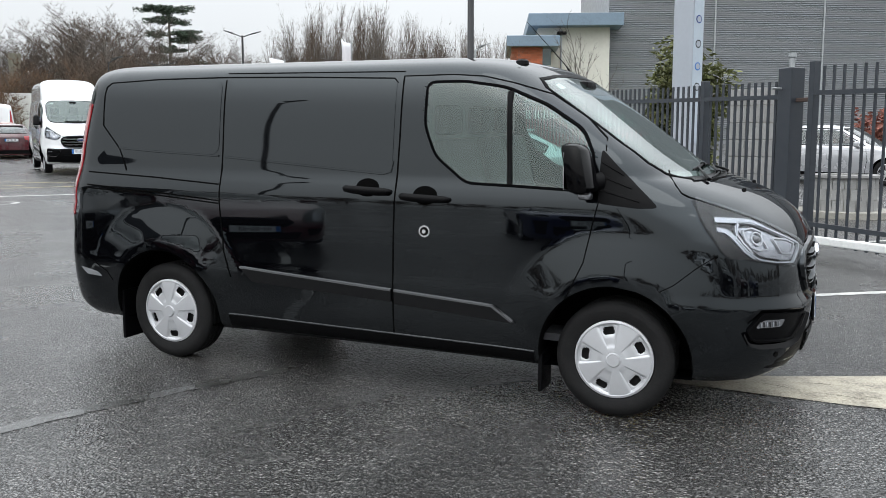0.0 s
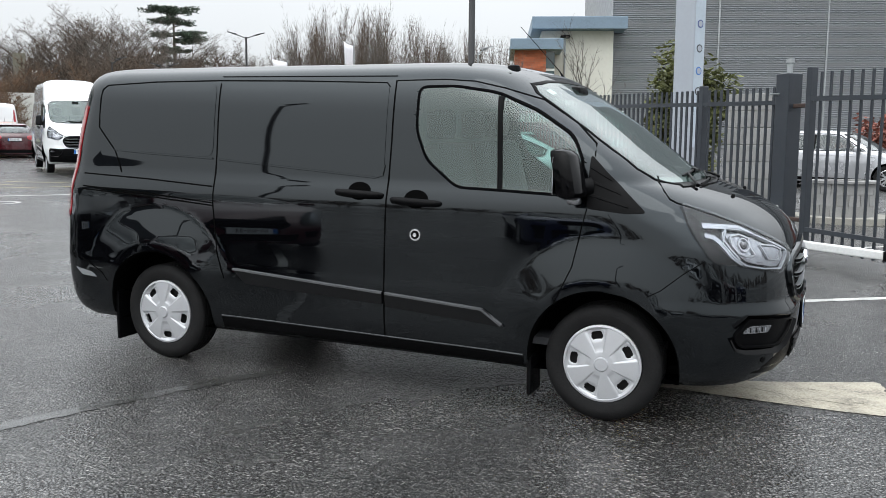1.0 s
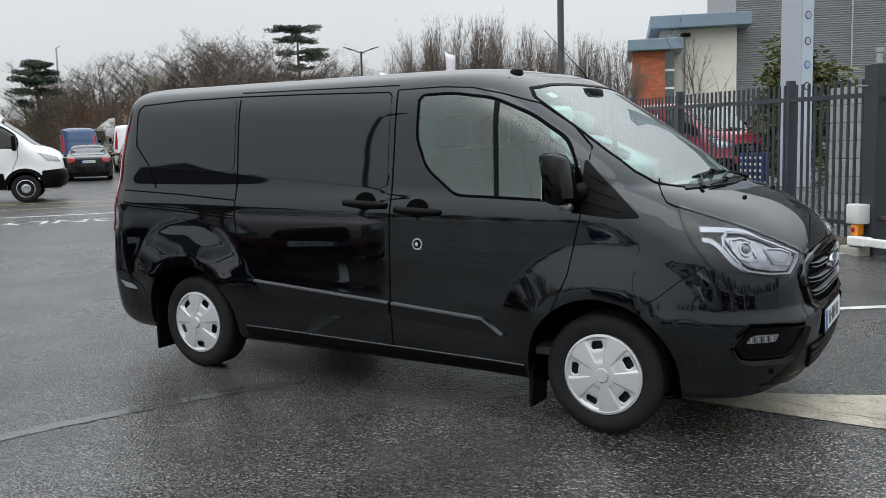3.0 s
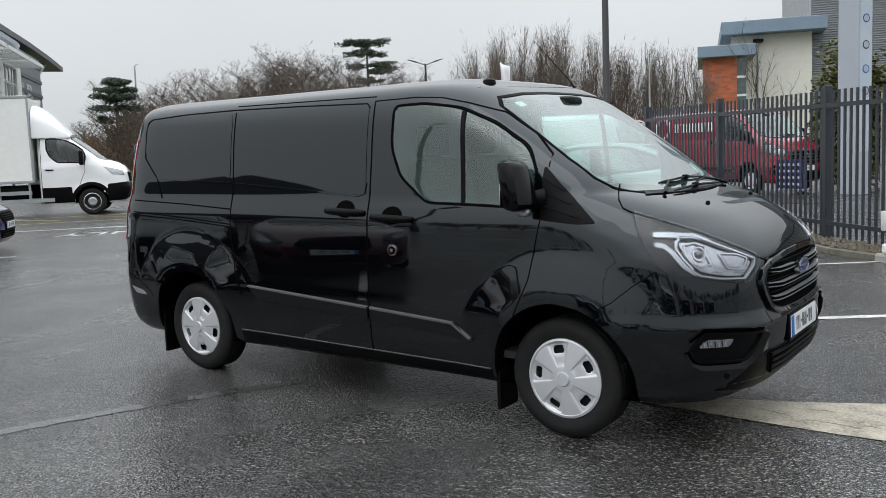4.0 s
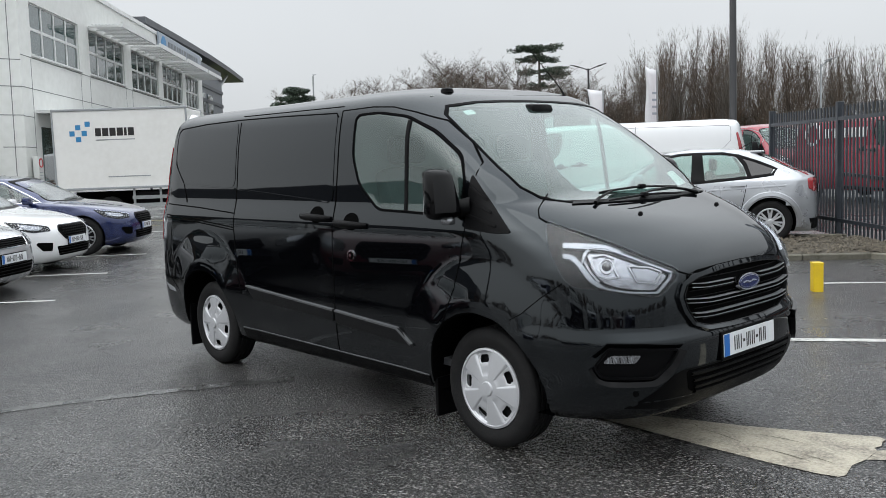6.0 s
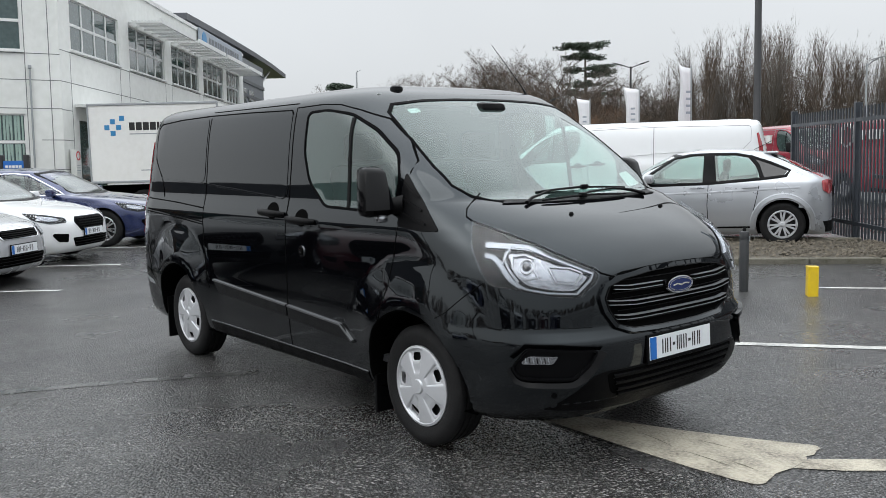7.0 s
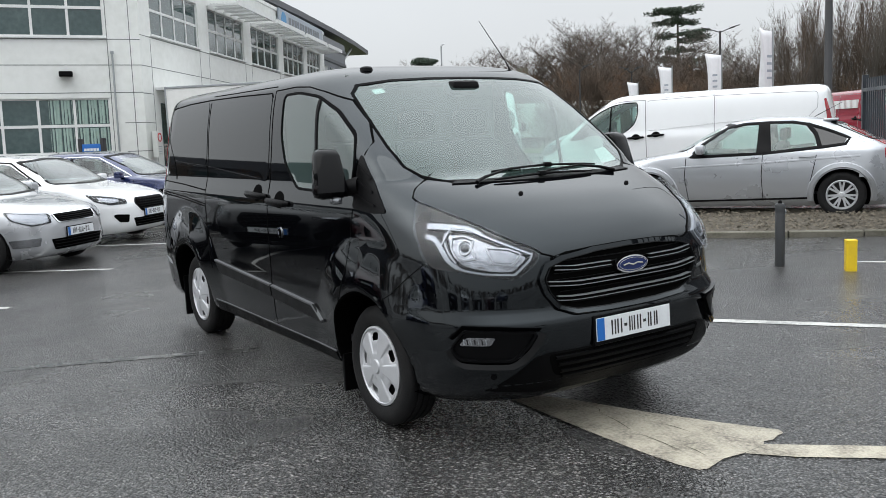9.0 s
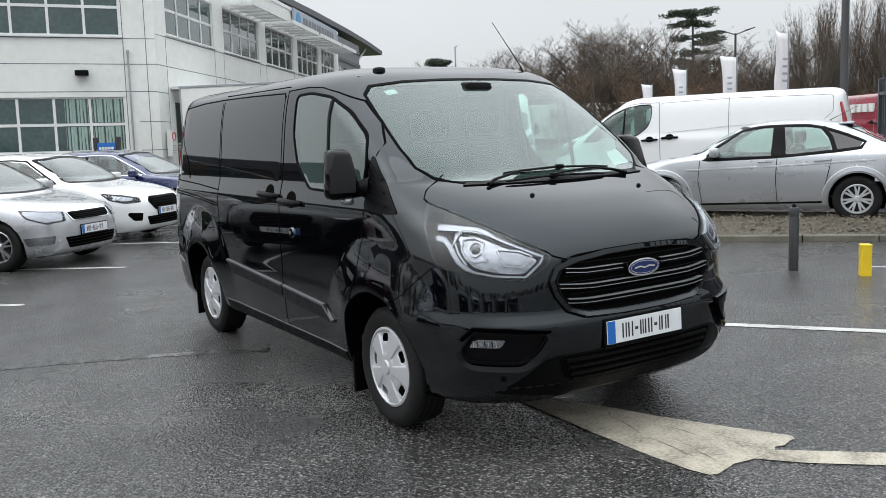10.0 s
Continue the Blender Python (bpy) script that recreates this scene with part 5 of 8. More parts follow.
VAN_POWER = (3.5, 3.51, 3.53, 3.54, 3.57, 3.54, 3.5, 3.45, 3.26, 3.07, 2.98, 2.88, 2.75, 2.62, 2.5, 2.5, 2.7, 2.9, 3.0, 3.7, 4.4, 4.4, 4.2, 4.0, 4.0, 4.0, 4.0, 4.0, 4.0, 4.0, 4.0, 4.0, 4.0)
VAN_TAIL = (0.35, 0.38, 0.4, 0.42, 0.42, 0.42, 0.42, 0.42, 0.42, 0.42, 0.42, 0.42, 0.42, 0.42, 0.42, 0.42, 0.42, 0.42, 0.42, 0.42, 0.42, 0.42, 0.42, 0.42, 0.42, 0.42, 0.42, 0.42, 0.42, 0.42, 0.42, 0.42, 0.42)
VAN_ROWS = [(*r, 3.2) for r in zip(VAN_Z, VAN_FRONT, VAN_REAR, VAN_HALF, VAN_NOSE, VAN_POWER, VAN_TAIL)]
VAN_WB = -2.933
VAN_ARCHES = ((0.0, 0.345, 0.405, 0.67, 0.042), (VAN_WB, 0.345, 0.415, 0.70, 0.042))


def cab_window():
    return rounded([(-1.10, 1.80), (-0.88, 1.803), (-0.635, 1.768), (-0.41, 1.675), (-0.20, 1.54), (-0.13, 1.40), (-0.155, 1.228), (-0.57, 1.243), (-0.84, 1.25), (-1.03, 1.395), (-1.10, 1.56)], 0.05)


def windscreen():
    half = [(0.0, 1.284), (-0.35, 1.284), (-0.58, 1.290), (-0.685, 1.315), (-0.742, 1.37), (-0.752, 1.465), (-0.738, 1.631), (-0.712, 1.765), (-0.655, 1.815), (-0.45, 1.838), (-0.2, 1.847), (0.0, 1.849)]
    return half + [(-u, v) for u, v in reversed(half[1:-1])]


def panel_van(m, paint, label, fine=True, length=0.0):
    """A medium panel van. fine: all its small parts."""
    van = thing("panel_van", m, label, "van")
    rows = [(r[0], r[1], r[2] - length, *r[3:]) for r in VAN_ROWS]
    wb = VAN_WB - length
    arches = (VAN_ARCHES[0], (wb, *VAN_ARCHES[1][1:]))
    sh = Shell(rows, arches, 0.03 if fine else 0.05)
    gap = M_SEAM if fine else M_GAPGREY
    win, ws = cab_window(), windscreen()
    cut_win = [(u, v) for u, v in win]
    sh.skin("body", paint, van, holes=[("side", cut_win), ("front", ws)])
    for s in (-1, 1):
        for a in arches:
            arch_liner(van, sh, a, s)
        for cx in (0.0, wb):
            wheel_parts(van, cx, s * 0.80, 0.345, 0.314, 0.205, s, "cap", turn=-12 if cx == 0.0 else 31)
    # glass
    patch("windscreen", sh, "front", ws, M_SCREEN, van, off=0.001, thick=0.0, h=0.07, label="green-tinted windscreen")
    ribbon("windscreen_seal", sh, "front", ws, 0.018, M_FRIT, van, off=0.0035, closed=True, h=0.025)
    door_line = [(-1.245, 1.836), (-0.95, 1.840), (-0.77, 1.828), (-0.6, 1.79), (-0.40, 1.73), (-0.21, 1.61), (-0.09, 1.50), (-0.075, 1.40), (-0.09, 1.20), (-0.125, 1.05), (-0.16, 0.86), (-0.25, 0.66)]
    sill_z = 0.365
    r = 0.64
    for fl in (False, True):
        g = dict(flip=fl)
        patch("cab_window", sh, "side", win, M_GLASS, van, off=0.0, thick=0.0, h=0.07, label="green-tinted cab side window", **g)
        ribbon("window_seal", sh, "side", win, 0.018, M_FRIT, van, off=0.005, closed=True, h=0.03, **g)
        ribbon("window_divider", sh, "side", [(-0.612, 1.745), (-0.585, 1.25)], 0.034, M_TRIM, van, off=0.006, **g)
        ribbon("door_gap", sh, "side", door_line, 0.006 if fine else 0.012, gap, van, off=0.0016 if fine else 0.003, flat=True, **g)
        ribbon("door_gap", sh, "side", [(-1.25, 1.838), (-1.252, 1.5), (-1.262, 1.16), (-1.275, 0.7), (-1.28, sill_z)], 0.009 if fine else 0.012, gap, van, off=0.0016 if fine else 0.003, flat=True, **g)
        ribbon("door_gap", sh, "side", [(-2.475, 1.875), (-2.47, 1.4), (-2.478, 1.09), (-2.45, 0.78), (-2.40, 0.62)], 0.009 if fine else 0.012, gap, van, off=0.0016 if fine else 0.003, flat=True, **g)
        ribbon("roof_rail_gap", sh, "side", [(-2.475, 1.872), (-1.25, 1.862)], 0.005, gap, van, off=0.002, flat=True, **g)
        # blanked side panels
        ln = length + (0.0 if fine else 0.12)
        q = rounded([(-3.44 - ln, 1.815), (-3.0, 1.832), (-2.5, 1.836), (-2.5, 1.372), (-3.0, 1.392), (-3.30 - ln, 1.41), (-3.44 - ln, 1.56)], 0.07, 5)
        patch("side_panel", sh, "side", q, paint, van, off=0.003, thick=0.012, h=0.07, **g)
        q2 = rounded([(-2.45, 1.836), (-1.29, 1.815), (-1.292, 1.288), (-2.45, 1.368)], 0.035, 5)
        patch("side_panel", sh, "side", q2, paint, van, off=0.003, thick=0.012, h=0.07, **g)
        ribbon("panel_gap", sh, "side", [(-3.30 - ln, 1.40), (-3.445 - ln, 1.55), (-3.45 - ln, 1.74), (-3.44 - ln, 1.80), (-3.40 - ln, 1.826), (-3.0, 1.844), (-2.5, 1.848), (-1.9, 1.84), (-1.31, 1.825), (-1.285, 1.80)], 0.008, gap, van, off=0.004, **g)
        ribbon("panel_edge", sh, "side", [(-3.30 - ln, 1.405), (-3.0, 1.386), (-2.5, 1.366)], 0.014, paint, van, off=0.007, h=0.04, **g)
        ribbon("panel_edge", sh, "side", [(-2.45, 1.362), (-1.35, 1.286), (-1.30, 1.30), (-1.288, 1.36)], 0.014, paint, van, off=0.007, h=0.04, **g)
        if fine:
            ribbon("panel_crease", sh, "side", [(-3.30, 1.40), (-3.265, 1.33), (-3.235, 1.26)], 0.01, gap, van, off=0.003, **g)
            for z0, z1 in ((1.244, 1.193), (1.160, 1.092), (1.140, 1.075)):
                ribbon("door_track", sh, "side", [(-3.56, z0), (-3.0, (z0 + z1) / 2 + 0.004), (-2.485, z1)], 0.012, M_SEAM, van, off=0.001, **g)
        # rub strips
        patch("rub_strip", sh, "side", rounded([(-2.33, 0.690), (-1.285, 0.630), (-1.285, 0.555), (-2.24, 0.60), (-2.30, 0.655)], 0.01), M_TRIMG, van, off=0.014, thick=0.02, **g)
        patch("rub_strip", sh, "side", rounded([(-1.265, 0.629), (-0.66, 0.59), (-0.53, 0.497), (-1.265, 0.545)], 0.012), M_TRIMG, van, off=0.014, thick=0.02, **g)
        # paler bead along the top: the strip's lit edge, painted in
        ribbon("rub_strip_edge", sh, "side", [(-2.33, 0.684), (-1.285, 0.624)], 0.017, M_EDGELIGHT, van, off=0.018, **g)
        ribbon("rub_strip_edge", sh, "side", [(-1.265, 0.623), (-0.67, 0.585), (-0.55, 0.507)], 0.017, M_EDGELIGHT, van, off=0.018, **g)
        patch("sill_trim", sh, "side", [(-2.44, 0.372), (-0.43, 0.345), (-0.43, 0.29), (-2.44, 0.30)], M_TRIM, van, off=0.008, thick=0.02, **g)
        ribbon("sill_edge", sh, "side", [(-2.44, 0.378), (-0.43, 0.352)], 0.007, M_EDGELIGHT, van, off=0.006, **g)
        # door handles over dark cups
        for hx, hz in ((-1.44, 1.195), (-1.075, 1.163)):
            cup = [(hx + 0.075 * math.cos(a), hz + 0.012 + 0.052 * math.sin(a)) for a in (math.tau * k / 20 for k in range(20))]
            patch("handle_cup", sh, "side", cup, M_SEAM, van, off=0.0015, thick=0.002, h=0.03, **g)
            loc, _ = sh.cast(Vector((hx, -3, hz)), Vector((0, 1, 0)))
            y = loc.y - 0.034
            bm = nb()
            pts = [(hx - 0.15, loc.y + 0.004, hz + 0.004), (hx - 0.13, y + 0.012, hz + 0.003), (hx - 0.07, y, hz), (hx + 0.05, y, hz - 0.004), (hx + 0.13, y + 0.012, hz - 0.006), (hx + 0.15, loc.y + 0.004, hz - 0.007)]
            tube(bm, pts, [0.012, 0.02, 0.023, 0.023, 0.02, 0.012], 10)
            bmesh.ops.scale(bm, verts=bm.verts, vec=(1, 0.8, 1), space=Matrix.Translation((-hx, -y, -hz)))
            if fl:
                bmesh.ops.scale(bm, verts=bm.verts, vec=(1, -1, 1))
                bmesh.ops.reverse_faces(bm, faces=bm.faces)
            part("door_handle", bm, M_TRIM, van, smooth=True)
        if fine:
            cx, cz = -1.073, 0.975
            for rr, mt, of in ((0.034, M_CHROME, 0.006), (0.024, M_SEAM, 0.009), (0.012, M_CHROME, 0.012)):
                patch("door_lock", sh, "side", [(cx + rr * math.cos(math.tau * k / 20), cz + rr * math.sin(math.tau * k / 20)) for k in range(20)], mt, van, off=of, thick=0.01, h=0.02, **g)
            # fuel-side and bumper gaps
            ribbon("bumper_gap", sh, "side", [(0.50, 0.93), (0.40, 0.86), (0.30, 0.775), (0.235, 0.74)], 0.005, M_SEAM, van, off=0.001, flat=True, **g)
            ribbon("bumper_gap", sh, "side", [(-3.70, 0.70), (-3.55, 0.655), (-3.40, 0.58), (-3.36, 0.53)], 0.008, M_SEAM, van, off=0.001, flat=True, **g)
            # reflector dent on the rear bumper
            patch("bumper_reflector", sh, "side", rounded([(-3.66, 0.60), (-3.50, 0.575), (-3.46, 0.545), (-3.60, 0.55)], 0.01), M_SATIN, van, off=0.002, thick=0.004, **g)
        # black corner panel by the mirror
        patch("mirror_panel", sh, "side", rounded([(-0.10, 1.445), (0.0, 1.345), (0.205, 1.155), (0.10, 1.15), (-0.10, 1.168)], 0.025), M_TRIM, van, off=0.006, thick=0.012, h=0.05, **g)
        for k in range(3):
            ribbon("mirror_panel_rib", sh, "side", [(-0.09, 1.38 - k * 0.07), (0.02 + k * 0.045, 1.315 - k * 0.065)], 0.016, M_TRIM, van, off=0.012, **g)
        # tall rear lamp
        tl = rounded([(Vector((x - length, y, 0)).dot(RU), z) for x, y, z in (((-3.70, -0.80, 1.70), (-3.60, -0.88, 1.69), (-3.66, -0.90, 1.35), (-3.70, -0.905, 0.95), (-3.86, -0.72, 0.93), (-3.82, -0.74, 1.35)) if fine else ((-3.73, -0.76, 1.70), (-3.69, -0.80, 1.69), (-3.73, -0.83, 1.35), (-3.76, -0.84, 0.95), (-3.86, -0.72, 0.93), (-3.82, -0.74, 1.35)))], 0.02)
        lamp = patch("tail_lamp", sh, "tail", tl, M_RED, van, off=0.006, thick=0.012, h=0.05, label="tall red tail lamp", **g)
    # mirrors
    for s in (-1, 1):
        mr = new("door_mirror")
        mr.parent = van
        mr.matrix_basis = Matrix.Translation((-0.185, s * 1.02, 1.35)) @ Matrix.Rotation(radians(10 * s), 4, 'Z') @ Matrix.Diagonal((0.95, 0.88, 0.85, 1))
        bm = boxed(-0.06, -0.09, -0.15, 0.06, 0.09, 0.15, bev=0.042)
        for v in bm.verts:
            v.co.x += 0.035 * (1 - (v.co.z / 0.15) ** 2) * (1 if v.co.x > 0 else 0.2)
            v.co.y *= 1 - 0.2 * v.co.z / 0.15
            v.co.x -= 0.035 * v.co.z / 0.15
        part("mirror_housing", bm, M_MIRRORCASE if fine else M_TRIM, mr, smooth=True)
        part("mirror_glass", boxed(-0.052, -0.075, -0.125, -0.047, 0.075, 0.10, bev=0.002), M_CHROME, mr)
        part("mirror_indicator", boxed(0.0, -s * 0.03 - 0.03, -0.185, 0.07, -s * 0.03 + 0.03, -0.14, bev=0.012), M_LAMPIN, mr, smooth=True)
        bm = nb()
        tube(bm, [(0.02, -s * 0.03, -0.09), (0.05, -s * 0.10, -0.09), (0.10, -s * 0.17, -0.085)], [0.045, 0.05, 0.065], 10)
        bmesh.ops.scale(bm, verts=bm.verts, vec=(0.7, 1, 1))
        part("mirror_arm", bm, M_TRIM, mr, smooth=True)
    # bonnet edges
    for fl in (False, True):
        ribbon("bonnet_gap", sh, "lamp", [(-0.232, 1.33), (-0.252, 1.30), (-0.272, 1.262), (-0.266, 1.226), (-0.236, 1.208), (-0.073, 1.154), (0.096, 1.095), (0.231, 1.036), (0.346, 0.987), (0.376, 0.965), (0.443, 0.940)], 0.009, M_SEAM, van, off=0.003, flip=fl, h=0.03)
        ribbon("bonnet_gap", sh, "front", [(-0.445, 0.938), (-0.36, 0.958), (-0.2, 0.968), (0.0, 0.972)], 0.010, M_SEAM, van, off=0.001, flat=True, flip=fl)
        bm = lathe(nb(), [(0.0, 0.010), (0.008, 0.008), (0.012, 0.0), (0.012, -0.02)], 12, "Z", (0.566, 0.355 * (1 if fl else -1), 1.222))
        part("washer_jet", bm, M_TRIM, van, smooth=True)
    front_parts(van, sh, fine)
    cab_parts(van, sh)
    # underside and sump shadow
    part("underbody", boxed(wb - 0.7, -0.7, 0.275, 0.5, 0.7, 0.33, bev=0.02), M_SEAM, van)
    for cx in (0.0, wb):
        part("axle", tube(nb(), [(cx, -0.75, 0.33), (cx, 0.75, 0.33)], 0.05, 8), M_SEAM, van)
    if fine:
        for s in (-1, 1):
            for fx, z0 in ((-0.40, 0.335), (wb - 0.40, 0.45)):
                part("mudflap", boxed(fx - 0.012, s * 0.72 if s > 0 else -0.90, 0.12, fx + 0.012, 0.90 if s > 0 else s * 0.72, z0, bev=0.005), M_TRIM, van)
        # roof marker cap and aerial
        part("roof_cap", lathe(nb(), [(0.0, 0.016), (0.026, 0.013), (0.036, 0.005), (0.04, -0.015)], 20, "Z", (-0.66, -0.50, 1.92)), M_TRIM, van, smooth=True)
        bm = nb()
        tube(bm, [(-0.66, 0.56, 1.90), (-0.70, 0.56, 1.96), (-0.98, 0.555, 2.26)], [0.01, 0.0035, 0.002], 8)
        part("aerial", bm, M_TRIM, van)
    return van


def front_parts(van, sh, fine=True):
    half = [(0.0, 0.953), (-0.2, 0.949), (-0.38, 0.930), (-0.46, 0.905), (-0.492, 0.85), (-0.475, 0.79), (-0.42, 0.72), (-0.34, 0.690), (-0.15, 0.682), (0.0, 0.681)]
    gr = rounded(half + [(-u, w) for u, w in reversed(half[1:-1])], 0.012)
    grille = patch("grille", sh, "front", gr, M_SEAM, van, off=0.002, thick=0.01, h=0.05)
    ribbon("grille_surround", sh, "front", [(u * 1.03, 0.815 + (w - 0.815) * 1.05) for u, w in gr], 0.032, M_BLACK, van, off=0.02, closed=True, h=0.04)
    ribbon("grille_edge", sh, "front", [(u * 0.99, 0.815 + (w - 0.815) * 0.985) for u, w in gr], 0.006, M_TRIMG, grille, off=0.021, closed=True, h=0.04)
    for z, hw, cut in ((0.887, 0.44, 0.125), (0.816, 0.475, 0.0), (0.750, 0.435, 0.0)):
        spans = [(-hw, -cut), (cut, hw)] if cut else [(-hw, hw)]
        for a, b in spans:
            pts = [(a + (b - a) * k / 12, 0) for k in range(13)]
            pts = [(u, z + 0.09 * max(0.0, (abs(u) - 0.34))) for u, _ in pts]
            ribbon("grille_bar", sh, "front", pts, 0.021, M_SEAM, grille, off=0.024)
            for dz in (0.009, -0.009):
                ribbon("grille_bright_line", sh, "front", [(u, w + dz) for u, w in pts], 0.0045, M_SATIN, grille, off=0.0265)
    if fine:
        for k in range(9):
            z = 0.70 + k * 0.028
            hw = 0.33 + 0.11 * min(1.0, k / 4.0)
            ribbon("grille_mesh_line", sh, "front", [(-hw, z), (0, z - 0.003), (hw, z)], 0.006, M_TRIM, grille, off=0.007)

    def oval(a, b):
        return [(a * math.cos(math.tau * k / 32), 0.867 + b * math.sin(math.tau * k / 32)) for k in range(32)]
    badge = patch("badge", sh, "front", oval(0.101, 0.040), M_CHROME, van, off=0.036, thick=0.03, h=0.04, label="oval badge with chrome rim")
    patch("badge_enamel", sh, "front", oval(0.094, 0.0335), M_BADGEBLUE, badge, off=0.0385, thick=0.005, h=0.04)
    ribbon("badge_line", sh, "front", oval(0.087, 0.028), 0.0035, M_CHROME, badge, off=0.0395, closed=True, h=0.02)
    ribbon("badge_stroke", sh, "front", [(-0.064, 0.866), (-0.03, 0.872), (0.0, 0.864), (0.03, 0.871), (0.064, 0.866)], 0.011, M_CHROME, badge, off=0.041, h=0.02)
    # lower intake and chin
    lg = rounded([(-0.50, 0.505), (0.50, 0.505), (0.46, 0.40), (0.30, 0.372), (-0.30, 0.372), (-0.46, 0.40)], 0.03)
    low = patch("lower_grille", sh, "front", lg, M_SEAM, van, off=0.004, thick=0.01)
    for z in (0.485, 0.452, 0.418, 0.39):
        ribbon("lower_slat", sh, "front", [(-0.47 + (0.5 - z) * 0.5, z), (0, z), (0.47 - (0.5 - z) * 0.5, z)], 0.02, M_TRIM, low, off=0.014)
    chin = [(-0.74, 0.345), (-0.56, 0.50), (-0.5, 0.515), (0.5, 0.515), (0.56, 0.50), (0.74, 0.345), (0.5, 0.315), (0.0, 0.305), (-0.5, 0.315)]
    patch("bumper_chin", sh, "front", chin, M_TRIM, van, off=0.002, thick=0.006, h=0.05)
    plate_parts(van, pose(0.952, 0, 0.583, 0, -2, 0), w=0.49)
    for fl in (False, True):
        g = dict(flip=fl)
        pod = rounded([(0.050, 0.640), (0.361, 0.620), (0.322, 0.555), (0.255, 0.497), (0.016, 0.503), (-0.018, 0.553)], 0.022)
        p = patch("fog_pod", sh, "lamp", pod, M_TRIM, van, off=0.003, thick=0.01, h=0.04, **g)
        ribbon("fog_pod_edge", sh, "lamp", pod, 0.014, M_TRIM, p, off=0.016, closed=True, h=0.03, **g)
        ribbon("fog_pod_lip", sh, "lamp", [(-0.03, 0.545), (0.0, 0.492), (0.05, 0.476), (0.255, 0.472), (0.30, 0.495), (0.345, 0.545), (0.385, 0.612)], 0.03, M_MIRRORCASE, p, off=0.03, h=0.02, prof=((-0.5, -0.002), (-0.36, 0.022), (0.5, 0.0)), **g)
        ribbon("fog_pod_brow", sh, "lamp", [(-0.02, 0.60), (0.045, 0.655), (0.20, 0.65), (0.375, 0.632)], 0.024, M_MIRRORCASE, p, off=0.02, h=0.02, prof=((-0.5, 0.0), (0.3, 0.02), (0.5, -0.002)), **g)
        fog = rounded([(0.030, 0.583), (0.064, 0.609), (0.192, 0.607), (0.168, 0.571), (0.026, 0.570)], 0.012)
        f = patch("fog_lamp", sh, "lamp", fog, M_LAMPIN, van, off=0.008, thick=0.01, h=0.02, label="clear fog lamp", **g)
        for k in range(7):
            u0 = 0.045 + k * 0.017
            ribbon("fog_lamp_rib", sh, "lamp", [(u0, 0.601), (u0 + 0.004, 0.576)], 0.005, M_LAMPDARK if k % 2 else M_LAMPWHITE, f, off=0.012, h=0.02, **g)
        hl = rounded([(-0.229, 1.200), (-0.073, 1.147), (0.096, 1.088), (0.231, 1.029), (0.345, 0.980), (0.368, 0.962), (0.357, 0.927), (0.293, 0.868), (0.257, 0.857), (0.144, 0.877), (-0.019, 0.906), (-0.107, 0.916), (-0.147, 0.949), (-0.201, 1.050), (-0.220, 1.101)], 0.016)
        lamp = patch("headlamp", sh, "lamp", hl, M_LAMPDARK, van, off=0.002, thick=0.01, h=0.04, label="headlamp with white light guide", **g)
        refl = rounded([(-0.045, 1.060), (0.05, 1.055), (0.18, 1.005), (0.32, 0.952), (0.262, 0.893), (0.145, 0.903), (0.05, 0.925), (0.0, 0.965)], 0.02)
        patch("reflector", sh, "lamp", refl, M_LAMPIN, lamp, off=0.005, thick=0.006, h=0.03, **g)
        ribbon("light_guide", sh, "lamp", [(-0.033, 1.086), (0.048, 1.078), (0.184, 1.023), (0.335, 0.962), (0.328, 0.938), (0.270, 0.880), (0.143, 0.889), (0.042, 0.908), (-0.020, 0.950), (-0.066, 1.009)], 0.011, M_LAMPWHITE, lamp, off=0.016, h=0.025, closed=True, **g)
        patch("light_blade", sh, "lamp", rounded([(-0.150, 1.108), (-0.06, 1.102), (0.045, 1.092), (0.12, 1.060), (0.10, 1.056), (0.03, 1.072), (-0.06, 1.080), (-0.150, 1.084)], 0.006), M_LAMPWHITE, lamp, off=0.013, thick=0.008, h=0.03, **g)
        patch("light_blade", sh, "lamp", rounded([(-0.150, 1.062), (-0.100, 1.052), (-0.066, 1.018), (-0.015, 0.952), (0.03, 0.912), (0.015, 0.910), (-0.036, 0.945), (-0.088, 1.012), (-0.115, 1.035), (-0.150, 1.040)], 0.006), M_LAMPWHITE, lamp, off=0.013, thick=0.008, h=0.03, **g)
        ribbon("inner_guide", sh, "lamp", [(-0.03, 1.072), (-0.055, 1.060), (-0.058, 1.035), (-0.03, 0.985), (0.012, 0.938)], 0.012, M_SATIN, lamp, off=0.012, h=0.02, **g)
        # main beam behind a shroud, and the wide module beside it
        u, z = 0.047, 1.003
        ribbon("shroud", sh, "lamp", [(-0.018, 1.045), (0.035, 1.052), (0.082, 1.032), (0.076, 0.998), (0.098, 0.955), (0.05, 0.950), (0.008, 0.965), (-0.018, 1.0)], 0.010, M_SATIN, lamp, off=0.014, closed=True, h=0.02, **g)
        loc, nn = sh.cast(FRAMES["lamp"][0](u, z), DG)
        bm = bmesh.new()
        bmesh.ops.create_uvsphere(bm, u_segments=18, v_segments=10, radius=0.024)
        for q in bm.verts:
            q.co = loc + q.co * 0.9 + nn * 0.002
            if fl:
                q.co.y = -q.co.y
        part("projector", bm, M_PROJ, lamp, smooth=True)
        ribbon("projector_ring", sh, "lamp", [(u + 0.029 * math.cos(math.tau * k / 20), z + 0.029 * math.sin(math.tau * k / 20)) for k in range(20)], 0.008, M_SATIN, lamp, off=0.014, closed=True, h=0.02, **g)
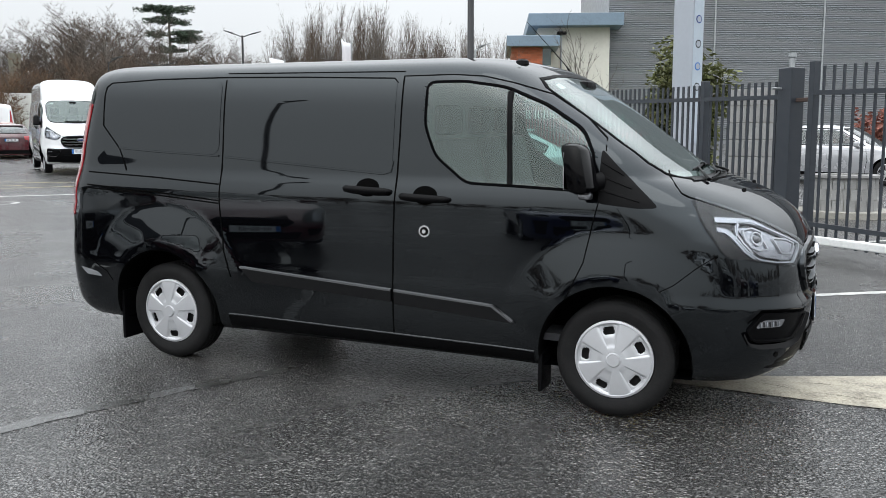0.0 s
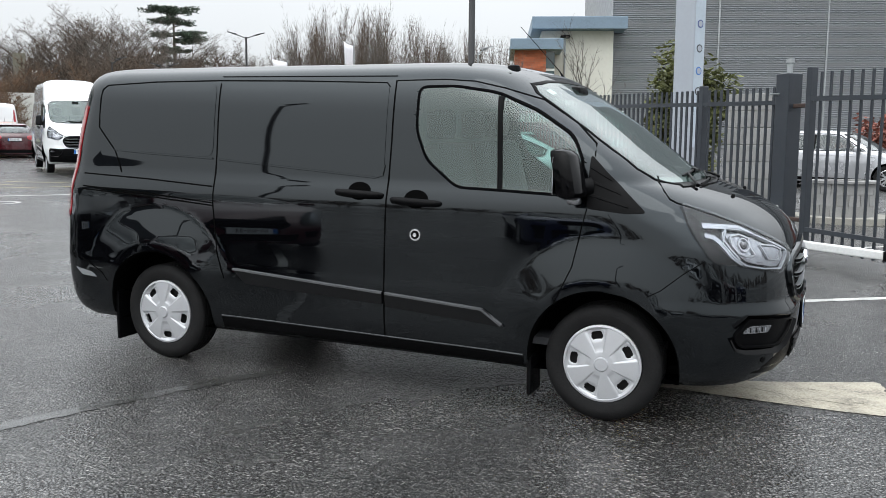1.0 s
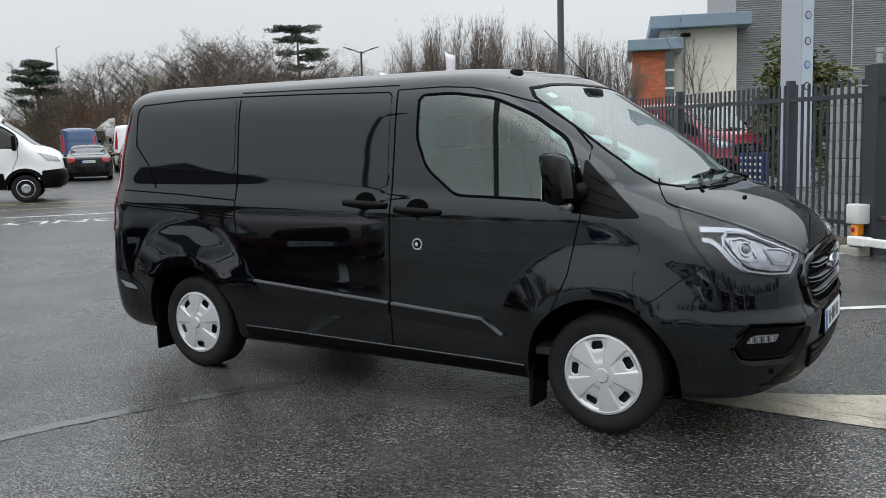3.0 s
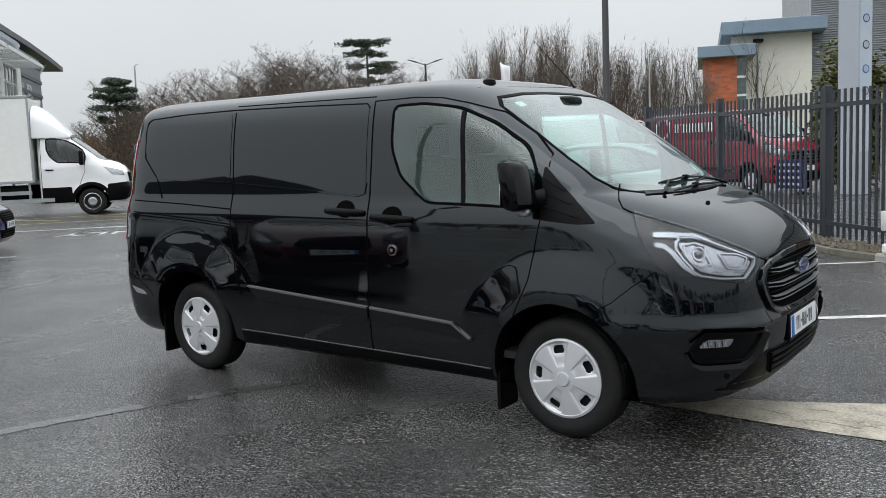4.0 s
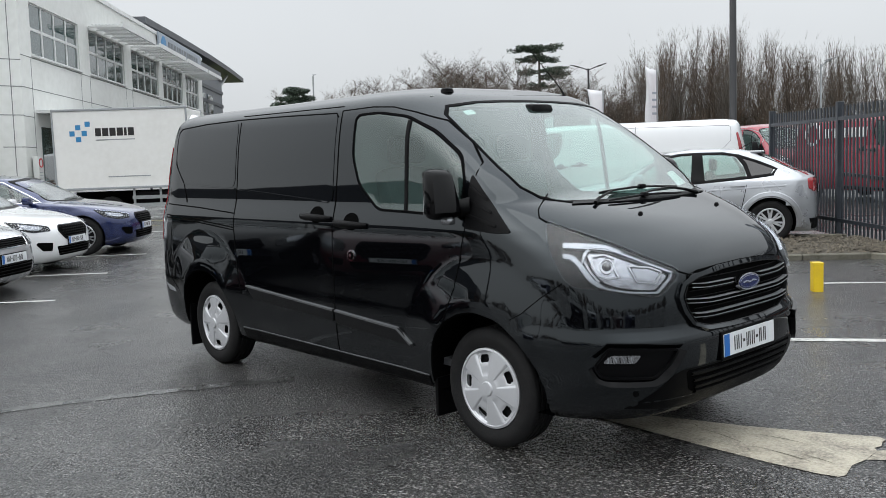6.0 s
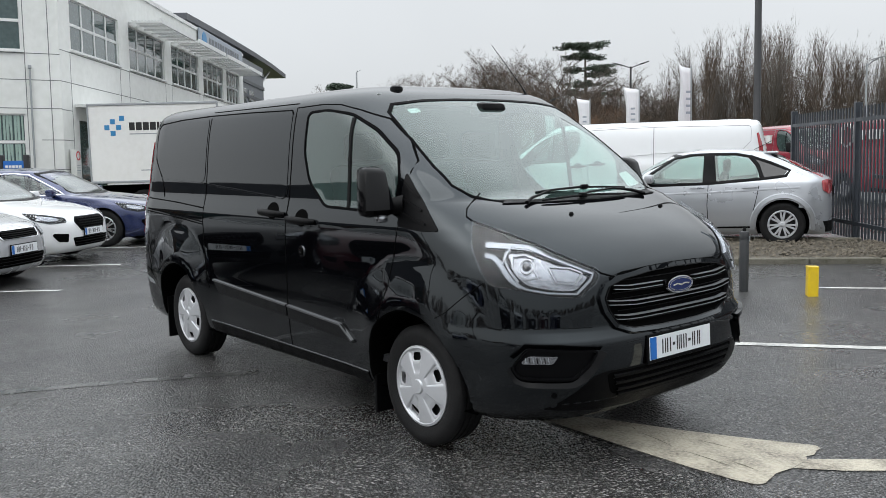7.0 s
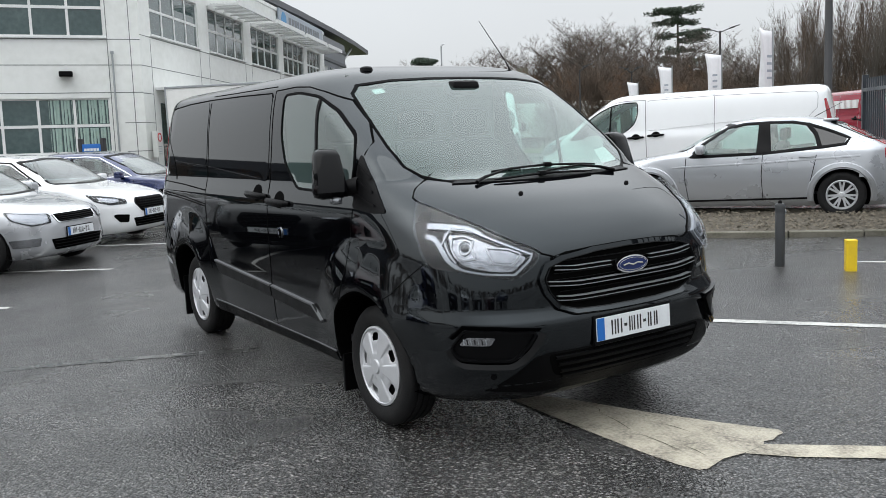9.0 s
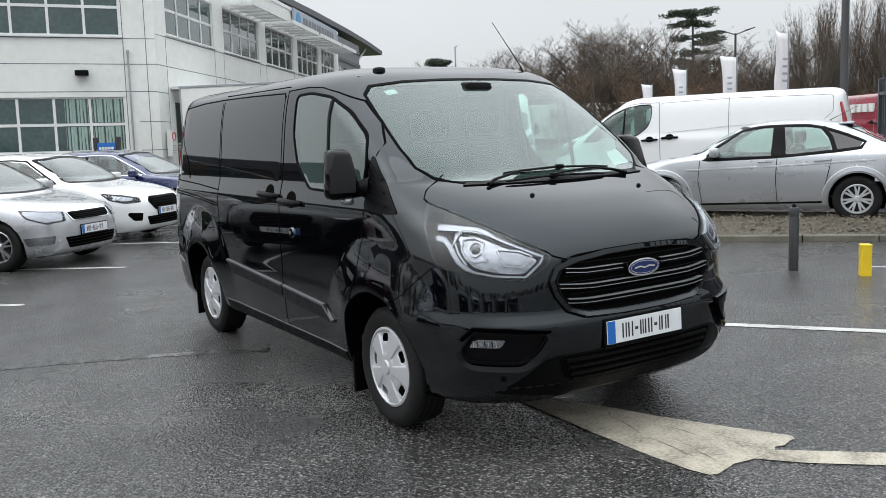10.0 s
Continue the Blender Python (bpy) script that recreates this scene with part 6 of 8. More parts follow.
        mod = [(0.142, 1.000), (0.236, 0.990), (0.292, 0.968), (0.262, 0.923), (0.180, 0.931), (0.160, 0.968)]
        patch("beam_module", sh, "lamp", [(0.215 + (a - 0.215) * 0.8, 0.963 + (b - 0.963) * 0.75) for a, b in mod], M_LAMPIN, lamp, off=0.010, thick=0.008, h=0.025, **g)
        ribbon("shroud", sh, "lamp", rounded(mod, 0.01), 0.009, M_SATIN, lamp, off=0.014, closed=True, h=0.02, **g)
        for k in range(9):
            ribbon("lamp_tooth", sh, "lamp", [(0.07 + k * 0.012, 0.918 - k * 0.002), (0.07 + k * 0.012, 0.910 - k * 0.002)], 0.004, M_LAMPDARK, lamp, off=0.014, h=0.02, **g)
        patch("lamp_lens", sh, "lamp", hl, M_LENS, van, off=0.026, thick=0.024, h=0.04, label="clear headlamp lens", **g)
        if fine:
            sens = [(Vector((0.80, -0.74, 0)).dot(DU) + 0.014 * math.cos(math.tau * k / 14), 0.42 + 0.014 * math.sin(math.tau * k / 14)) for k in range(14)]
            patch("parking_sensor", sh, "lamp", sens, M_TRIM, van, off=0.004, thick=0.008, h=0.02, **g)


def cab_parts(van, sh):
    part("bulkhead", boxed(-1.22, -0.80, 0.42, -1.19, 0.80, 1.84), M_CABLIGHT, van)
    part("cab_floor", boxed(-1.2, -0.84, 0.40, 0.3, 0.84, 0.44), M_SEAT, van)
    part("headlining", boxed(-1.2, -0.66, 1.865, -0.62, 0.66, 1.885, bev=0.006), M_CABLIGHT, van)
    bm = nb()
    prism(bm, [(-0.25, 0.85), (-0.2, 1.12), (-0.05, 1.24), (0.18, 1.255), (0.24, 1.2), (0.2, 0.8)], -0.78, 0.78, "Y")
    part("dashboard", bm, M_CABGREY, van)
    part("dash_cowl", boxed(-0.2, -0.55, 1.235, 0.0, -0.2, 1.285, bev=0.03), M_SEAT, van, smooth=True)
    seat_parts(van, -0.95, -0.42, 0.78, 0.52)
    seat_parts(van, -0.95, 0.12, 0.78, 0.44)
    seat_parts(van, -0.95, 0.56, 0.78, 0.44)
    bm = nb()
    for k in range(24):
        a0, a1 = math.tau * k / 24, math.tau * (k + 1) / 24
        tube(bm, [(0, 0.19 * math.cos(a), 0.19 * math.sin(a)) for a in (a0, a1)], 0.016, 6, caps=False)
    for a in (0, math.pi, -math.pi / 2):
        tube(bm, [(0, 0, 0), (0, 0.18 * math.cos(a), 0.18 * math.sin(a))], 0.02, 6)
    bmesh.ops.rotate(bm, verts=bm.verts, cent=(0, 0, 0), matrix=Matrix.Rotation(radians(28), 3, "Y"))
    bmesh.ops.translate(bm, verts=bm.verts, vec=(-0.30, -0.40, 1.19))
    part("steering_wheel", bm, M_SEAT, van)
    part("rear_view_pod", boxed(-0.50, -0.09, 1.745, -0.37, 0.11, 1.83, bev=0.03), M_TRIM, van, smooth=True)
    patch("dash_paper", sh, "front", rounded([(0.50, 1.325), (0.66, 1.335), (0.64, 1.41), (0.53, 1.40)], 0.01), M_PLATE, van, off=-0.012, thick=0.002)
    patch("screen_sticker", sh, "front", rounded([(-0.60, 1.765), (-0.53, 1.775), (-0.535, 1.80), (-0.60, 1.79)], 0.006), M_PLATE, van, off=-0.006, thick=0.002)
    # wipers at the foot of the screen
    cowl = [(-0.60, 1.276), (-0.56, 1.287), (0.0, 1.283), (0.56, 1.287), (0.60, 1.276), (0.0, 1.268)]
    patch("cowl", sh, "front", cowl, M_TRIM, van, off=0.006, thick=0.01, h=0.05)
    for arm, blade in (([(-0.49, 1.268, 0.012), (-0.43, 1.280, 0.02), (-0.23, 1.305, 0.026), (0.045, 1.313, 0.026)], [(-0.323, 1.310), (0.023, 1.314), (0.387, 1.305)]),
                       ([(0.43, 1.270, 0.012), (0.36, 1.284, 0.02), (0.24, 1.295, 0.026), (-0.02, 1.284, 0.026), (-0.08, 1.278, 0.022)], [(-0.386, 1.272), (-0.079, 1.277), (0.261, 1.275)])):
        w = new("wiper")
        w.parent = van
        pts = []
        for u, z, o in arm:
            loc, n = sh.cast(Vector((4, u, z)), Vector((-1, 0, 0)))
            pts.append(loc + n * o)
        part("wiper_arm", tube(nb(), pts, [0.011, 0.008] + [0.006] * (len(pts) - 2), 8), M_TRIM, w, smooth=True)
        part("wiper_clip", boxed(pts[-1].x - 0.014, pts[-1].y - 0.022, pts[-1].z - 0.014, pts[-1].x + 0.014, pts[-1].y + 0.022, pts[-1].z + 0.012, bev=0.006), M_TRIM, w, smooth=True)
        pts = []
        for k in range(13):
            t = k / 6
            a, b = (blade[0], blade[1]) if t <= 1 else (blade[1], blade[2])
            t = t if t <= 1 else t - 1
            loc, n = sh.cast(Vector((4, a[0] + (b[0] - a[0]) * t, a[1] + (b[1] - a[1]) * t)), Vector((-1, 0, 0)))
            pts.append(loc + n * (0.014 + 0.008 * math.sin(math.pi * k / 12)))
        part("wiper_blade", tube(nb(), pts, [0.004] + [0.0065] * 11 + [0.004], 6), M_TRIM, w)


panel_van(stand(0, -0.05, 0.0, -0.03), M_BLACK, "glossy black panel van with silver hubcaps and grey side strips")


# ---- parked vehicles ----
def car_rows(fo, wb, ro, W, H, cowl, roof_f, rear):
    """Skin rows of a saloon or hatchback. rear: (z, distance ahead of the tail) rows above the waist."""
    xr = -(wb + ro)
    k = (H - 1.0) / 0.46
    tail = curve_of([(0.0, 0.0), (0.88, 0.02)] + rear)

    def z1(z):
        return 1.0 + (z - 1.0) * k
    rows = []
    for z, xf, w, x0, pf in (
        (0.17, fo - 0.12, W - 0.10, fo - 0.85, 3.2), (0.22, fo - 0.05, W - 0.06, fo - 0.85, 3.2), (0.32, fo - 0.01, W - 0.03, fo - 0.85, 3.2),
        (0.45, fo, W - 0.012, fo - 0.85, 3.0), (0.58, fo - 0.01, W, fo - 0.85, 2.9), (0.68, fo - 0.05, W, fo - 0.87, 2.8),
        (0.75, fo - 0.14, W - 0.005, fo - 0.9, 2.7), (0.81, fo - 0.32, W - 0.012, fo - 0.98, 2.7), (0.87, fo - 0.60, W - 0.022, fo - 1.1, 2.8),
        (0.92, fo - 0.90, W - 0.035, cowl - 0.35, 3.0), (0.955, cowl + 0.06, W - 0.055, cowl - 0.5, 3.2), (1.0, cowl - 0.07, W - 0.085, cowl - 0.65, 3.6)):
        rows.append((z, xf, xr + tail(z), w, x0, pf, 0.5, 3.0))
    for z, t, w in ((1.1, 0.22, 0.14), (1.2, 0.46, 0.19), (1.3, 0.72, 0.24), (1.36, 0.90, 0.28), (1.40, 1.06, 0.32)):
        zz = z1(z)
        rows.append((zz, cowl - 0.07 + (roof_f - cowl + 0.07) * t, xr + tail(zz), W - w, roof_f - 0.55 + (cowl - roof_f) * (1 - t), 3.8, 0.45, 3.0))
    for z, t, w, rr in ((1.425, 0.25, 0.38, 0.12), (1.442, 0.45, 0.50, 0.25), (1.453, 0.65, 0.63, 0.4), (1.459, 0.85, W - 0.03, 0.55)):
        zz = z1(z)
        rows.append((zz, roof_f - 0.06 - t * 0.6, xr + tail(z1(1.40)) + rr, W - w, roof_f - 1.0 - t * 0.3, 3.8, 0.45, 3.0))
    return rows


def car(m, paint, label, kind="hatch", fo=0.88, wb=2.64, ro=0.80, W=0.90, H=1.48, cowl=-0.28, roof_f=-1.02, rim="multi", wheel=0.315, lamp="sweep", chrome=False, glass_mat=None, group="", rim_mat=M_ALLOY):
    """A parked car; its front axle stands at the origin and it faces +x."""
    ob = thing("parked_car", m, label, "car", group)
    if kind == "five":
        rear = [(0.95, 0.03), (1.0, 0.10), (1.05, 0.22), (1.15, 0.42), (1.24, 0.58), (1.30, 0.72), (1.36, 0.90), (1.41, 1.2), (1.6, 1.6)]
    elif kind == "saloon":
        rear = [(0.95, 0.05), (1.0, 0.22), (1.03, 0.52), (1.1, 0.66), (1.2, 0.84), (1.3, 1.03), (1.40, 1.28), (1.6, 1.6)]
    else:
        rear = [(0.95, 0.05), (1.0, 0.08), (1.1, 0.18), (1.2, 0.32), (1.3, 0.50), (1.36, 0.68), (1.41, 0.95), (1.45, 1.25), (1.6, 1.6)]
    arches = ((0.0, wheel + 0.005, wheel + 0.045, wheel + 0.15, 0.012), (-wb, wheel + 0.005, wheel + 0.045, wheel + 0.15, 0.012))
    sh = Shell(car_rows(fo, wb, ro, W, H, cowl, roof_f, rear), arches, 0.045)
    k = (H - 1.0) / 0.46
    top, belt = 1.0 + 0.335 * k, 0.975
    xr = -(wb + ro)
    tail = curve_of([(0.0, 0.0), (0.88, 0.02)] + rear)
    wf0, wf1 = cowl - 0.30, roof_f - 0.08
    gl = glass_mat or M_GLASSD
    if kind == "saloon":
        we = (xr + tail(1.12) + 0.10, xr + tail(top) + 0.06)
    else:
        we = (xr + tail(1.1) + 0.20, xr + tail(top) + 0.10)
    mid = (wf0 + we[0]) / 2 + 0.05
    q = we[0] + (0.42 if kind == "hatch" else 0.30)
    if kind == "five":
        mid, q = -1.615, -2.35
    g1 = rounded([(wf0, belt), (wf0 - 0.22, 1.09), (wf1 - 0.1, top - 0.03), (wf1 - 0.35, top), (mid + 0.035, top), (mid + 0.035, belt + 0.01)], 0.03)
    g2 = rounded([(mid - 0.035, belt + 0.01), (mid - 0.035, top), (we[1] + 0.32, top - 0.015), (q, top - 0.14), (q - 0.06, belt + 0.06), (q + 0.1, belt + 0.02)], 0.03)
    g3 = rounded([(q - 0.03, top - 0.12), (q - 0.09, belt + 0.08), (we[0] - 0.02, belt + 0.13), (we[0] + 0.12, belt + 0.2)], 0.02)
    outer = [(wf0 + 0.05, belt - 0.012), (wf0 - 0.2, 1.105), (wf1 - 0.08, top), (wf1 - 0.35, top + 0.024), (we[1] + 0.35, top + 0.02), (we[0] + 0.1, belt + 0.22), (we[0] - 0.04, belt + 0.12), (q, belt - 0.002), (mid, belt - 0.01)]
    if kind == "five":
        g1 = rounded([(-0.66, 0.915), (-0.80, 1.06), (-1.14, 1.275), (-1.36, 1.318), (-1.56, 1.325), (-1.54, 0.93)], 0.025)
        g2 = rounded([(-1.68, 1.325), (-2.0, 1.318), (-2.17, 1.275), (-2.30, 1.10), (-2.315, 1.0), (-1.71, 0.945)], 0.025)
        g3 = rounded([(-2.24, 1.265), (-2.45, 1.19), (-2.70, 1.085), (-2.66, 1.03), (-2.38, 1.0)], 0.02)
        outer = [(-0.60, 0.895), (-0.78, 1.075), (-1.12, 1.295), (-1.36, 1.34), (-1.68, 1.345), (-2.0, 1.34), (-2.22, 1.295), (-2.46, 1.21), (-2.735, 1.09), (-2.68, 1.015), (-2.38, 0.98), (-1.6, 0.92)]
    ws = [(-W + 0.20, 0.985), (0, 0.965), (W - 0.20, 0.985), (W - 0.31, top + 0.015), (0, top + 0.055), (-W + 0.31, top + 0.015)]
    rs = [(-W + 0.26, 1.06), (W - 0.26, 1.06), (W - 0.34, top - 0.01), (-W + 0.34, top - 0.01)]
    ws, rs = rounded(ws, 0.05), rounded(rs, 0.05)
    sh.skin("body", paint, ob, holes=[("side", g1), ("side", g2), ("front", ws), ("rear", rs)])
    for s in (-1, 1):
        for a in arches:
            arch_liner(ob, sh, a, s, 0.25)
        for cx in (0.0, -wb):
            wheel_parts(ob, cx, s * (W - 0.125), wheel + 0.003, wheel, 0.2, s, rim, rim_mat=rim_mat)
    patch("windscreen", sh, "front", ws, gl, ob, off=0.002, thick=0.0, h=0.12)
    ribbon("screen_seal", sh, "front", ws, 0.035, M_TRIM, ob, off=0.004, closed=True, h=0.1)
    patch("rear_screen", sh, "rear", rs, gl, ob, off=0.002, thick=0.0, h=0.12)
    ribbon("screen_seal", sh, "rear", rs, 0.035, M_TRIM, ob, off=0.004, closed=True, h=0.1)
    for fl in (False, True):
        g = dict(flip=fl)
        patch("front_window", sh, "side", g1, gl, ob, off=0.002, thick=0.0, h=0.12, **g)
        patch("rear_window", sh, "side", g2, gl, ob, off=0.002, thick=0.0, h=0.12, **g)
        patch("quarter_window", sh, "side", g3, M_DARKCAR, ob, off=0.003, thick=0.004, h=0.12, **g)
        ribbon("window_trim", sh, "side", outer, (0.014 if chrome else 0.026) if kind != "five" else 0.05, M_CHROME if chrome else M_TRIM, ob, off=0.005, closed=True, h=0.08, **g)
        if kind != "five":
            ribbon("door_pillar", sh, "side", [(mid, top + 0.005), (mid, belt - 0.03)], 0.075, M_TRIM, ob, off=0.005, **g)
        else:
            patch("door_pillar", sh, "side", [(-1.545, 1.335), (-1.695, 1.335), (-1.725, 0.94), (-1.525, 0.92)], M_TRIM, ob, off=0.007, thick=0.008, h=0.06, **g)
            for cx in (0.0, -wb):
                ribbon("wheel_arch_flare", sh, "side", [(cx + (wheel + 0.095) * math.cos(a), wheel + 0.005 + (wheel + 0.095) * math.sin(a)) for a in (math.pi * (k_ - 1) / 16 for k_ in range(19))], 0.085, paint, ob, off=0.014, h=0.03, **g)
            ribbon("quarter_pillar", sh, "side", [(-2.19, 1.31), (-2.30, 1.17), (-2.36, 0.985)], 0.07, M_TRIM, ob, off=0.006, **g)
            patch("mirror_sail", sh, "side", [(-0.62, 0.905), (-0.76, 1.055), (-0.80, 1.04), (-0.80, 0.915)], M_TRIM, ob, off=0.006, thick=0.01, **g)
            patch("tail_strip", sh, "side", [(-2.74, 1.22), (-2.70, 1.26), (-3.05, 1.10), (-3.18, 1.02), (-3.18, 0.98)], M_RED, ob, off=0.008, thick=0.012, **g)
        for line in ([(wf0 + 0.10, belt), (wf0 + 0.13, 0.6), (wf0 + 0.08, 0.28)], [(mid, belt), (mid + 0.02, 0.6), (mid, 0.28)], [(q + 0.02, belt), (q + 0.06, 0.75), (-wb + wheel + 0.09, 0.5)]):
            ribbon("door_gap", sh, "side", line, 0.01, M_SEAM, ob, off=0.003, flat=True, h=0.08, **g)
        ribbon("body_crease", sh, "side", [(wf0 + 0.3, 0.75 if kind == "five" else 0.83), (mid, 0.79 if kind == "five" else 0.86), (xr + 0.5, 0.85 if kind == "five" else 0.90)], 0.03, paint, ob, off=0.006, h=0.1, **g)
        ribbon("sill", sh, "side", [(-wheel - 0.08, 0.25), (-wb + wheel + 0.08, 0.25 if kind != "five" else 0.28)], 0.09 if kind != "five" else 0.03, M_TRIM, ob, off=0.006, h=0.1, **g)
        for hx in (mid + 0.16, q + 0.16):
            ribbon("door_handle", sh, "side", [(hx - 0.1, 0.862), (hx + 0.1, 0.858)], 0.03, M_CHROME if chrome else paint, ob, off=0.03, h=0.04, **g)
        L = {"sweep": [(fo - 0.62, -W + 0.03, 0.80), (fo - 0.30, -W + 0.16, 0.755), (fo - 0.12, -W + 0.34, 0.70), (fo - 0.10, -W + 0.36, 0.63), (fo - 0.26, -W + 0.16, 0.62), (fo - 0.46, -W + 0.05, 0.68)],
             "block": [(fo - 0.45, -W + 0.04, 0.77), (fo - 0.20, -W + 0.20, 0.735), (fo - 0.08, -W + 0.42, 0.715), (fo - 0.05, -W + 0.42, 0.60), (fo - 0.16, -W + 0.19, 0.58), (fo - 0.36, -W + 0.06, 0.66)]}[lamp]
        poly = rounded(lamp_uv(L), 0.03)
        la = patch("headlamp", sh, "lamp", poly, M_LAMPDARK, ob, off=0.006, thick=0.01, h=0.08, **g)
        cu, cv = sum(p[0] for p in poly) / len(poly), sum(p[1] for p in poly) / len(poly)
        sc = 0.85 if lamp == "block" else 0.52
        patch("lamp_reflector", sh, "lamp", [(cu + (u - cu) * sc, cv + (v - cv) * sc * 0.95) for u, v in poly], M_LAMPIN, la, off=0.01, thick=0.006, h=0.06, **g)
        patch("lamp_lens", sh, "lamp", poly, M_LENS, la, off=0.02, thick=0.012, h=0.08, **g)
        fp = rounded([(u, v) for u, v in lamp_uv([(fo - 0.42, -W + 0.06, 0.42), (fo - 0.12, -W + 0.30, 0.43), (fo - 0.14, -W + 0.28, 0.33), (fo - 0.38, -W + 0.08, 0.32)])], 0.02)
        if lamp == "block":
            patch("fog_lamp", sh, "lamp", fp, M_LAMPIN, ob, off=0.006, thick=0.01, h=0.08, **g)
        T = [(xr + 0.17, -W + 0.08, 0.94), (xr + 0.09, -W + 0.17, 0.95), (xr + 0.03, -W + 0.38, 0.93), (xr + 0.03, -W + 0.38, 0.80), (xr + 0.08, -W + 0.18, 0.74), (xr + 0.17, -W + 0.08, 0.80)]
        tp = rounded([(Vector((x, y, 0)).dot(RU), z) for x, y, z in T], 0.03)
        patch("tail_lamp", sh, "tail", tp, M_RED, ob, off=0.012, thick=0.02, h=0.08, **g)
    for s in (-1, 1):
        mr = new("door_mirror")
        mr.parent = ob
        mr.matrix_basis = pose(wf0 - 0.12, s * (W + 0.07), 1.0)
        part("mirror_housing", boxed(-0.06, -0.10, -0.06, 0.07, 0.10, 0.07, bev=0.03), paint, mr, smooth=True)
        part("mirror_arm", boxed(-0.02, -0.15 if s > 0 else 0.05, -0.06, 0.03, -0.05 if s > 0 else 0.15, -0.03, bev=0.01), M_TRIM, mr)
    gp = rounded([(-0.36, 0.70), (0.36, 0.70), (0.42, 0.63), (0.30, 0.50), (-0.30, 0.50), (-0.42, 0.63)], 0.03) if lamp == "sweep" else rounded([(-0.40, 0.71), (0.40, 0.71), (0.36, 0.60), (-0.36, 0.60)], 0.03)
    gr = patch("grille", sh, "front", gp, M_SEAM, ob, off=0.006, thick=0.012, h=0.08)
    ribbon("grille_surround", sh, "front", gp, 0.02, M_CHROME if lamp == "block" else M_TRIM, gr, off=0.012, closed=True)
    if lamp == "sweep":
        # honeycomb: short slanted bars in staggered rows
        for j in range(5):
            z, reach = 0.685 - j * 0.035, 0.36 - 0.03 * max(0, j - 2)
            for i in range(-5, 6):
                u = (i + 0.5 * (j % 2)) * 0.068
                if abs(u) < reach:
                    ribbon("grille_bar", sh, "front", [(u - 0.03, z), (u, z - 0.016), (u + 0.03, z)], 0.009, M_TRIMG, gr, off=0.014)
        for e in (-1, 1):
            wing = rounded([(e * 0.56, 0.46), (e * 0.74, 0.48), (e * 0.76, 0.45), (e * 0.70, 0.35), (e * 0.58, 0.34)], 0.015)
            patch("bumper_wing", sh, "front", wing if e > 0 else wing[::-1], M_SEAM, ob, off=0.005, thick=0.008, h=0.06)
    else:
        for j in range(4):
            z = 0.69 - j * 0.022
            ribbon("grille_bar", sh, "front", [(-0.34, z), (0, z - 0.004), (0.34, z)], 0.01, M_TRIM, gr, off=0.014)
    lg = rounded([(-0.50, 0.40), (0.50, 0.40), (0.44, 0.26), (-0.44, 0.26)], 0.03)
    lo = patch("lower_intake", sh, "front", lg, M_SEAM, ob, off=0.004, thick=0.01, h=0.08)
    for z in (0.37, 0.33, 0.29):
        ribbon("intake_slat", sh, "front", [(-0.45, z), (0.45, z)], 0.012, M_TRIM, lo, off=0.012, h=0.1)
    plate_parts(ob, pose(fo + 0.012, 0, 0.47))
    plate_parts(ob, pose(xr - 0.012, 0, 0.78, 0, 0, 180))
    patch("rear_valance", sh, "rear", [(-W + 0.12, 0.36), (W - 0.12, 0.36), (W - 0.2, 0.2), (-W + 0.2, 0.2)], M_TRIM, ob, off=0.006, thick=0.01, h=0.1)
    part("underbody", boxed(xr + 0.35, -W + 0.22, 0.16, fo - 0.3, W - 0.22, 0.2), M_SEAM, ob)
    part("cabin_floor", boxed(xr + 0.5, -W + 0.2, 0.32, fo - 1.0, W - 0.2, 0.36), M_SEAT, ob)
    part("dashboard", boxed(cowl - 0.75, -W + 0.22, 0.6, cowl - 0.25, W - 0.22, 0.95, bev=0.05), M_SEAT, ob, smooth=True)
    for s in (-0.36, 0.36):
        seat_parts(ob, mid - 0.05, s, 0.36, 0.48)
    part("rear_bench", boxed(q - 0.35, -W + 0.25, 0.4, q - 0.15, W - 0.25, 1.0, bev=0.05), M_SEAT, ob, smooth=True)
    part("roof_aerial", tube(nb(), [(xr + tail(top) + 0.35, 0, H - 0.03), (xr + tail(top) - 0.02, 0, H + 0.16)], [0.006, 0.003], 6), M_TRIM, ob)
    if kind != "saloon":
        part("spoiler", boxed(xr + tail(top) + 0.02, -W + 0.36, top + 0.02, xr + tail(top) + 0.22, W - 0.36, top + 0.055, bev=0.015), paint, ob, smooth=True)
    return ob


def tall(van, k):
    """Raises the body of a van to a high roof, leaving its wheels."""
    for o in van.children:
        if not o.name.startswith(("wheel", "axle")):
            o.matrix_basis = Matrix.Diagonal((1, 1, k, 1)) @ o.matrix_basis


def plain_van(m, paint, label, length=0.0, k=1.0):
    v = panel_van(m, paint, label, fine=False, length=length)
    if k != 1.0:
        tall(v, k)
    return v


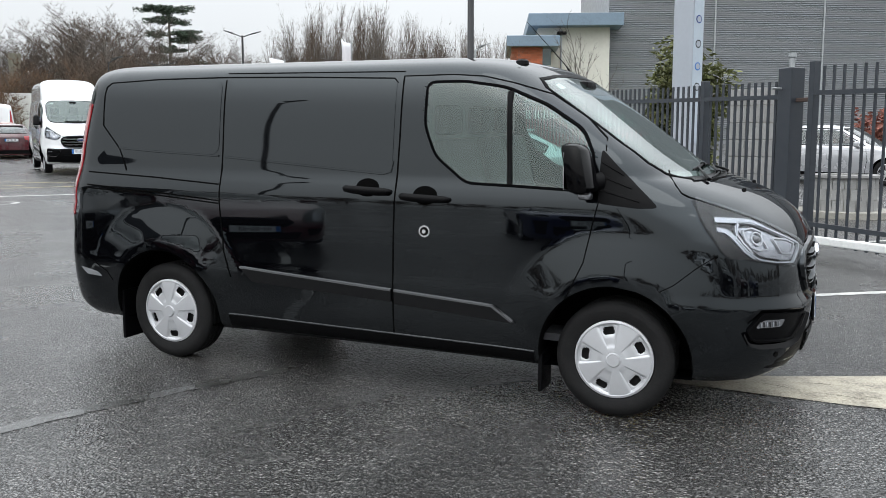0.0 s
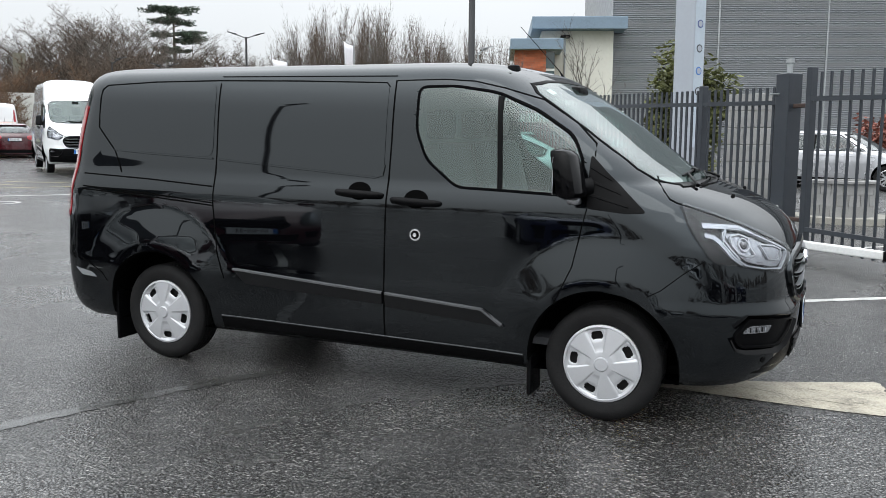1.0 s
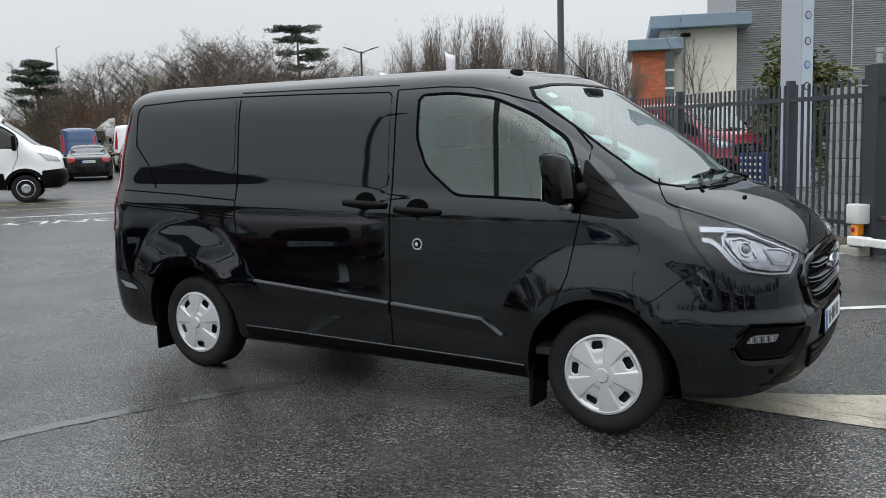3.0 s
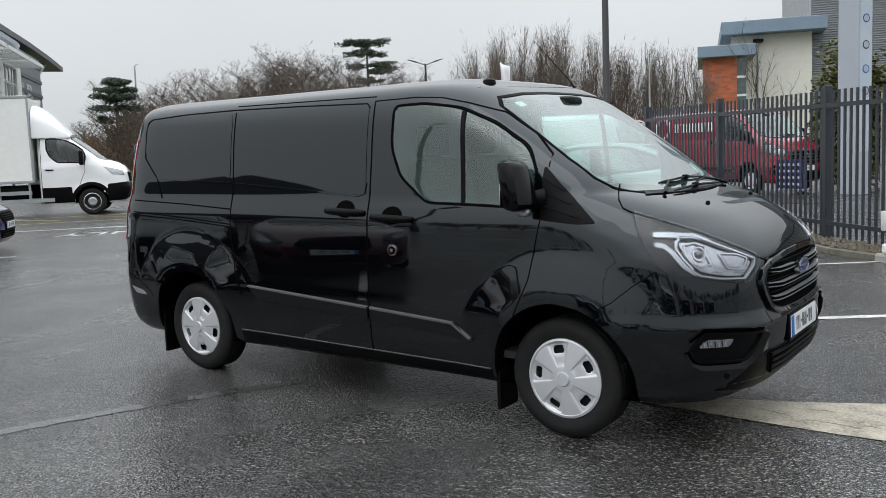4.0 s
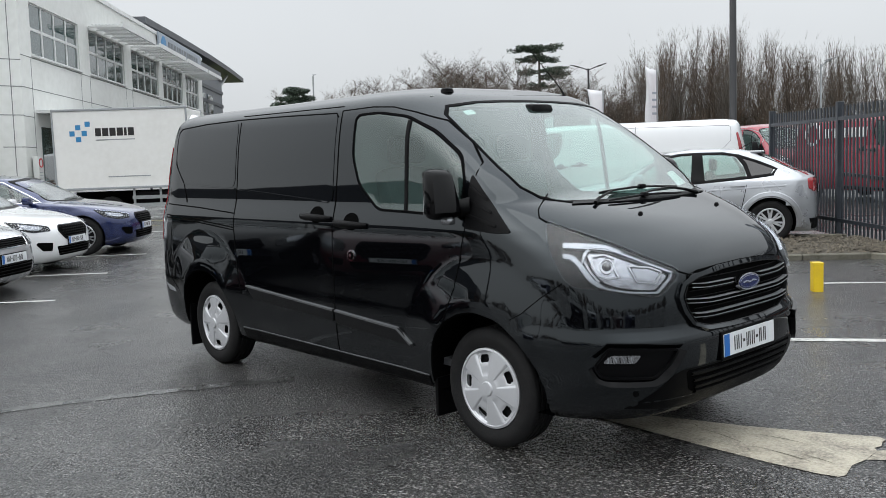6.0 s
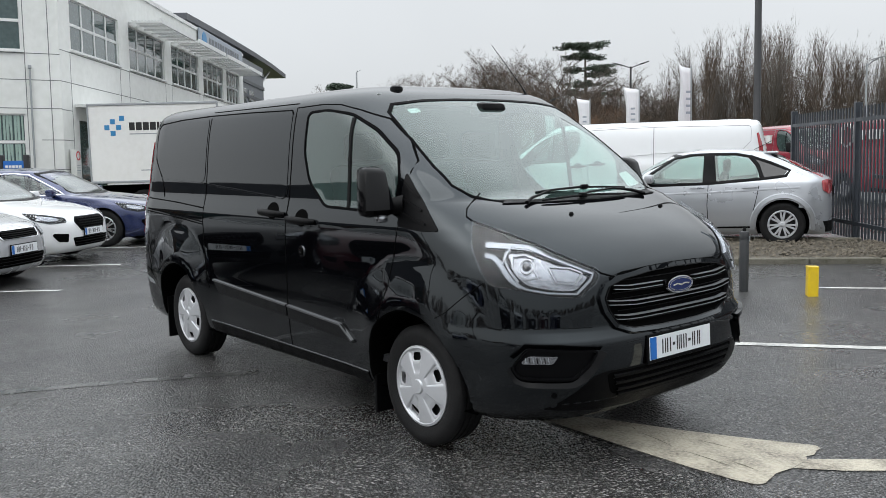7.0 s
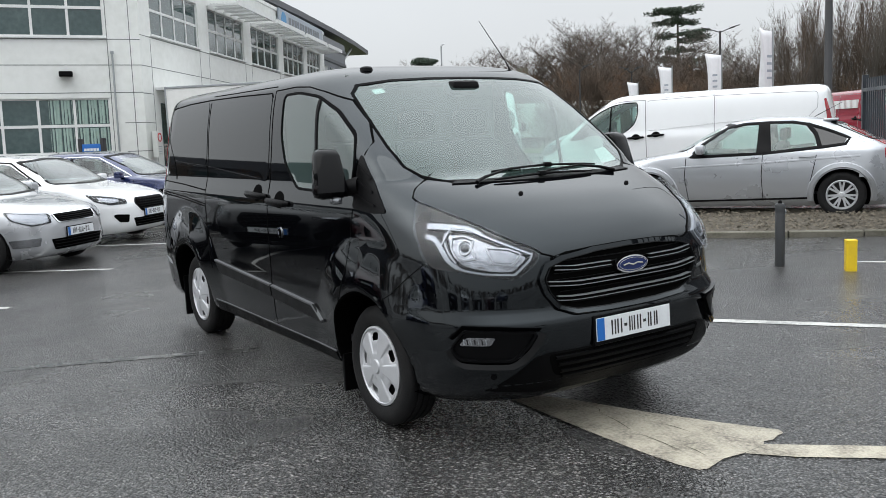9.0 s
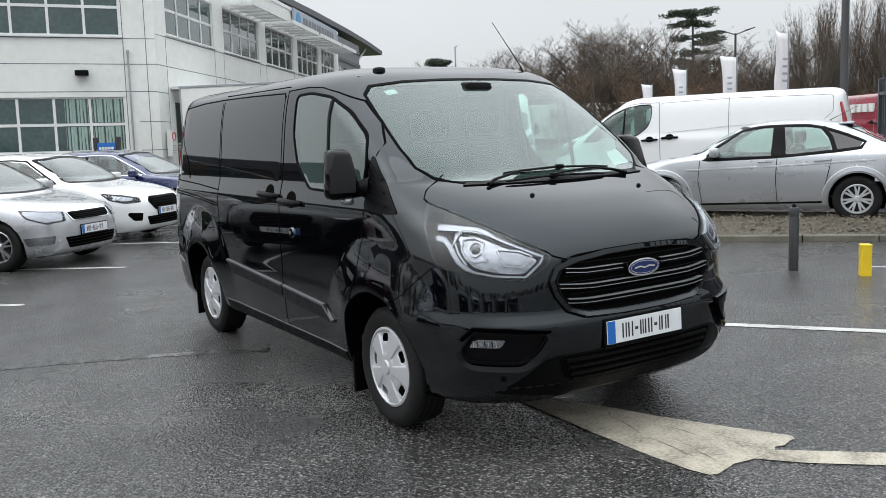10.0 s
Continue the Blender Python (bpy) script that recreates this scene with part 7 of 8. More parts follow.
def box_truck(m):
    t = thing("box_truck", m, "white box lorry with blue square logo and dark lettering bars", "lorry")
    k = 1.16
    rows = [(r[0] * k, r[1] + 0.05, -1.35 if r[2] < -3.7 else -1.30, r[3] * 1.06, max(r[4], -1.0), r[5], 0.2, 4.0) for r in VAN_ROWS]
    arch = (0.0, 0.36, 0.44, 0.6, 0.02)
    sh = Shell(rows, (arch,), 0.05)
    win = [(u + 0.03, v * k) for u, v in cab_window()]
    ws = [(u * 1.06, v * k) for u, v in windscreen()]
    sh.skin("cab", M_WHITECAR, t, holes=[("side", win), ("front", ws)])
    patch("windscreen", sh, "front", ws, M_GLASSD, t, off=0.002, thick=0.0, h=0.12)
    ribbon("screen_seal", sh, "front", ws, 0.04, M_TRIM, t, off=0.004, closed=True)
    for fl in (False, True):
        g = dict(flip=fl)
        patch("cab_window", sh, "side", win, M_GLASSD, t, off=0.002, thick=0.0, h=0.12, **g)
        ribbon("window_seal", sh, "side", win, 0.04, M_TRIM, t, off=0.005, closed=True, **g)
        ribbon("door_gap", sh, "side", [(-1.22, 2.1), (-1.24, 0.5)], 0.012, M_SEAM, t, off=0.002, flat=True, **g)
        ribbon("door_gap", sh, "side", [(-0.12, 1.6), (-0.13, 1.2), (-0.3, 0.8)], 0.012, M_SEAM, t, off=0.002, flat=True, **g)
        patch("bumper_side", sh, "side", rounded([(0.42, 0.82), (0.95, 0.86), (0.95, 0.36), (0.42, 0.36)], 0.04), M_TRIM, t, off=0.006, thick=0.01, **g)
        patch("lower_trim", sh, "side", rounded([(-1.3, 0.78), (-0.5, 0.78), (-0.46, 0.36), (-1.3, 0.36)], 0.02), M_TRIM, t, off=0.006, thick=0.01, **g)
        ribbon("arch_trim", sh, "side", [(0.49 * math.cos(a), 0.36 + 0.49 * math.sin(a)) for a in (math.pi * q / 14 for q in range(15))], 0.1, M_TRIM, t, off=0.012, **g)
        ribbon("handle", sh, "side", [(-1.12, 1.26), (-0.92, 1.25)], 0.04, M_TRIM, t, off=0.03, **g)
        hl = rounded(lamp_uv([(0.30, -0.9, 1.30), (0.75, -0.62, 1.16), (0.80, -0.60, 1.04), (0.5, -0.86, 1.08)]), 0.02)
        patch("headlamp", sh, "lamp", hl, M_LAMPIN, t, off=0.01, thick=0.01, **g)
    patch("front_bumper", sh, "front", rounded([(-0.85, 0.82), (0.85, 0.82), (0.85, 0.4), (-0.85, 0.4)], 0.05), M_TRIM, t, off=0.006, thick=0.01)
    patch("grille", sh, "front", rounded([(-0.5, 1.12), (0.5, 1.12), (0.42, 0.85), (-0.42, 0.85)], 0.05), M_SEAM, t, off=0.008, thick=0.01)
    for s in (-1, 1):
        arch_liner(t, sh, arch, s)
        wheel_parts(t, 0.0, s * 0.86, 0.36, 0.36, 0.22, s, "steel")
        wheel_parts(t, -3.75, s * 0.86, 0.36, 0.36, 0.24, s, "steel")
        part("mirror", boxed(-0.24, s * 1.15 - 0.1, 1.36, -0.12, s * 1.15 + 0.1, 1.76, bev=0.04), M_TRIM, t, smooth=True)
        part("side_guard", boxed(-3.1, s * 1.0 - 0.02, 0.62, -1.5, s * 1.0 + 0.02, 0.72), M_GALV, t)
        part("side_guard", boxed(-3.1, s * 1.0 - 0.02, 0.40, -0.95, s * 1.0 + 0.02, 0.50), M_GALV, t)
        for x in (-1.55, -2.3, -3.05):
            part("guard_post", boxed(x - 0.03, s * 0.97 - 0.02, 0.4, x + 0.03, s * 0.97 + 0.02, 0.95), M_GALV, t)
    part("chassis", boxed(-5.1, -0.45, 0.5, -1.0, 0.45, 0.85), M_SEAM, t)
    part("fuel_tank", boxed(-3.0, -0.9, 0.45, -1.6, -0.45, 0.85, bev=0.05), M_TRIM, t, smooth=True)
    part("load_box", boxed(-5.2, -1.07, 0.98, -1.42, 1.07, 3.2, bev=0.02), M_BOXWHITE, t)
    for z in (0.93, 3.185):
        for s in (-1, 1):
            part("box_rail", boxed(-5.21, s * 1.065 - 0.025, z, -1.41, s * 1.065 + 0.025, z + 0.07, bev=0.01), M_GALV, t)
    for x in (-5.21, -1.45):
        for s in (-1, 1):
            part("box_corner_post", boxed(x, s * 1.06 - 0.03, 0.95, x + 0.05, s * 1.06 + 0.03, 3.23, bev=0.01), M_GALV, t)
    # lettering as plain bars and squares, on both sides of the box
    for s in (-1, 1):
        def tile(x, z, w, h, mt, nm):
            part(nm, boxed(x, s * 1.072 - 0.003, z, x + w, s * 1.072 + 0.003, z + h), mt, t)
        sx = -4.72
        for dx, dz in ((0.0, 0.0), (0.17, 0.17), (0.34, 0.0), (0.17, -0.17), (0.44, 0.26)):
            tile(sx + dx, 2.48 + dz, 0.145, 0.145, M_LOGO, "logo_square")
        x = sx + 0.72
        for w in (0.16, 0.17, 0.17, 0.17, 0.07, 0.17):
            tile(x, 2.46, w, 0.23, M_INK, "lettering_bar")
            x += w + 0.035
        tile(sx + 0.72, 2.34, 1.1, 0.03, M_GALV, "lettering_bar")
        tile(sx + 1.0, 1.28, 1.2, 0.03, M_GALV, "lettering_bar")
    # wind deflector over the cab
    bm = nb()
    rows_ = []
    for i in range(9):
        u = i / 8
        x = -1.40 + 0.95 * u
        zt = 3.05 - 0.85 * u ** 1.5
        rows_.append([bm.verts.new((x, 0.98 * math.cos(a) * (1 - 0.12 * u), 2.12 + (zt - 2.12) * max(0.0, math.sin(a)) ** 0.45)) for a in (math.pi * q / 16 for q in range(17))])
    for r0, r1 in zip(rows_, rows_[1:]):
        for q in range(16):
            bm.faces.new((r0[q], r0[q + 1], r1[q + 1], r1[q]))
    bm.faces.new(rows_[-1])
    bmesh.ops.recalc_face_normals(bm, faces=bm.faces)
    part("wind_deflector", bm, M_WHITECAR, t, smooth=True)
    part("bulkhead", boxed(-1.28, -0.9, 0.5, -1.24, 0.9, 2.1), M_CABGREY, t)
    part("dashboard", boxed(-0.3, -0.85, 0.9, 0.15, 0.85, 1.38, bev=0.05), M_CABGREY, t, smooth=True)
    for y in (-0.45, 0.3):
        seat_parts(t, -0.95, y, 0.9, 0.5)
    return t


ROW = "cars in the marked bays by the white building"
BAY = math.atan2(0.76, 0.65)


def nosed(nx, ny, yaw, fo):
    """Pose of a car whose nose stands at (nx, ny)."""
    return stand(nx - fo * math.cos(yaw), ny - fo * math.sin(yaw), yaw)


car(nosed(-8.31, -0.82, BAY - 0.12, 0.78), M_SILVERB, "pale silver hatchback with a chrome-edged grille parked in a bay", kind="hatch", fo=0.78, lamp="block", rim="five", W=0.885, H=1.46, group=ROW)
car(nosed(-10.55, 0.75, BAY - 0.1, 0.90), M_WHITECAR, "white hatchback with a black honeycomb grille parked in a bay", kind="hatch", lamp="sweep", rim="ten", W=0.91, H=1.46, group=ROW)
car(nosed(-12.65, 2.75, BAY, 0.84), M_NAVY, "navy blue saloon with chrome window trim parked in a bay", kind="saloon", lamp="sweep", rim="multi", fo=0.84, wb=2.97, ro=1.08, W=0.93, H=1.46, chrome=True, wheel=0.335, cowl=-0.45, roof_f=-1.25, group=ROW)
f_yaw = math.radians(212)
fy = Vector((math.cos(f_yaw), math.sin(f_yaw)))
fl_ = Vector((-fy.y, fy.x))
fpos = Vector((-3.19, 8.16)) + fy * 2.64 - fl_ * 0.80
car(stand(fpos.x, fpos.y, f_yaw, 0.05), M_SILVER, "silver five-door hatchback with alloy wheels behind the kerb", kind="five", rim="multi", W=0.92, H=1.43, ro=0.72, cowl=-0.36, roof_f=-1.12, glass_mat=M_GLASS, rim_mat=M_HUBCAP)
wpos = Vector((-5.6, 11.3)) + fy * 4.2
plain_van(stand(wpos.x, wpos.y, f_yaw, 0.05), M_WHITECAR, "white panel van parked behind the silver hatchback", length=0.6)
box_truck(stand(-20.6, 9.37, math.radians(52)))
tv = plain_van(stand(-19.2, 14.0, math.radians(-37)), M_WHITECAR, "white high-roof panel van facing the yard", length=0.6, k=1.15)
long_rows = [(r[0], r[1], r[2] - 0.6, *r[3:]) for r in VAN_ROWS]
patch("lower_bumper", Shell(long_rows, VAN_ARCHES, 0.05), "front", rounded([(-0.86, 0.62), (-0.5, 0.655), (0.5, 0.655), (0.86, 0.62), (0.86, 0.33), (-0.86, 0.33)], 0.04), M_TRIM, tv, off=0.008, thick=0.01, h=0.06, label="dark grey lower bumper")
high = [(z, xf, xr - 0.6, hw, -1.1 + (xf + 0.5) * 0.8, 4.0, 0.42, 3.2) for z, xf, xr, hw in ((1.86, -0.51, -3.75, 0.808), (2.0, -0.62, -3.75, 0.80), (2.15, -0.78, -3.74, 0.785), (2.26, -0.96, -3.73, 0.755), (2.34, -1.18, -3.68, 0.69), (2.39, -1.42, -3.6, 0.57), (2.42, -1.7, -3.45, 0.38), (2.435, -2.1, -3.2, 0.12))]
sr = Shell(high, (), 0.05)
sr.skin("high_roof", M_WHITECAR, tv)
for o in [o for o in tv.children if o.name.startswith(("high_roof", "lower_bumper"))]:
    o.matrix_basis = Matrix.Diagonal((1, 1, 1.15, 1)) @ o.matrix_basis
car(stand(-33.3, 23.5, math.radians(143)), M_REDCAR, "dark red hatchback queued on the road", kind="hatch")
car(stand(-32.5, 20.1, math.radians(143)), M_DARKCAR, "black saloon parked on the road", kind="saloon", fo=0.9, wb=2.85, ro=1.1, W=0.92)
car(stand(-37.2, 26.4, math.radians(143)), M_ORANGE, "copper coloured hatchback queued on the road", kind="hatch", H=1.6)
plain_van(stand(-42.0, 26.6, math.radians(143)), M_BLUEVAN, "blue panel van parked on the road", length=0.4, k=1.22)
plain_van(stand(-42.0, 29.9, math.radians(143)), M_WHITECAR, "white high-roof panel van parked on the road", length=0.6, k=1.3)
car(stand(2.6, 19.2, math.radians(-15)), M_SILVERB, "pale silver hatchback behind the gate", kind="hatch")
car(stand(-9.0, 26.0, math.radians(190)), M_SILVERB, "silver hatchback behind the railings", kind="hatch")
for x, y in ((-4.2, 18.15), (-9.3, 21.15), (-14.4, 24.1)):
    rv = plain_van(stand(x, y, math.radians(330)), M_REDVAN, "red delivery van with white ring behind the railings", length=0.6, k=1.1)
    part("ring", lathe(nb(), [(0.24, -0.03), (0.31, -0.03), (0.31, 0.04), (0.24, 0.04)], 28, "Y", (-3.45, -0.885, 1.74), closed=True), M_FRAMEW, rv)
    for k in range(5):
        part("lettering_bar", boxed(-2.95 + k * 0.34, -0.93, 1.62, -2.72 + k * 0.34, -0.86, 1.86), M_FRAMEW, rv)
# more bays and a row behind the walk, added out of view to darken the black paint's mirror image
car(nosed(-4.3, -3.9, BAY - 0.1, 0.88), M_REDCAR, "red hatchback parked in a bay", kind="hatch", group=ROW)
car(nosed(-6.2, -2.95, BAY - 0.1, 0.88), M_DARKCAR, "black hatchback parked in a bay", kind="hatch", group=ROW)
car(nosed(-1.9, -8.2, BAY + 0.3, 0.88), M_NAVY, "navy hatchback parked across the yard", kind="hatch", group=ROW)
for i, (x, y, mt, nm, kd) in enumerate(((1.6, -10.6, M_DARKCAR, "black", "saloon"), (4.4, -10.9, M_SILVERB, "silver", "hatch"), (7.4, -10.2, M_DARKCAR, "dark", "hatch"), (10.6, -8.8, M_REDCAR, "red", "saloon"), (13.2, -6.5, M_NAVY, "navy", "hatch"))):
    car(stand(x, y, math.radians(96 + i * 7)), mt, nm + " car parked across the yard", kind=kd, group="cars across the yard")


# ---- trees ----
def branch_mesh(seed, height, spread, upright, levels, kids, twig, trunk_r, first=0.3, twig_w=0.02, solid=2):
    """Trunk and limbs as tapered tubes, twigs as slim blades; returns two bmesh-ready lists."""
    rg = random.Random(seed)
    wood = nb()
    tv, tf = [], []

    def blade(p, q, w):
        d = (q - p)
        s = d.cross(Vector((rg.uniform(-1, 1), rg.uniform(-1, 1), rg.uniform(-1, 1)))).normalized() * w
        k = len(tv)
        tv.extend([p + s, p - s, q])
        tf.append((k, k + 1, k + 2))

    def grow(p, d, length, r, lv):
        n = 4 if lv < 2 else 3
        pts, rad = [p], [r]
        cur = p
        dd = d.copy()
        for i in range(n):
            dd = (dd + Vector((rg.uniform(-1, 1), rg.uniform(-1, 1), rg.uniform(-0.6, 0.9) * upright)) * 0.2).normalized()
            cur = cur + dd * length / n
            pts.append(cur)
            rad.append(r * (1 - 0.72 * (i + 1) / n))
        if lv <= solid:
            tube(wood, pts, rad, 6 if lv == 0 else (4 if lv == 1 else 3), caps=False)
        else:
            for a, b in zip(pts, pts[1:]):
                blade(a, b, max(twig_w, r * 0.8))
        if lv >= levels:
            for _ in range(twig):
                i = rg.randrange(1, len(pts))
                e = pts[i] + (dd * upright + Vector((rg.uniform(-1, 1), rg.uniform(-1, 1), rg.uniform(-0.5, 1)))).normalized() * rg.uniform(0.35, 1.0) * length * 0.6
                blade(pts[i], e, twig_w * 0.75)
            return
        for c in range(kids[lv]):
            t = (first if lv == 0 else 0.2) + (1 - (first if lv == 0 else 0.2)) * (c + rg.random()) / kids[lv]
            i = min(int(t * n), n - 1)
            q = pts[i].lerp(pts[i + 1], t * n - i)
            az = rg.uniform(0, math.tau)
            side = Vector((math.cos(az), math.sin(az), 0))
            nd = (dd * upright + side * spread + Vector((0, 0, 0.25))).normalized()
            grow(q, nd, length * rg.uniform(0.42, 0.66) * (1.15 - 0.45 * t), max(rad[i] * 0.55, 0.012), lv + 1)

    grow(Vector((0, 0, -0.2)), Vector((0, 0, 1)), height * 0.8, trunk_r, 0)
    return wood, tv, tf


def make_tree(name, seed, label, twig_mat, **kw):
    ob = thing(name, pose(0, 0, -500), label, "tree")
    wood, tv, tf = branch_mesh(seed, **kw)
    part("trunk", wood, M_BARK, ob)
    me = bpy.data.meshes.new("crown")
    me.from_pydata([tuple(v) for v in tv], [], tf)
    me.materials.append(twig_mat)
    c = new("crown", me)
    c.parent = ob
    return ob


def clump(tv, tf, rg, c, r, flat, n, size):
    """A pad of small leaf blades."""
    for _ in range(n):
        a = rg.uniform(0, math.tau)
        q = r * math.sqrt(rg.random())
        p = c + Vector((q * math.cos(a), q * math.sin(a), rg.uniform(-flat, flat)))
        k = len(tv)
        d = Vector((rg.uniform(-1, 1), rg.uniform(-1, 1), rg.uniform(-0.4, 0.6))).normalized() * size * rg.uniform(0.6, 1.4)
        s = d.cross(Vector((rg.uniform(-1, 1), rg.uniform(-1, 1), rg.uniform(-1, 1)))).normalized() * size * 0.4
        tv.extend([p - d, p + s, p + d, p - s])
        tf.append((k, k + 1, k + 2, k + 3))


def conifer(name, m, label, height, pads, seed, trunk_r=0.35):
    ob = thing(name, m, label, "tree")
    rg = random.Random(seed)
    bm = nb()
    tube(bm, [(0, 0, -0.3), (0.1, 0.05, height * 0.5), (0.0, 0.0, height * 0.97)], [trunk_r, trunk_r * 0.7, 0.06], 8)
    tv, tf = [], []
    for z, reach, az in pads:
        z += rg.uniform(-0.014, 0.014)
        d = Vector((math.cos(az), math.sin(az), rg.uniform(-0.02, 0.1)))
        p0 = Vector((0, 0, z * height))
        tube(bm, [p0, p0 + d * reach * 0.6, p0 + d * reach], [0.1, 0.06, 0.03], 4, caps=False)
        for k in range(9):
            t = 0.25 + 0.75 * k / 8
            clump(tv, tf, rg, p0 + d * reach * t + Vector((rg.uniform(-0.5, 0.5), rg.uniform(-0.5, 0.5), rg.uniform(-0.12, 0.2))), reach * rg.uniform(0.08, 0.2) + 0.22, rg.uniform(0.08, 0.36), 70, 0.14)
    part("trunk", bm, M_BARK, ob)
    me = bpy.data.meshes.new("crown")
    me.from_pydata([tuple(v) for v in tv], [], tf)
    me.materials.append(M_NEEDLE)
    c = new("crown", me)
    c.parent = ob
    return ob


def bush(name, m, label, w, h, n, material, seed, size=0.1):
    ob = thing(name, m, label, "shrub")
    rg = random.Random(seed)
    tv, tf = [], []
    for _ in range(n):
        a, u = rg.uniform(0, math.tau), rg.uniform(-1, 1)
        rr = rg.uniform(0.6, 1.0) * (1 + 0.22 * math.sin(3 * a + seed) + 0.15 * math.sin(5 * u + a))
        c = Vector((w * rr * math.cos(a) * math.sqrt(1 - u * u), w * rr * math.sin(a) * math.sqrt(1 - u * u), h * 0.5 + h * 0.5 * u * rr * 0.95))
        clump(tv, tf, rg, c, 0.16, 0.12, 7, size)
    me = bpy.data.meshes.new("leaves")
    me.from_pydata([tuple(v) for v in tv], [], tf)
    me.materials.append(material)
    c = new("leaves", me)
    c.parent = ob
    bm = nb()
    for k in range(5):
        a = math.tau * k / 5
        tube(bm, [(0, 0, -0.1), (w * 0.4 * math.cos(a), w * 0.4 * math.sin(a), h * 0.7)], [0.04, 0.015], 5)
    part("stems", bm, M_BARK, ob)
    return ob


broad = [make_tree("bare_tree", 11 + k, "bare grey-brown winter tree with spreading crown", (M_TWIG, M_TWIGG, M_TWIG)[k], height=11, spread=0.95, upright=0.68, levels=3, kids=(11, 8, 6), twig=8, trunk_r=0.3, first=0.24, twig_w=0.013) for k in range(3)]
poplar = [make_tree("bare_poplar", 31 + k, "slender bare poplar with upright grey twigs", (M_TWIGG, M_TWIG)[k], height=13, spread=0.11, upright=1.9, levels=2, kids=(30, 6), twig=6, trunk_r=0.13, first=0.1, twig_w=0.014, solid=0) for k in range(2)]
scrub = [make_tree("bare_thicket", 51 + k, "dense russet winter thicket", (M_TWIGR, M_TWIG)[k], height=6.5, spread=0.8, upright=0.8, levels=2, kids=(24, 9), twig=12, trunk_r=0.12, first=0.03, twig_w=0.024, solid=0) for k in range(2)]
TALL = {p: max(v.co.z for c in p.children for v in c.data.vertices) for p in broad + poplar + scrub}


def plant(proto, x, y, s, turn, group):
    c = copy_thing(proto, pose(x, y, ground_z(x, y) - 0.1, 0, 0, turn))
    c.scale = (s, s, s)
    c["group"] = group
    return c


def polar(bearing, dist):
    a = radians(bearing)
    return 2 + dist * math.cos(a), -4.5 + dist * math.sin(a)


rg = random.Random(77)
# outline of the wood: bearing, height of the tops at 95 m
skyline = curve_of([(100, 11.0), (110.3, 11.7), (112.8, 12.0), (115.4, 13.0), (117.5, 14.0), (120.4, 14.5), (122.6, 14.0), (124.7, 11.4), (126.5, 11.4), (128.2, 11.8), (129.9, 13.3), (132.0, 12.9), (134.0, 14.1), (136.2, 14.3), (137.9, 14.4), (139.2, 12.8), (140.5, 11.9), (143.5, 11.9), (146.5, 10.8), (147.9, 8.6), (150.6, 7.2), (165, 6.0)])


def wood(proto, b, d, part_of, turn, group):
    """Plants a tree whose top reaches a share of the skyline."""
    x, y = polar(b, d)
    top = 1.45 + (skyline(b) - 1.45) * d / 95 - ground_z(x, y)
    plant(proto, x, y, max(0.2, part_of * top / TALL[proto]), turn, group)


for i in range(46):
    b = 123.5 + 25 * i / 45 + rg.uniform(-0.5, 0.5)
    wood(broad[i % 3], b, rg.uniform(84, 112), rg.choice((1.1, 1.04, 1.0, 0.9, 0.8, 0.7)), rg.uniform(0, 360), "bare woodland edge")
for i in range(60):
    b = 110.4 + 14.2 * i / 59 + rg.uniform(-0.2, 0.2)
    wood(poplar[i % 2], b, rg.uniform(78, 90), rg.uniform(1.0, 1.2), rg.uniform(0, 360), "row of bare poplars")
for i in range(210):
    b = 110.5 + 53 * i / 209 + rg.uniform(-0.4, 0.4)
    wood(scrub[i % 2], b, rg.uniform(66, 100), rg.uniform(0.34, 0.6) if b < 124.5 else rg.uniform(0.42, 0.82), rg.uniform(0, 360), "russet thicket")
# thicket added out of view behind the walk: blocks low sky, mirrored in the black paint
for i in range(110):
    b = 172 + 206 * i / 109 + rg.uniform(-0.8, 0.8)
    q = rg.uniform(36, 46)
    x, y = polar(b, q)
    p = scrub[i % 2]
    plant(p, x, y, rg.uniform(3.4, 5.0) * (0.72 if b < 212 else 1) / TALL[p], rg.uniform(0, 360), "thicket across the yard")
for p in broad + poplar + scrub:
    b = rg.uniform(112, 122) if "poplar" in p.name else rg.uniform(128, 139)
    x, y = polar(b, 96)
    k = 0.9 * skyline(b) / TALL[p] * (0.5 if p in scrub else 1.0)
    p.matrix_world = pose(x, y, ground_z(x, y) - 0.1) @ Matrix.Diagonal((k, k, k, 1))
    p["group"] = {"bare_tree": "bare woodland edge", "bare_poplar": "row of bare poplars"}.get(p.name.split(".")[0], "russet thicket")

cx, cy = polar(131.0, 160)
R_, L_ = 0.72, 3.86
pads = [(0.99, 2.2, R_), (0.98, 2.9, L_), (0.985, 1.6, 2.3), (0.98, 1.5, 5.4), (0.975, 2.1, L_ + 0.4), (0.90, 1.9, L_ - 0.3), (0.905, 2.0, R_ + 0.3), (0.895, 1.3, 5.2), (0.79, 1.9, L_), (0.80, 2.5, R_), (0.79, 2.7, R_ - 0.5), (0.765, 3.1, R_ + 0.2), (0.755, 2.6, R_), (0.68, 1.3, L_ + 0.2), (0.675, 1.2, R_), (0.63, 2.0, L_), (0.62, 3.6, R_ + 0.1), (0.56, 2.9, 6.0), (0.5, 3.2, R_), (0.46, 2.6, 3.9)]
conifer("cedar", pose(cx, cy, ground_z(cx, cy)) @ Matrix.Diagonal((1.6, 1.6, 1.64, 1)), "tall dark cedar with flat layered needle pads", 14.0, pads, 3)
cx, cy = polar(146.6, 98)
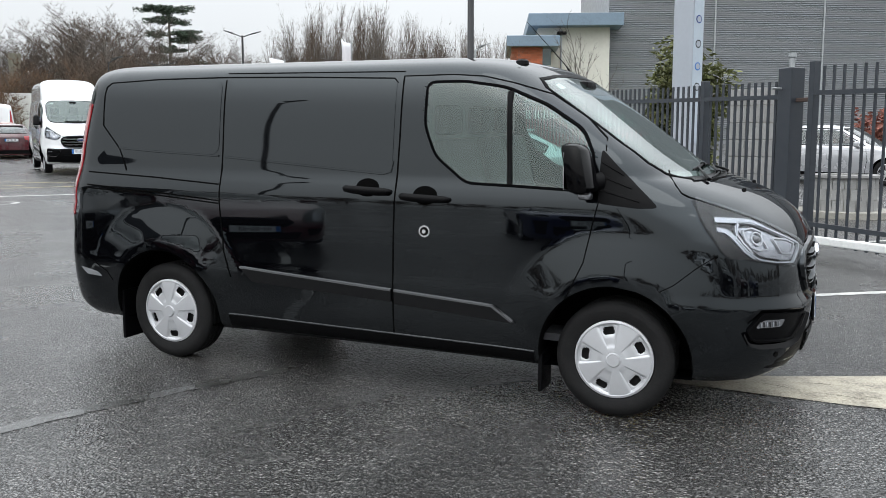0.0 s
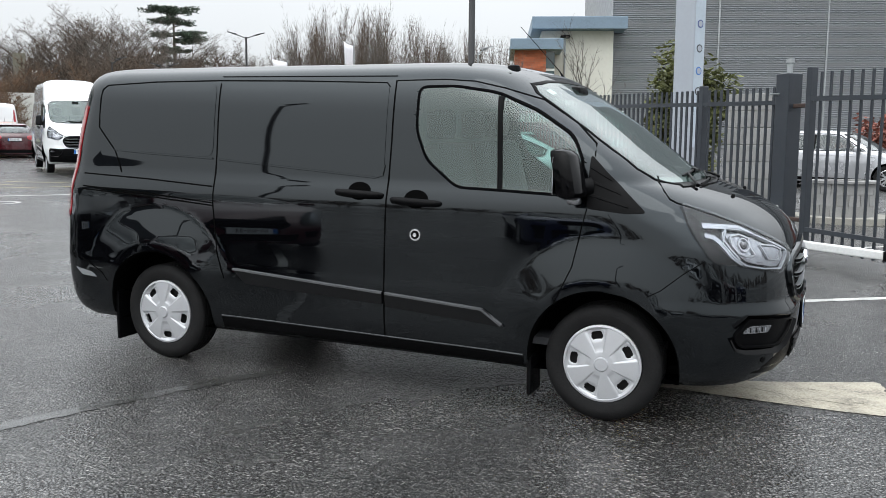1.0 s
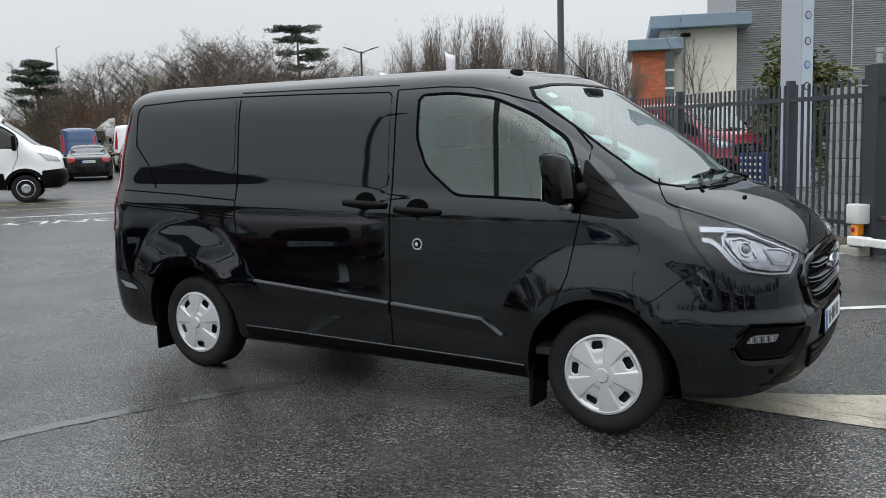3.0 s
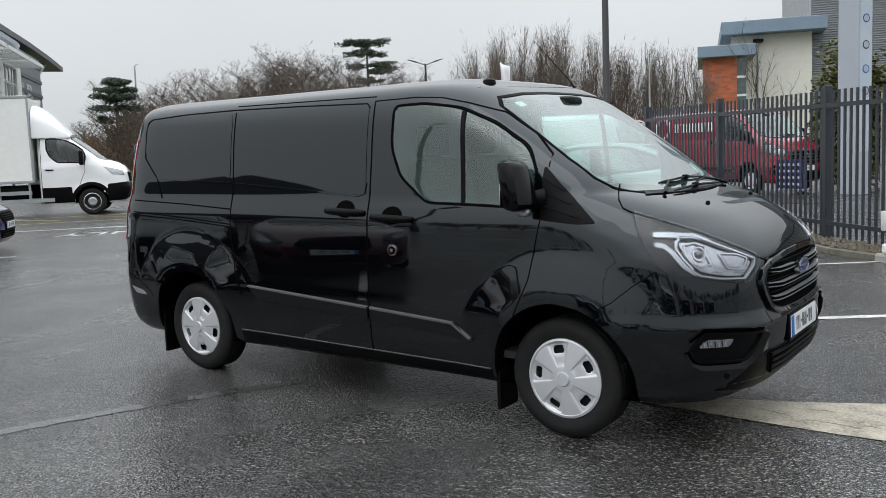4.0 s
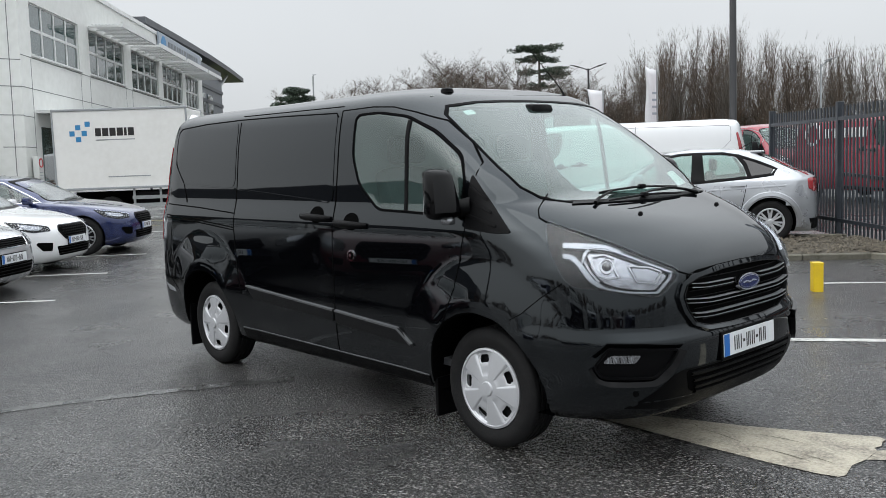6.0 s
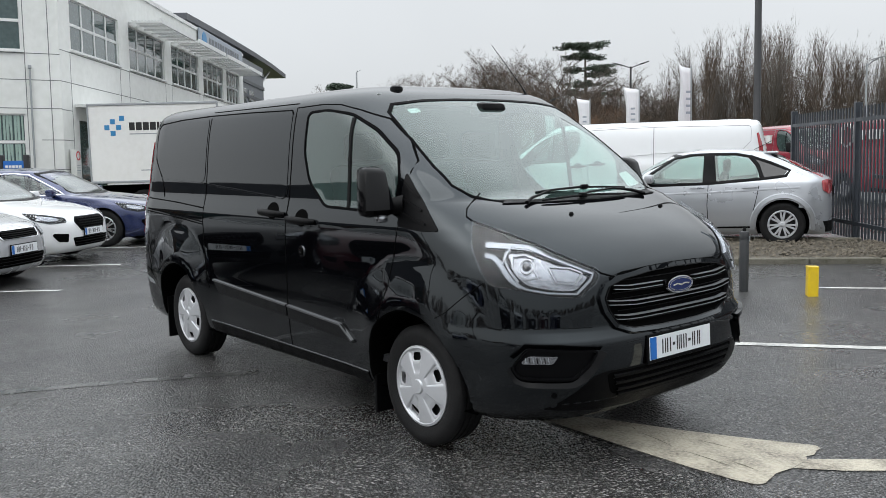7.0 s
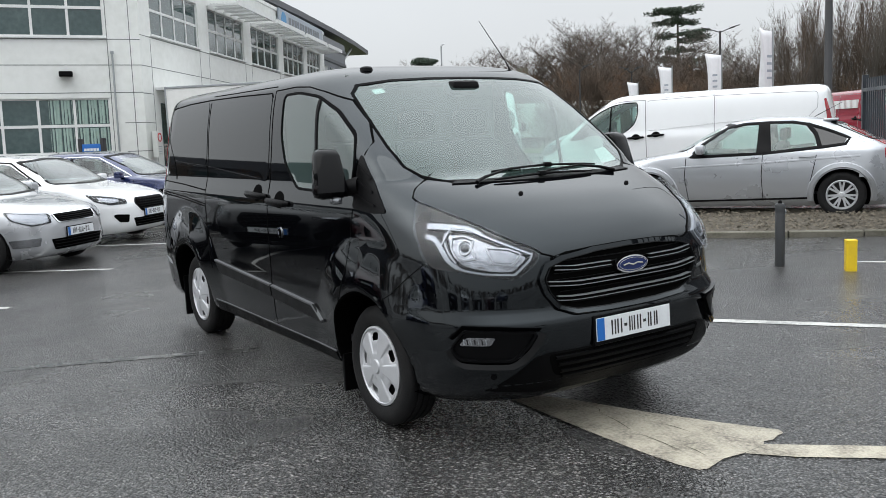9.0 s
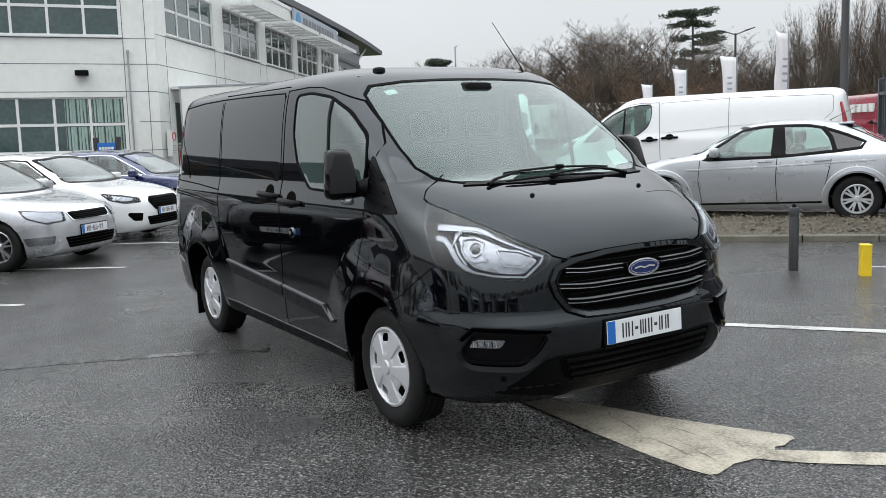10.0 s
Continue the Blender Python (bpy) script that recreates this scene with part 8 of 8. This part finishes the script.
pads = [(0.96, 1.2, a) for a in (0.2, 1.6, 3.0, 4.6)] + [(0.88, 1.9, a) for a in (0.9, 2.2, 3.9, 5.4)] + [(0.8, 2.3, a) for a in (0.1, 1.4, 2.9, 4.4, 5.6)] + [(0.7, 2.2, a) for a in (0.6, 2.4, 3.6, 5.0)] + [(0.6, 2.4, a) for a in (0.3, 2.0, 3.3)]
conifer("pine", pose(cx, cy, ground_z(cx, cy)), "dark green pine with a rounded crown", 10.5, pads, 4)
bush("evergreen_shrub", pose(-2.6, 19.2, ground_z(-2.6, 19.2)), "olive green evergreen shrub behind the railings", 1.05, 3.6, 1100, M_LEAF, 2)
tr_ = make_tree("young_bare_tree", 91, "small bare tree in front of the white wing", M_TWIGG, height=5.5, spread=0.6, upright=0.9, levels=2, kids=(9, 6), twig=4, trunk_r=0.07, first=0.2, twig_w=0.012)
tr_.matrix_world = pose(-8.5, 33, ground_z(-8.5, 33))
for k in range(7):
    x, y = 3.0 + k * 2.2, 27.5 + k * 0.8
    bush("beech_hedge", pose(x, y, ground_z(x, y)), "copper brown beech hedge", 1.4, 1.9, 420, M_HEDGE, 10 + k, 0.12)


# ---- lamps, flags, poles ----
def lamp_post(x, y, h, label, arms=2, arm=1.0, r=0.07, material=M_POLE, yaw=0.0):
    ob = thing("lamp_post", pose(x, y, ground_z(x, y), 0, 0, yaw), label, "street lamp")
    part("post", tube(nb(), [(0, 0, -0.1), (0, 0, 0.9), (0, 0, 1.0), (0, 0, h)], [r * 1.5, r * 1.5, r, r * 0.75], 12), material, ob, smooth=True)
    for k in range(arms):
        s = 1 if k == 0 else -1
        part("arm", tube(nb(), [(0, 0, h - 0.12), (s * arm * 0.5, 0, h + 0.08), (s * arm, 0, h + 0.2)], 0.035, 8), material, ob, smooth=True)
        bm = boxed(s * arm - 0.35, -0.13, -0.025, s * arm + 0.35, 0.13, 0.025, bev=0.012)
        bmesh.ops.rotate(bm, verts=bm.verts, cent=(s * arm, 0, 0), matrix=Matrix.Rotation(radians(-14 * s), 3, "Y"))
        bmesh.ops.translate(bm, verts=bm.verts, vec=(0, 0, h + 0.24))
        part("lamp_head", bm, material, ob, smooth=True)
    return ob


lamp_post(-6.0, 12.1, 9.0, "tall black steel lamp post", arms=0, r=0.075)
lamp_post(-38.9, 49.2, 8.2, "black twin-arm street lamp", 2, 1.0, 0.1, yaw=38)
x, y = polar(145.4, 98)
lamp_post(x, y, 11.8, "grey street lamp beyond the yard", 1, 0.5, 0.11, M_GALV, 120)
for b, d, h in ((113.0, 46, 5.4), (135.5, 56, 5.2), (132.4, 60, 5.2), (142.5, 64, 5.0)):
    x, y = polar(b, d)
    lamp_post(x, y, h, "slim street lamp in the distance", 1 if b != 132.4 else 2, 0.5, 0.05, M_GALV if b in (113.0, 119.5) else M_POLE, 40)
lamp_post(-12.7, -16.0, 7.4, "black lamp post across the yard", 1, 0.5, 0.09, yaw=10)
lamp_post(-4.0, -30.0, 6.0, "black lamp post across the yard", 1, 0.5, 0.08, yaw=10)


def flag(x, y, h, w, drop, yaw):
    ob = thing("flag", pose(x, y, ground_z(x, y), 0, 0, yaw), "white feather flag with small lettering on a pole", "flag", "row of white flags")
    part("pole", tube(nb(), [(0, 0, -0.1), (0, 0, h)], [0.04, 0.025], 8), M_GALV, ob)
    bm = nb()
    rows = []
    for i in range(13):
        t = i / 12
        z = h - 0.08 - drop * t
        hw = w * (1.1 - 0.5 * t * t) * (1 - 0.12 * math.sin(5 * t))
        rows.append([bm.verts.new((-0.03 - hw * j / 6, 0.12 * math.sin(2.6 * t + j * 0.8) * j / 6, z + 0.10 * j / 6 * (1 - t) - 0.05 * math.sin(j) * t)) for j in range(7)])
    for r0, r1 in zip(rows, rows[1:]):
        for j in range(6):
            bm.faces.new((r0[j], r0[j + 1], r1[j + 1], r1[j]))
    cl = part("cloth", bm, M_FLAG, ob, smooth=True)
    sol = cl.modifiers.new("thick", "SOLIDIFY")
    sol.thickness = 0.012
    for k in range(4):
        part("lettering_bar", boxed(-w * 0.62, -0.135, h - drop * (0.4 + 0.1 * k), -w * 0.28, -0.13, h - drop * (0.4 + 0.1 * k) + drop * 0.035), M_TOTEM, ob)
    return ob


for x, y, h in ((-14.3, 21.75, 4.3), (-20.1, 26.35, 4.2), (-25.6, 29.5, 4.2), (-34.95, 36.8, 4.2)):
    flag(x, y, h, 0.56, 2.3, 78 if h == 4.3 else 35)

# articulated lorry beyond the road
x, y = -53.7, 45.9
tl = thing("articulated_lorry", pose(x, y, ground_z(x, y), 0, 0, 51), "white articulated lorry with a plain pale trailer", "lorry")
part("load_body", boxed(-5.5, -1.25, 1.2, 5.5, 1.25, 4.0, bev=0.03), M_BOXWHITE, tl)
part("chassis", boxed(-5.3, -0.6, 0.8, 5.3, 0.6, 1.19), M_SEAM, tl)
part("cab", prism(nb(), [(-8.0, 0.75), (-8.08, 1.9), (-7.85, 2.8), (-7.3, 3.1), (-6.5, 3.7), (-6.1, 3.75), (-6.1, 0.75)], -1.2, 1.2, "Y"), M_WHITECAR, tl)
part("cab_window", boxed(-7.7, -1.215, 1.95, -6.85, -1.203, 2.75), M_WINDOW, tl)
part("cab_step", boxed(-7.9, -1.23, 0.55, -6.2, -1.203, 1.1), M_TRIM, tl)
part("cab_mirror", boxed(-7.95, -1.5, 2.0, -7.8, -1.25, 2.7, bev=0.03), M_TRIM, tl)
for s in (-1, 1):
    wheel_parts(tl, -7.2, s * 1.08, 0.48, 0.48, 0.28, s, "steel")
for cx_ in (-3.8, -2.7, -1.6, 3.4):
    for s in (-1, 1):
        wheel_parts(tl, cx_, s * 1.08, 0.48, 0.48, 0.28, s, "steel")
# tall grey sign beyond the road
x, y = polar(139.9, 90)
gs = thing("road_sign", pose(x, y, ground_z(x, y), 0, 0, 50), "tall grey road sign seen from its back", "sign")
part("panel", boxed(-0.75, -0.08, 5.6, 0.35, 0.08, 8.3, bev=0.02), M_KERB, gs)
for q in (-0.55, 0.2):
    part("post", tube(nb(), [(q, 0.16, -0.1), (q, 0.16, 8.3)], 0.08, 8), M_GALV, gs)
part("lamp_column", tube(nb(), [(1.05, 0, -0.1), (1.05, 0, 6.8)], [0.3, 0.24], 10), M_PANELW, gs)
# distant grass verge and low wall behind the road
bm = nb()
vs = []
for i in range(25):
    b = 100 + 65 * i / 24
    (x0, y0), (x1, y1) = polar(b, 62), polar(b, 150)
    vs.append((bm.verts.new((x0, y0, ground_z(x0, y0) + 0.03)), bm.verts.new((x1, y1, ground_z(x1, y1) + 2.2))))
for a, b in zip(vs, vs[1:]):
    bm.faces.new((a[0], b[0], b[1], a[1]))
tagged(part("grass_verge", bm, M_GRASS), "dull winter grass verge under the trees", "grass", kind="structure")
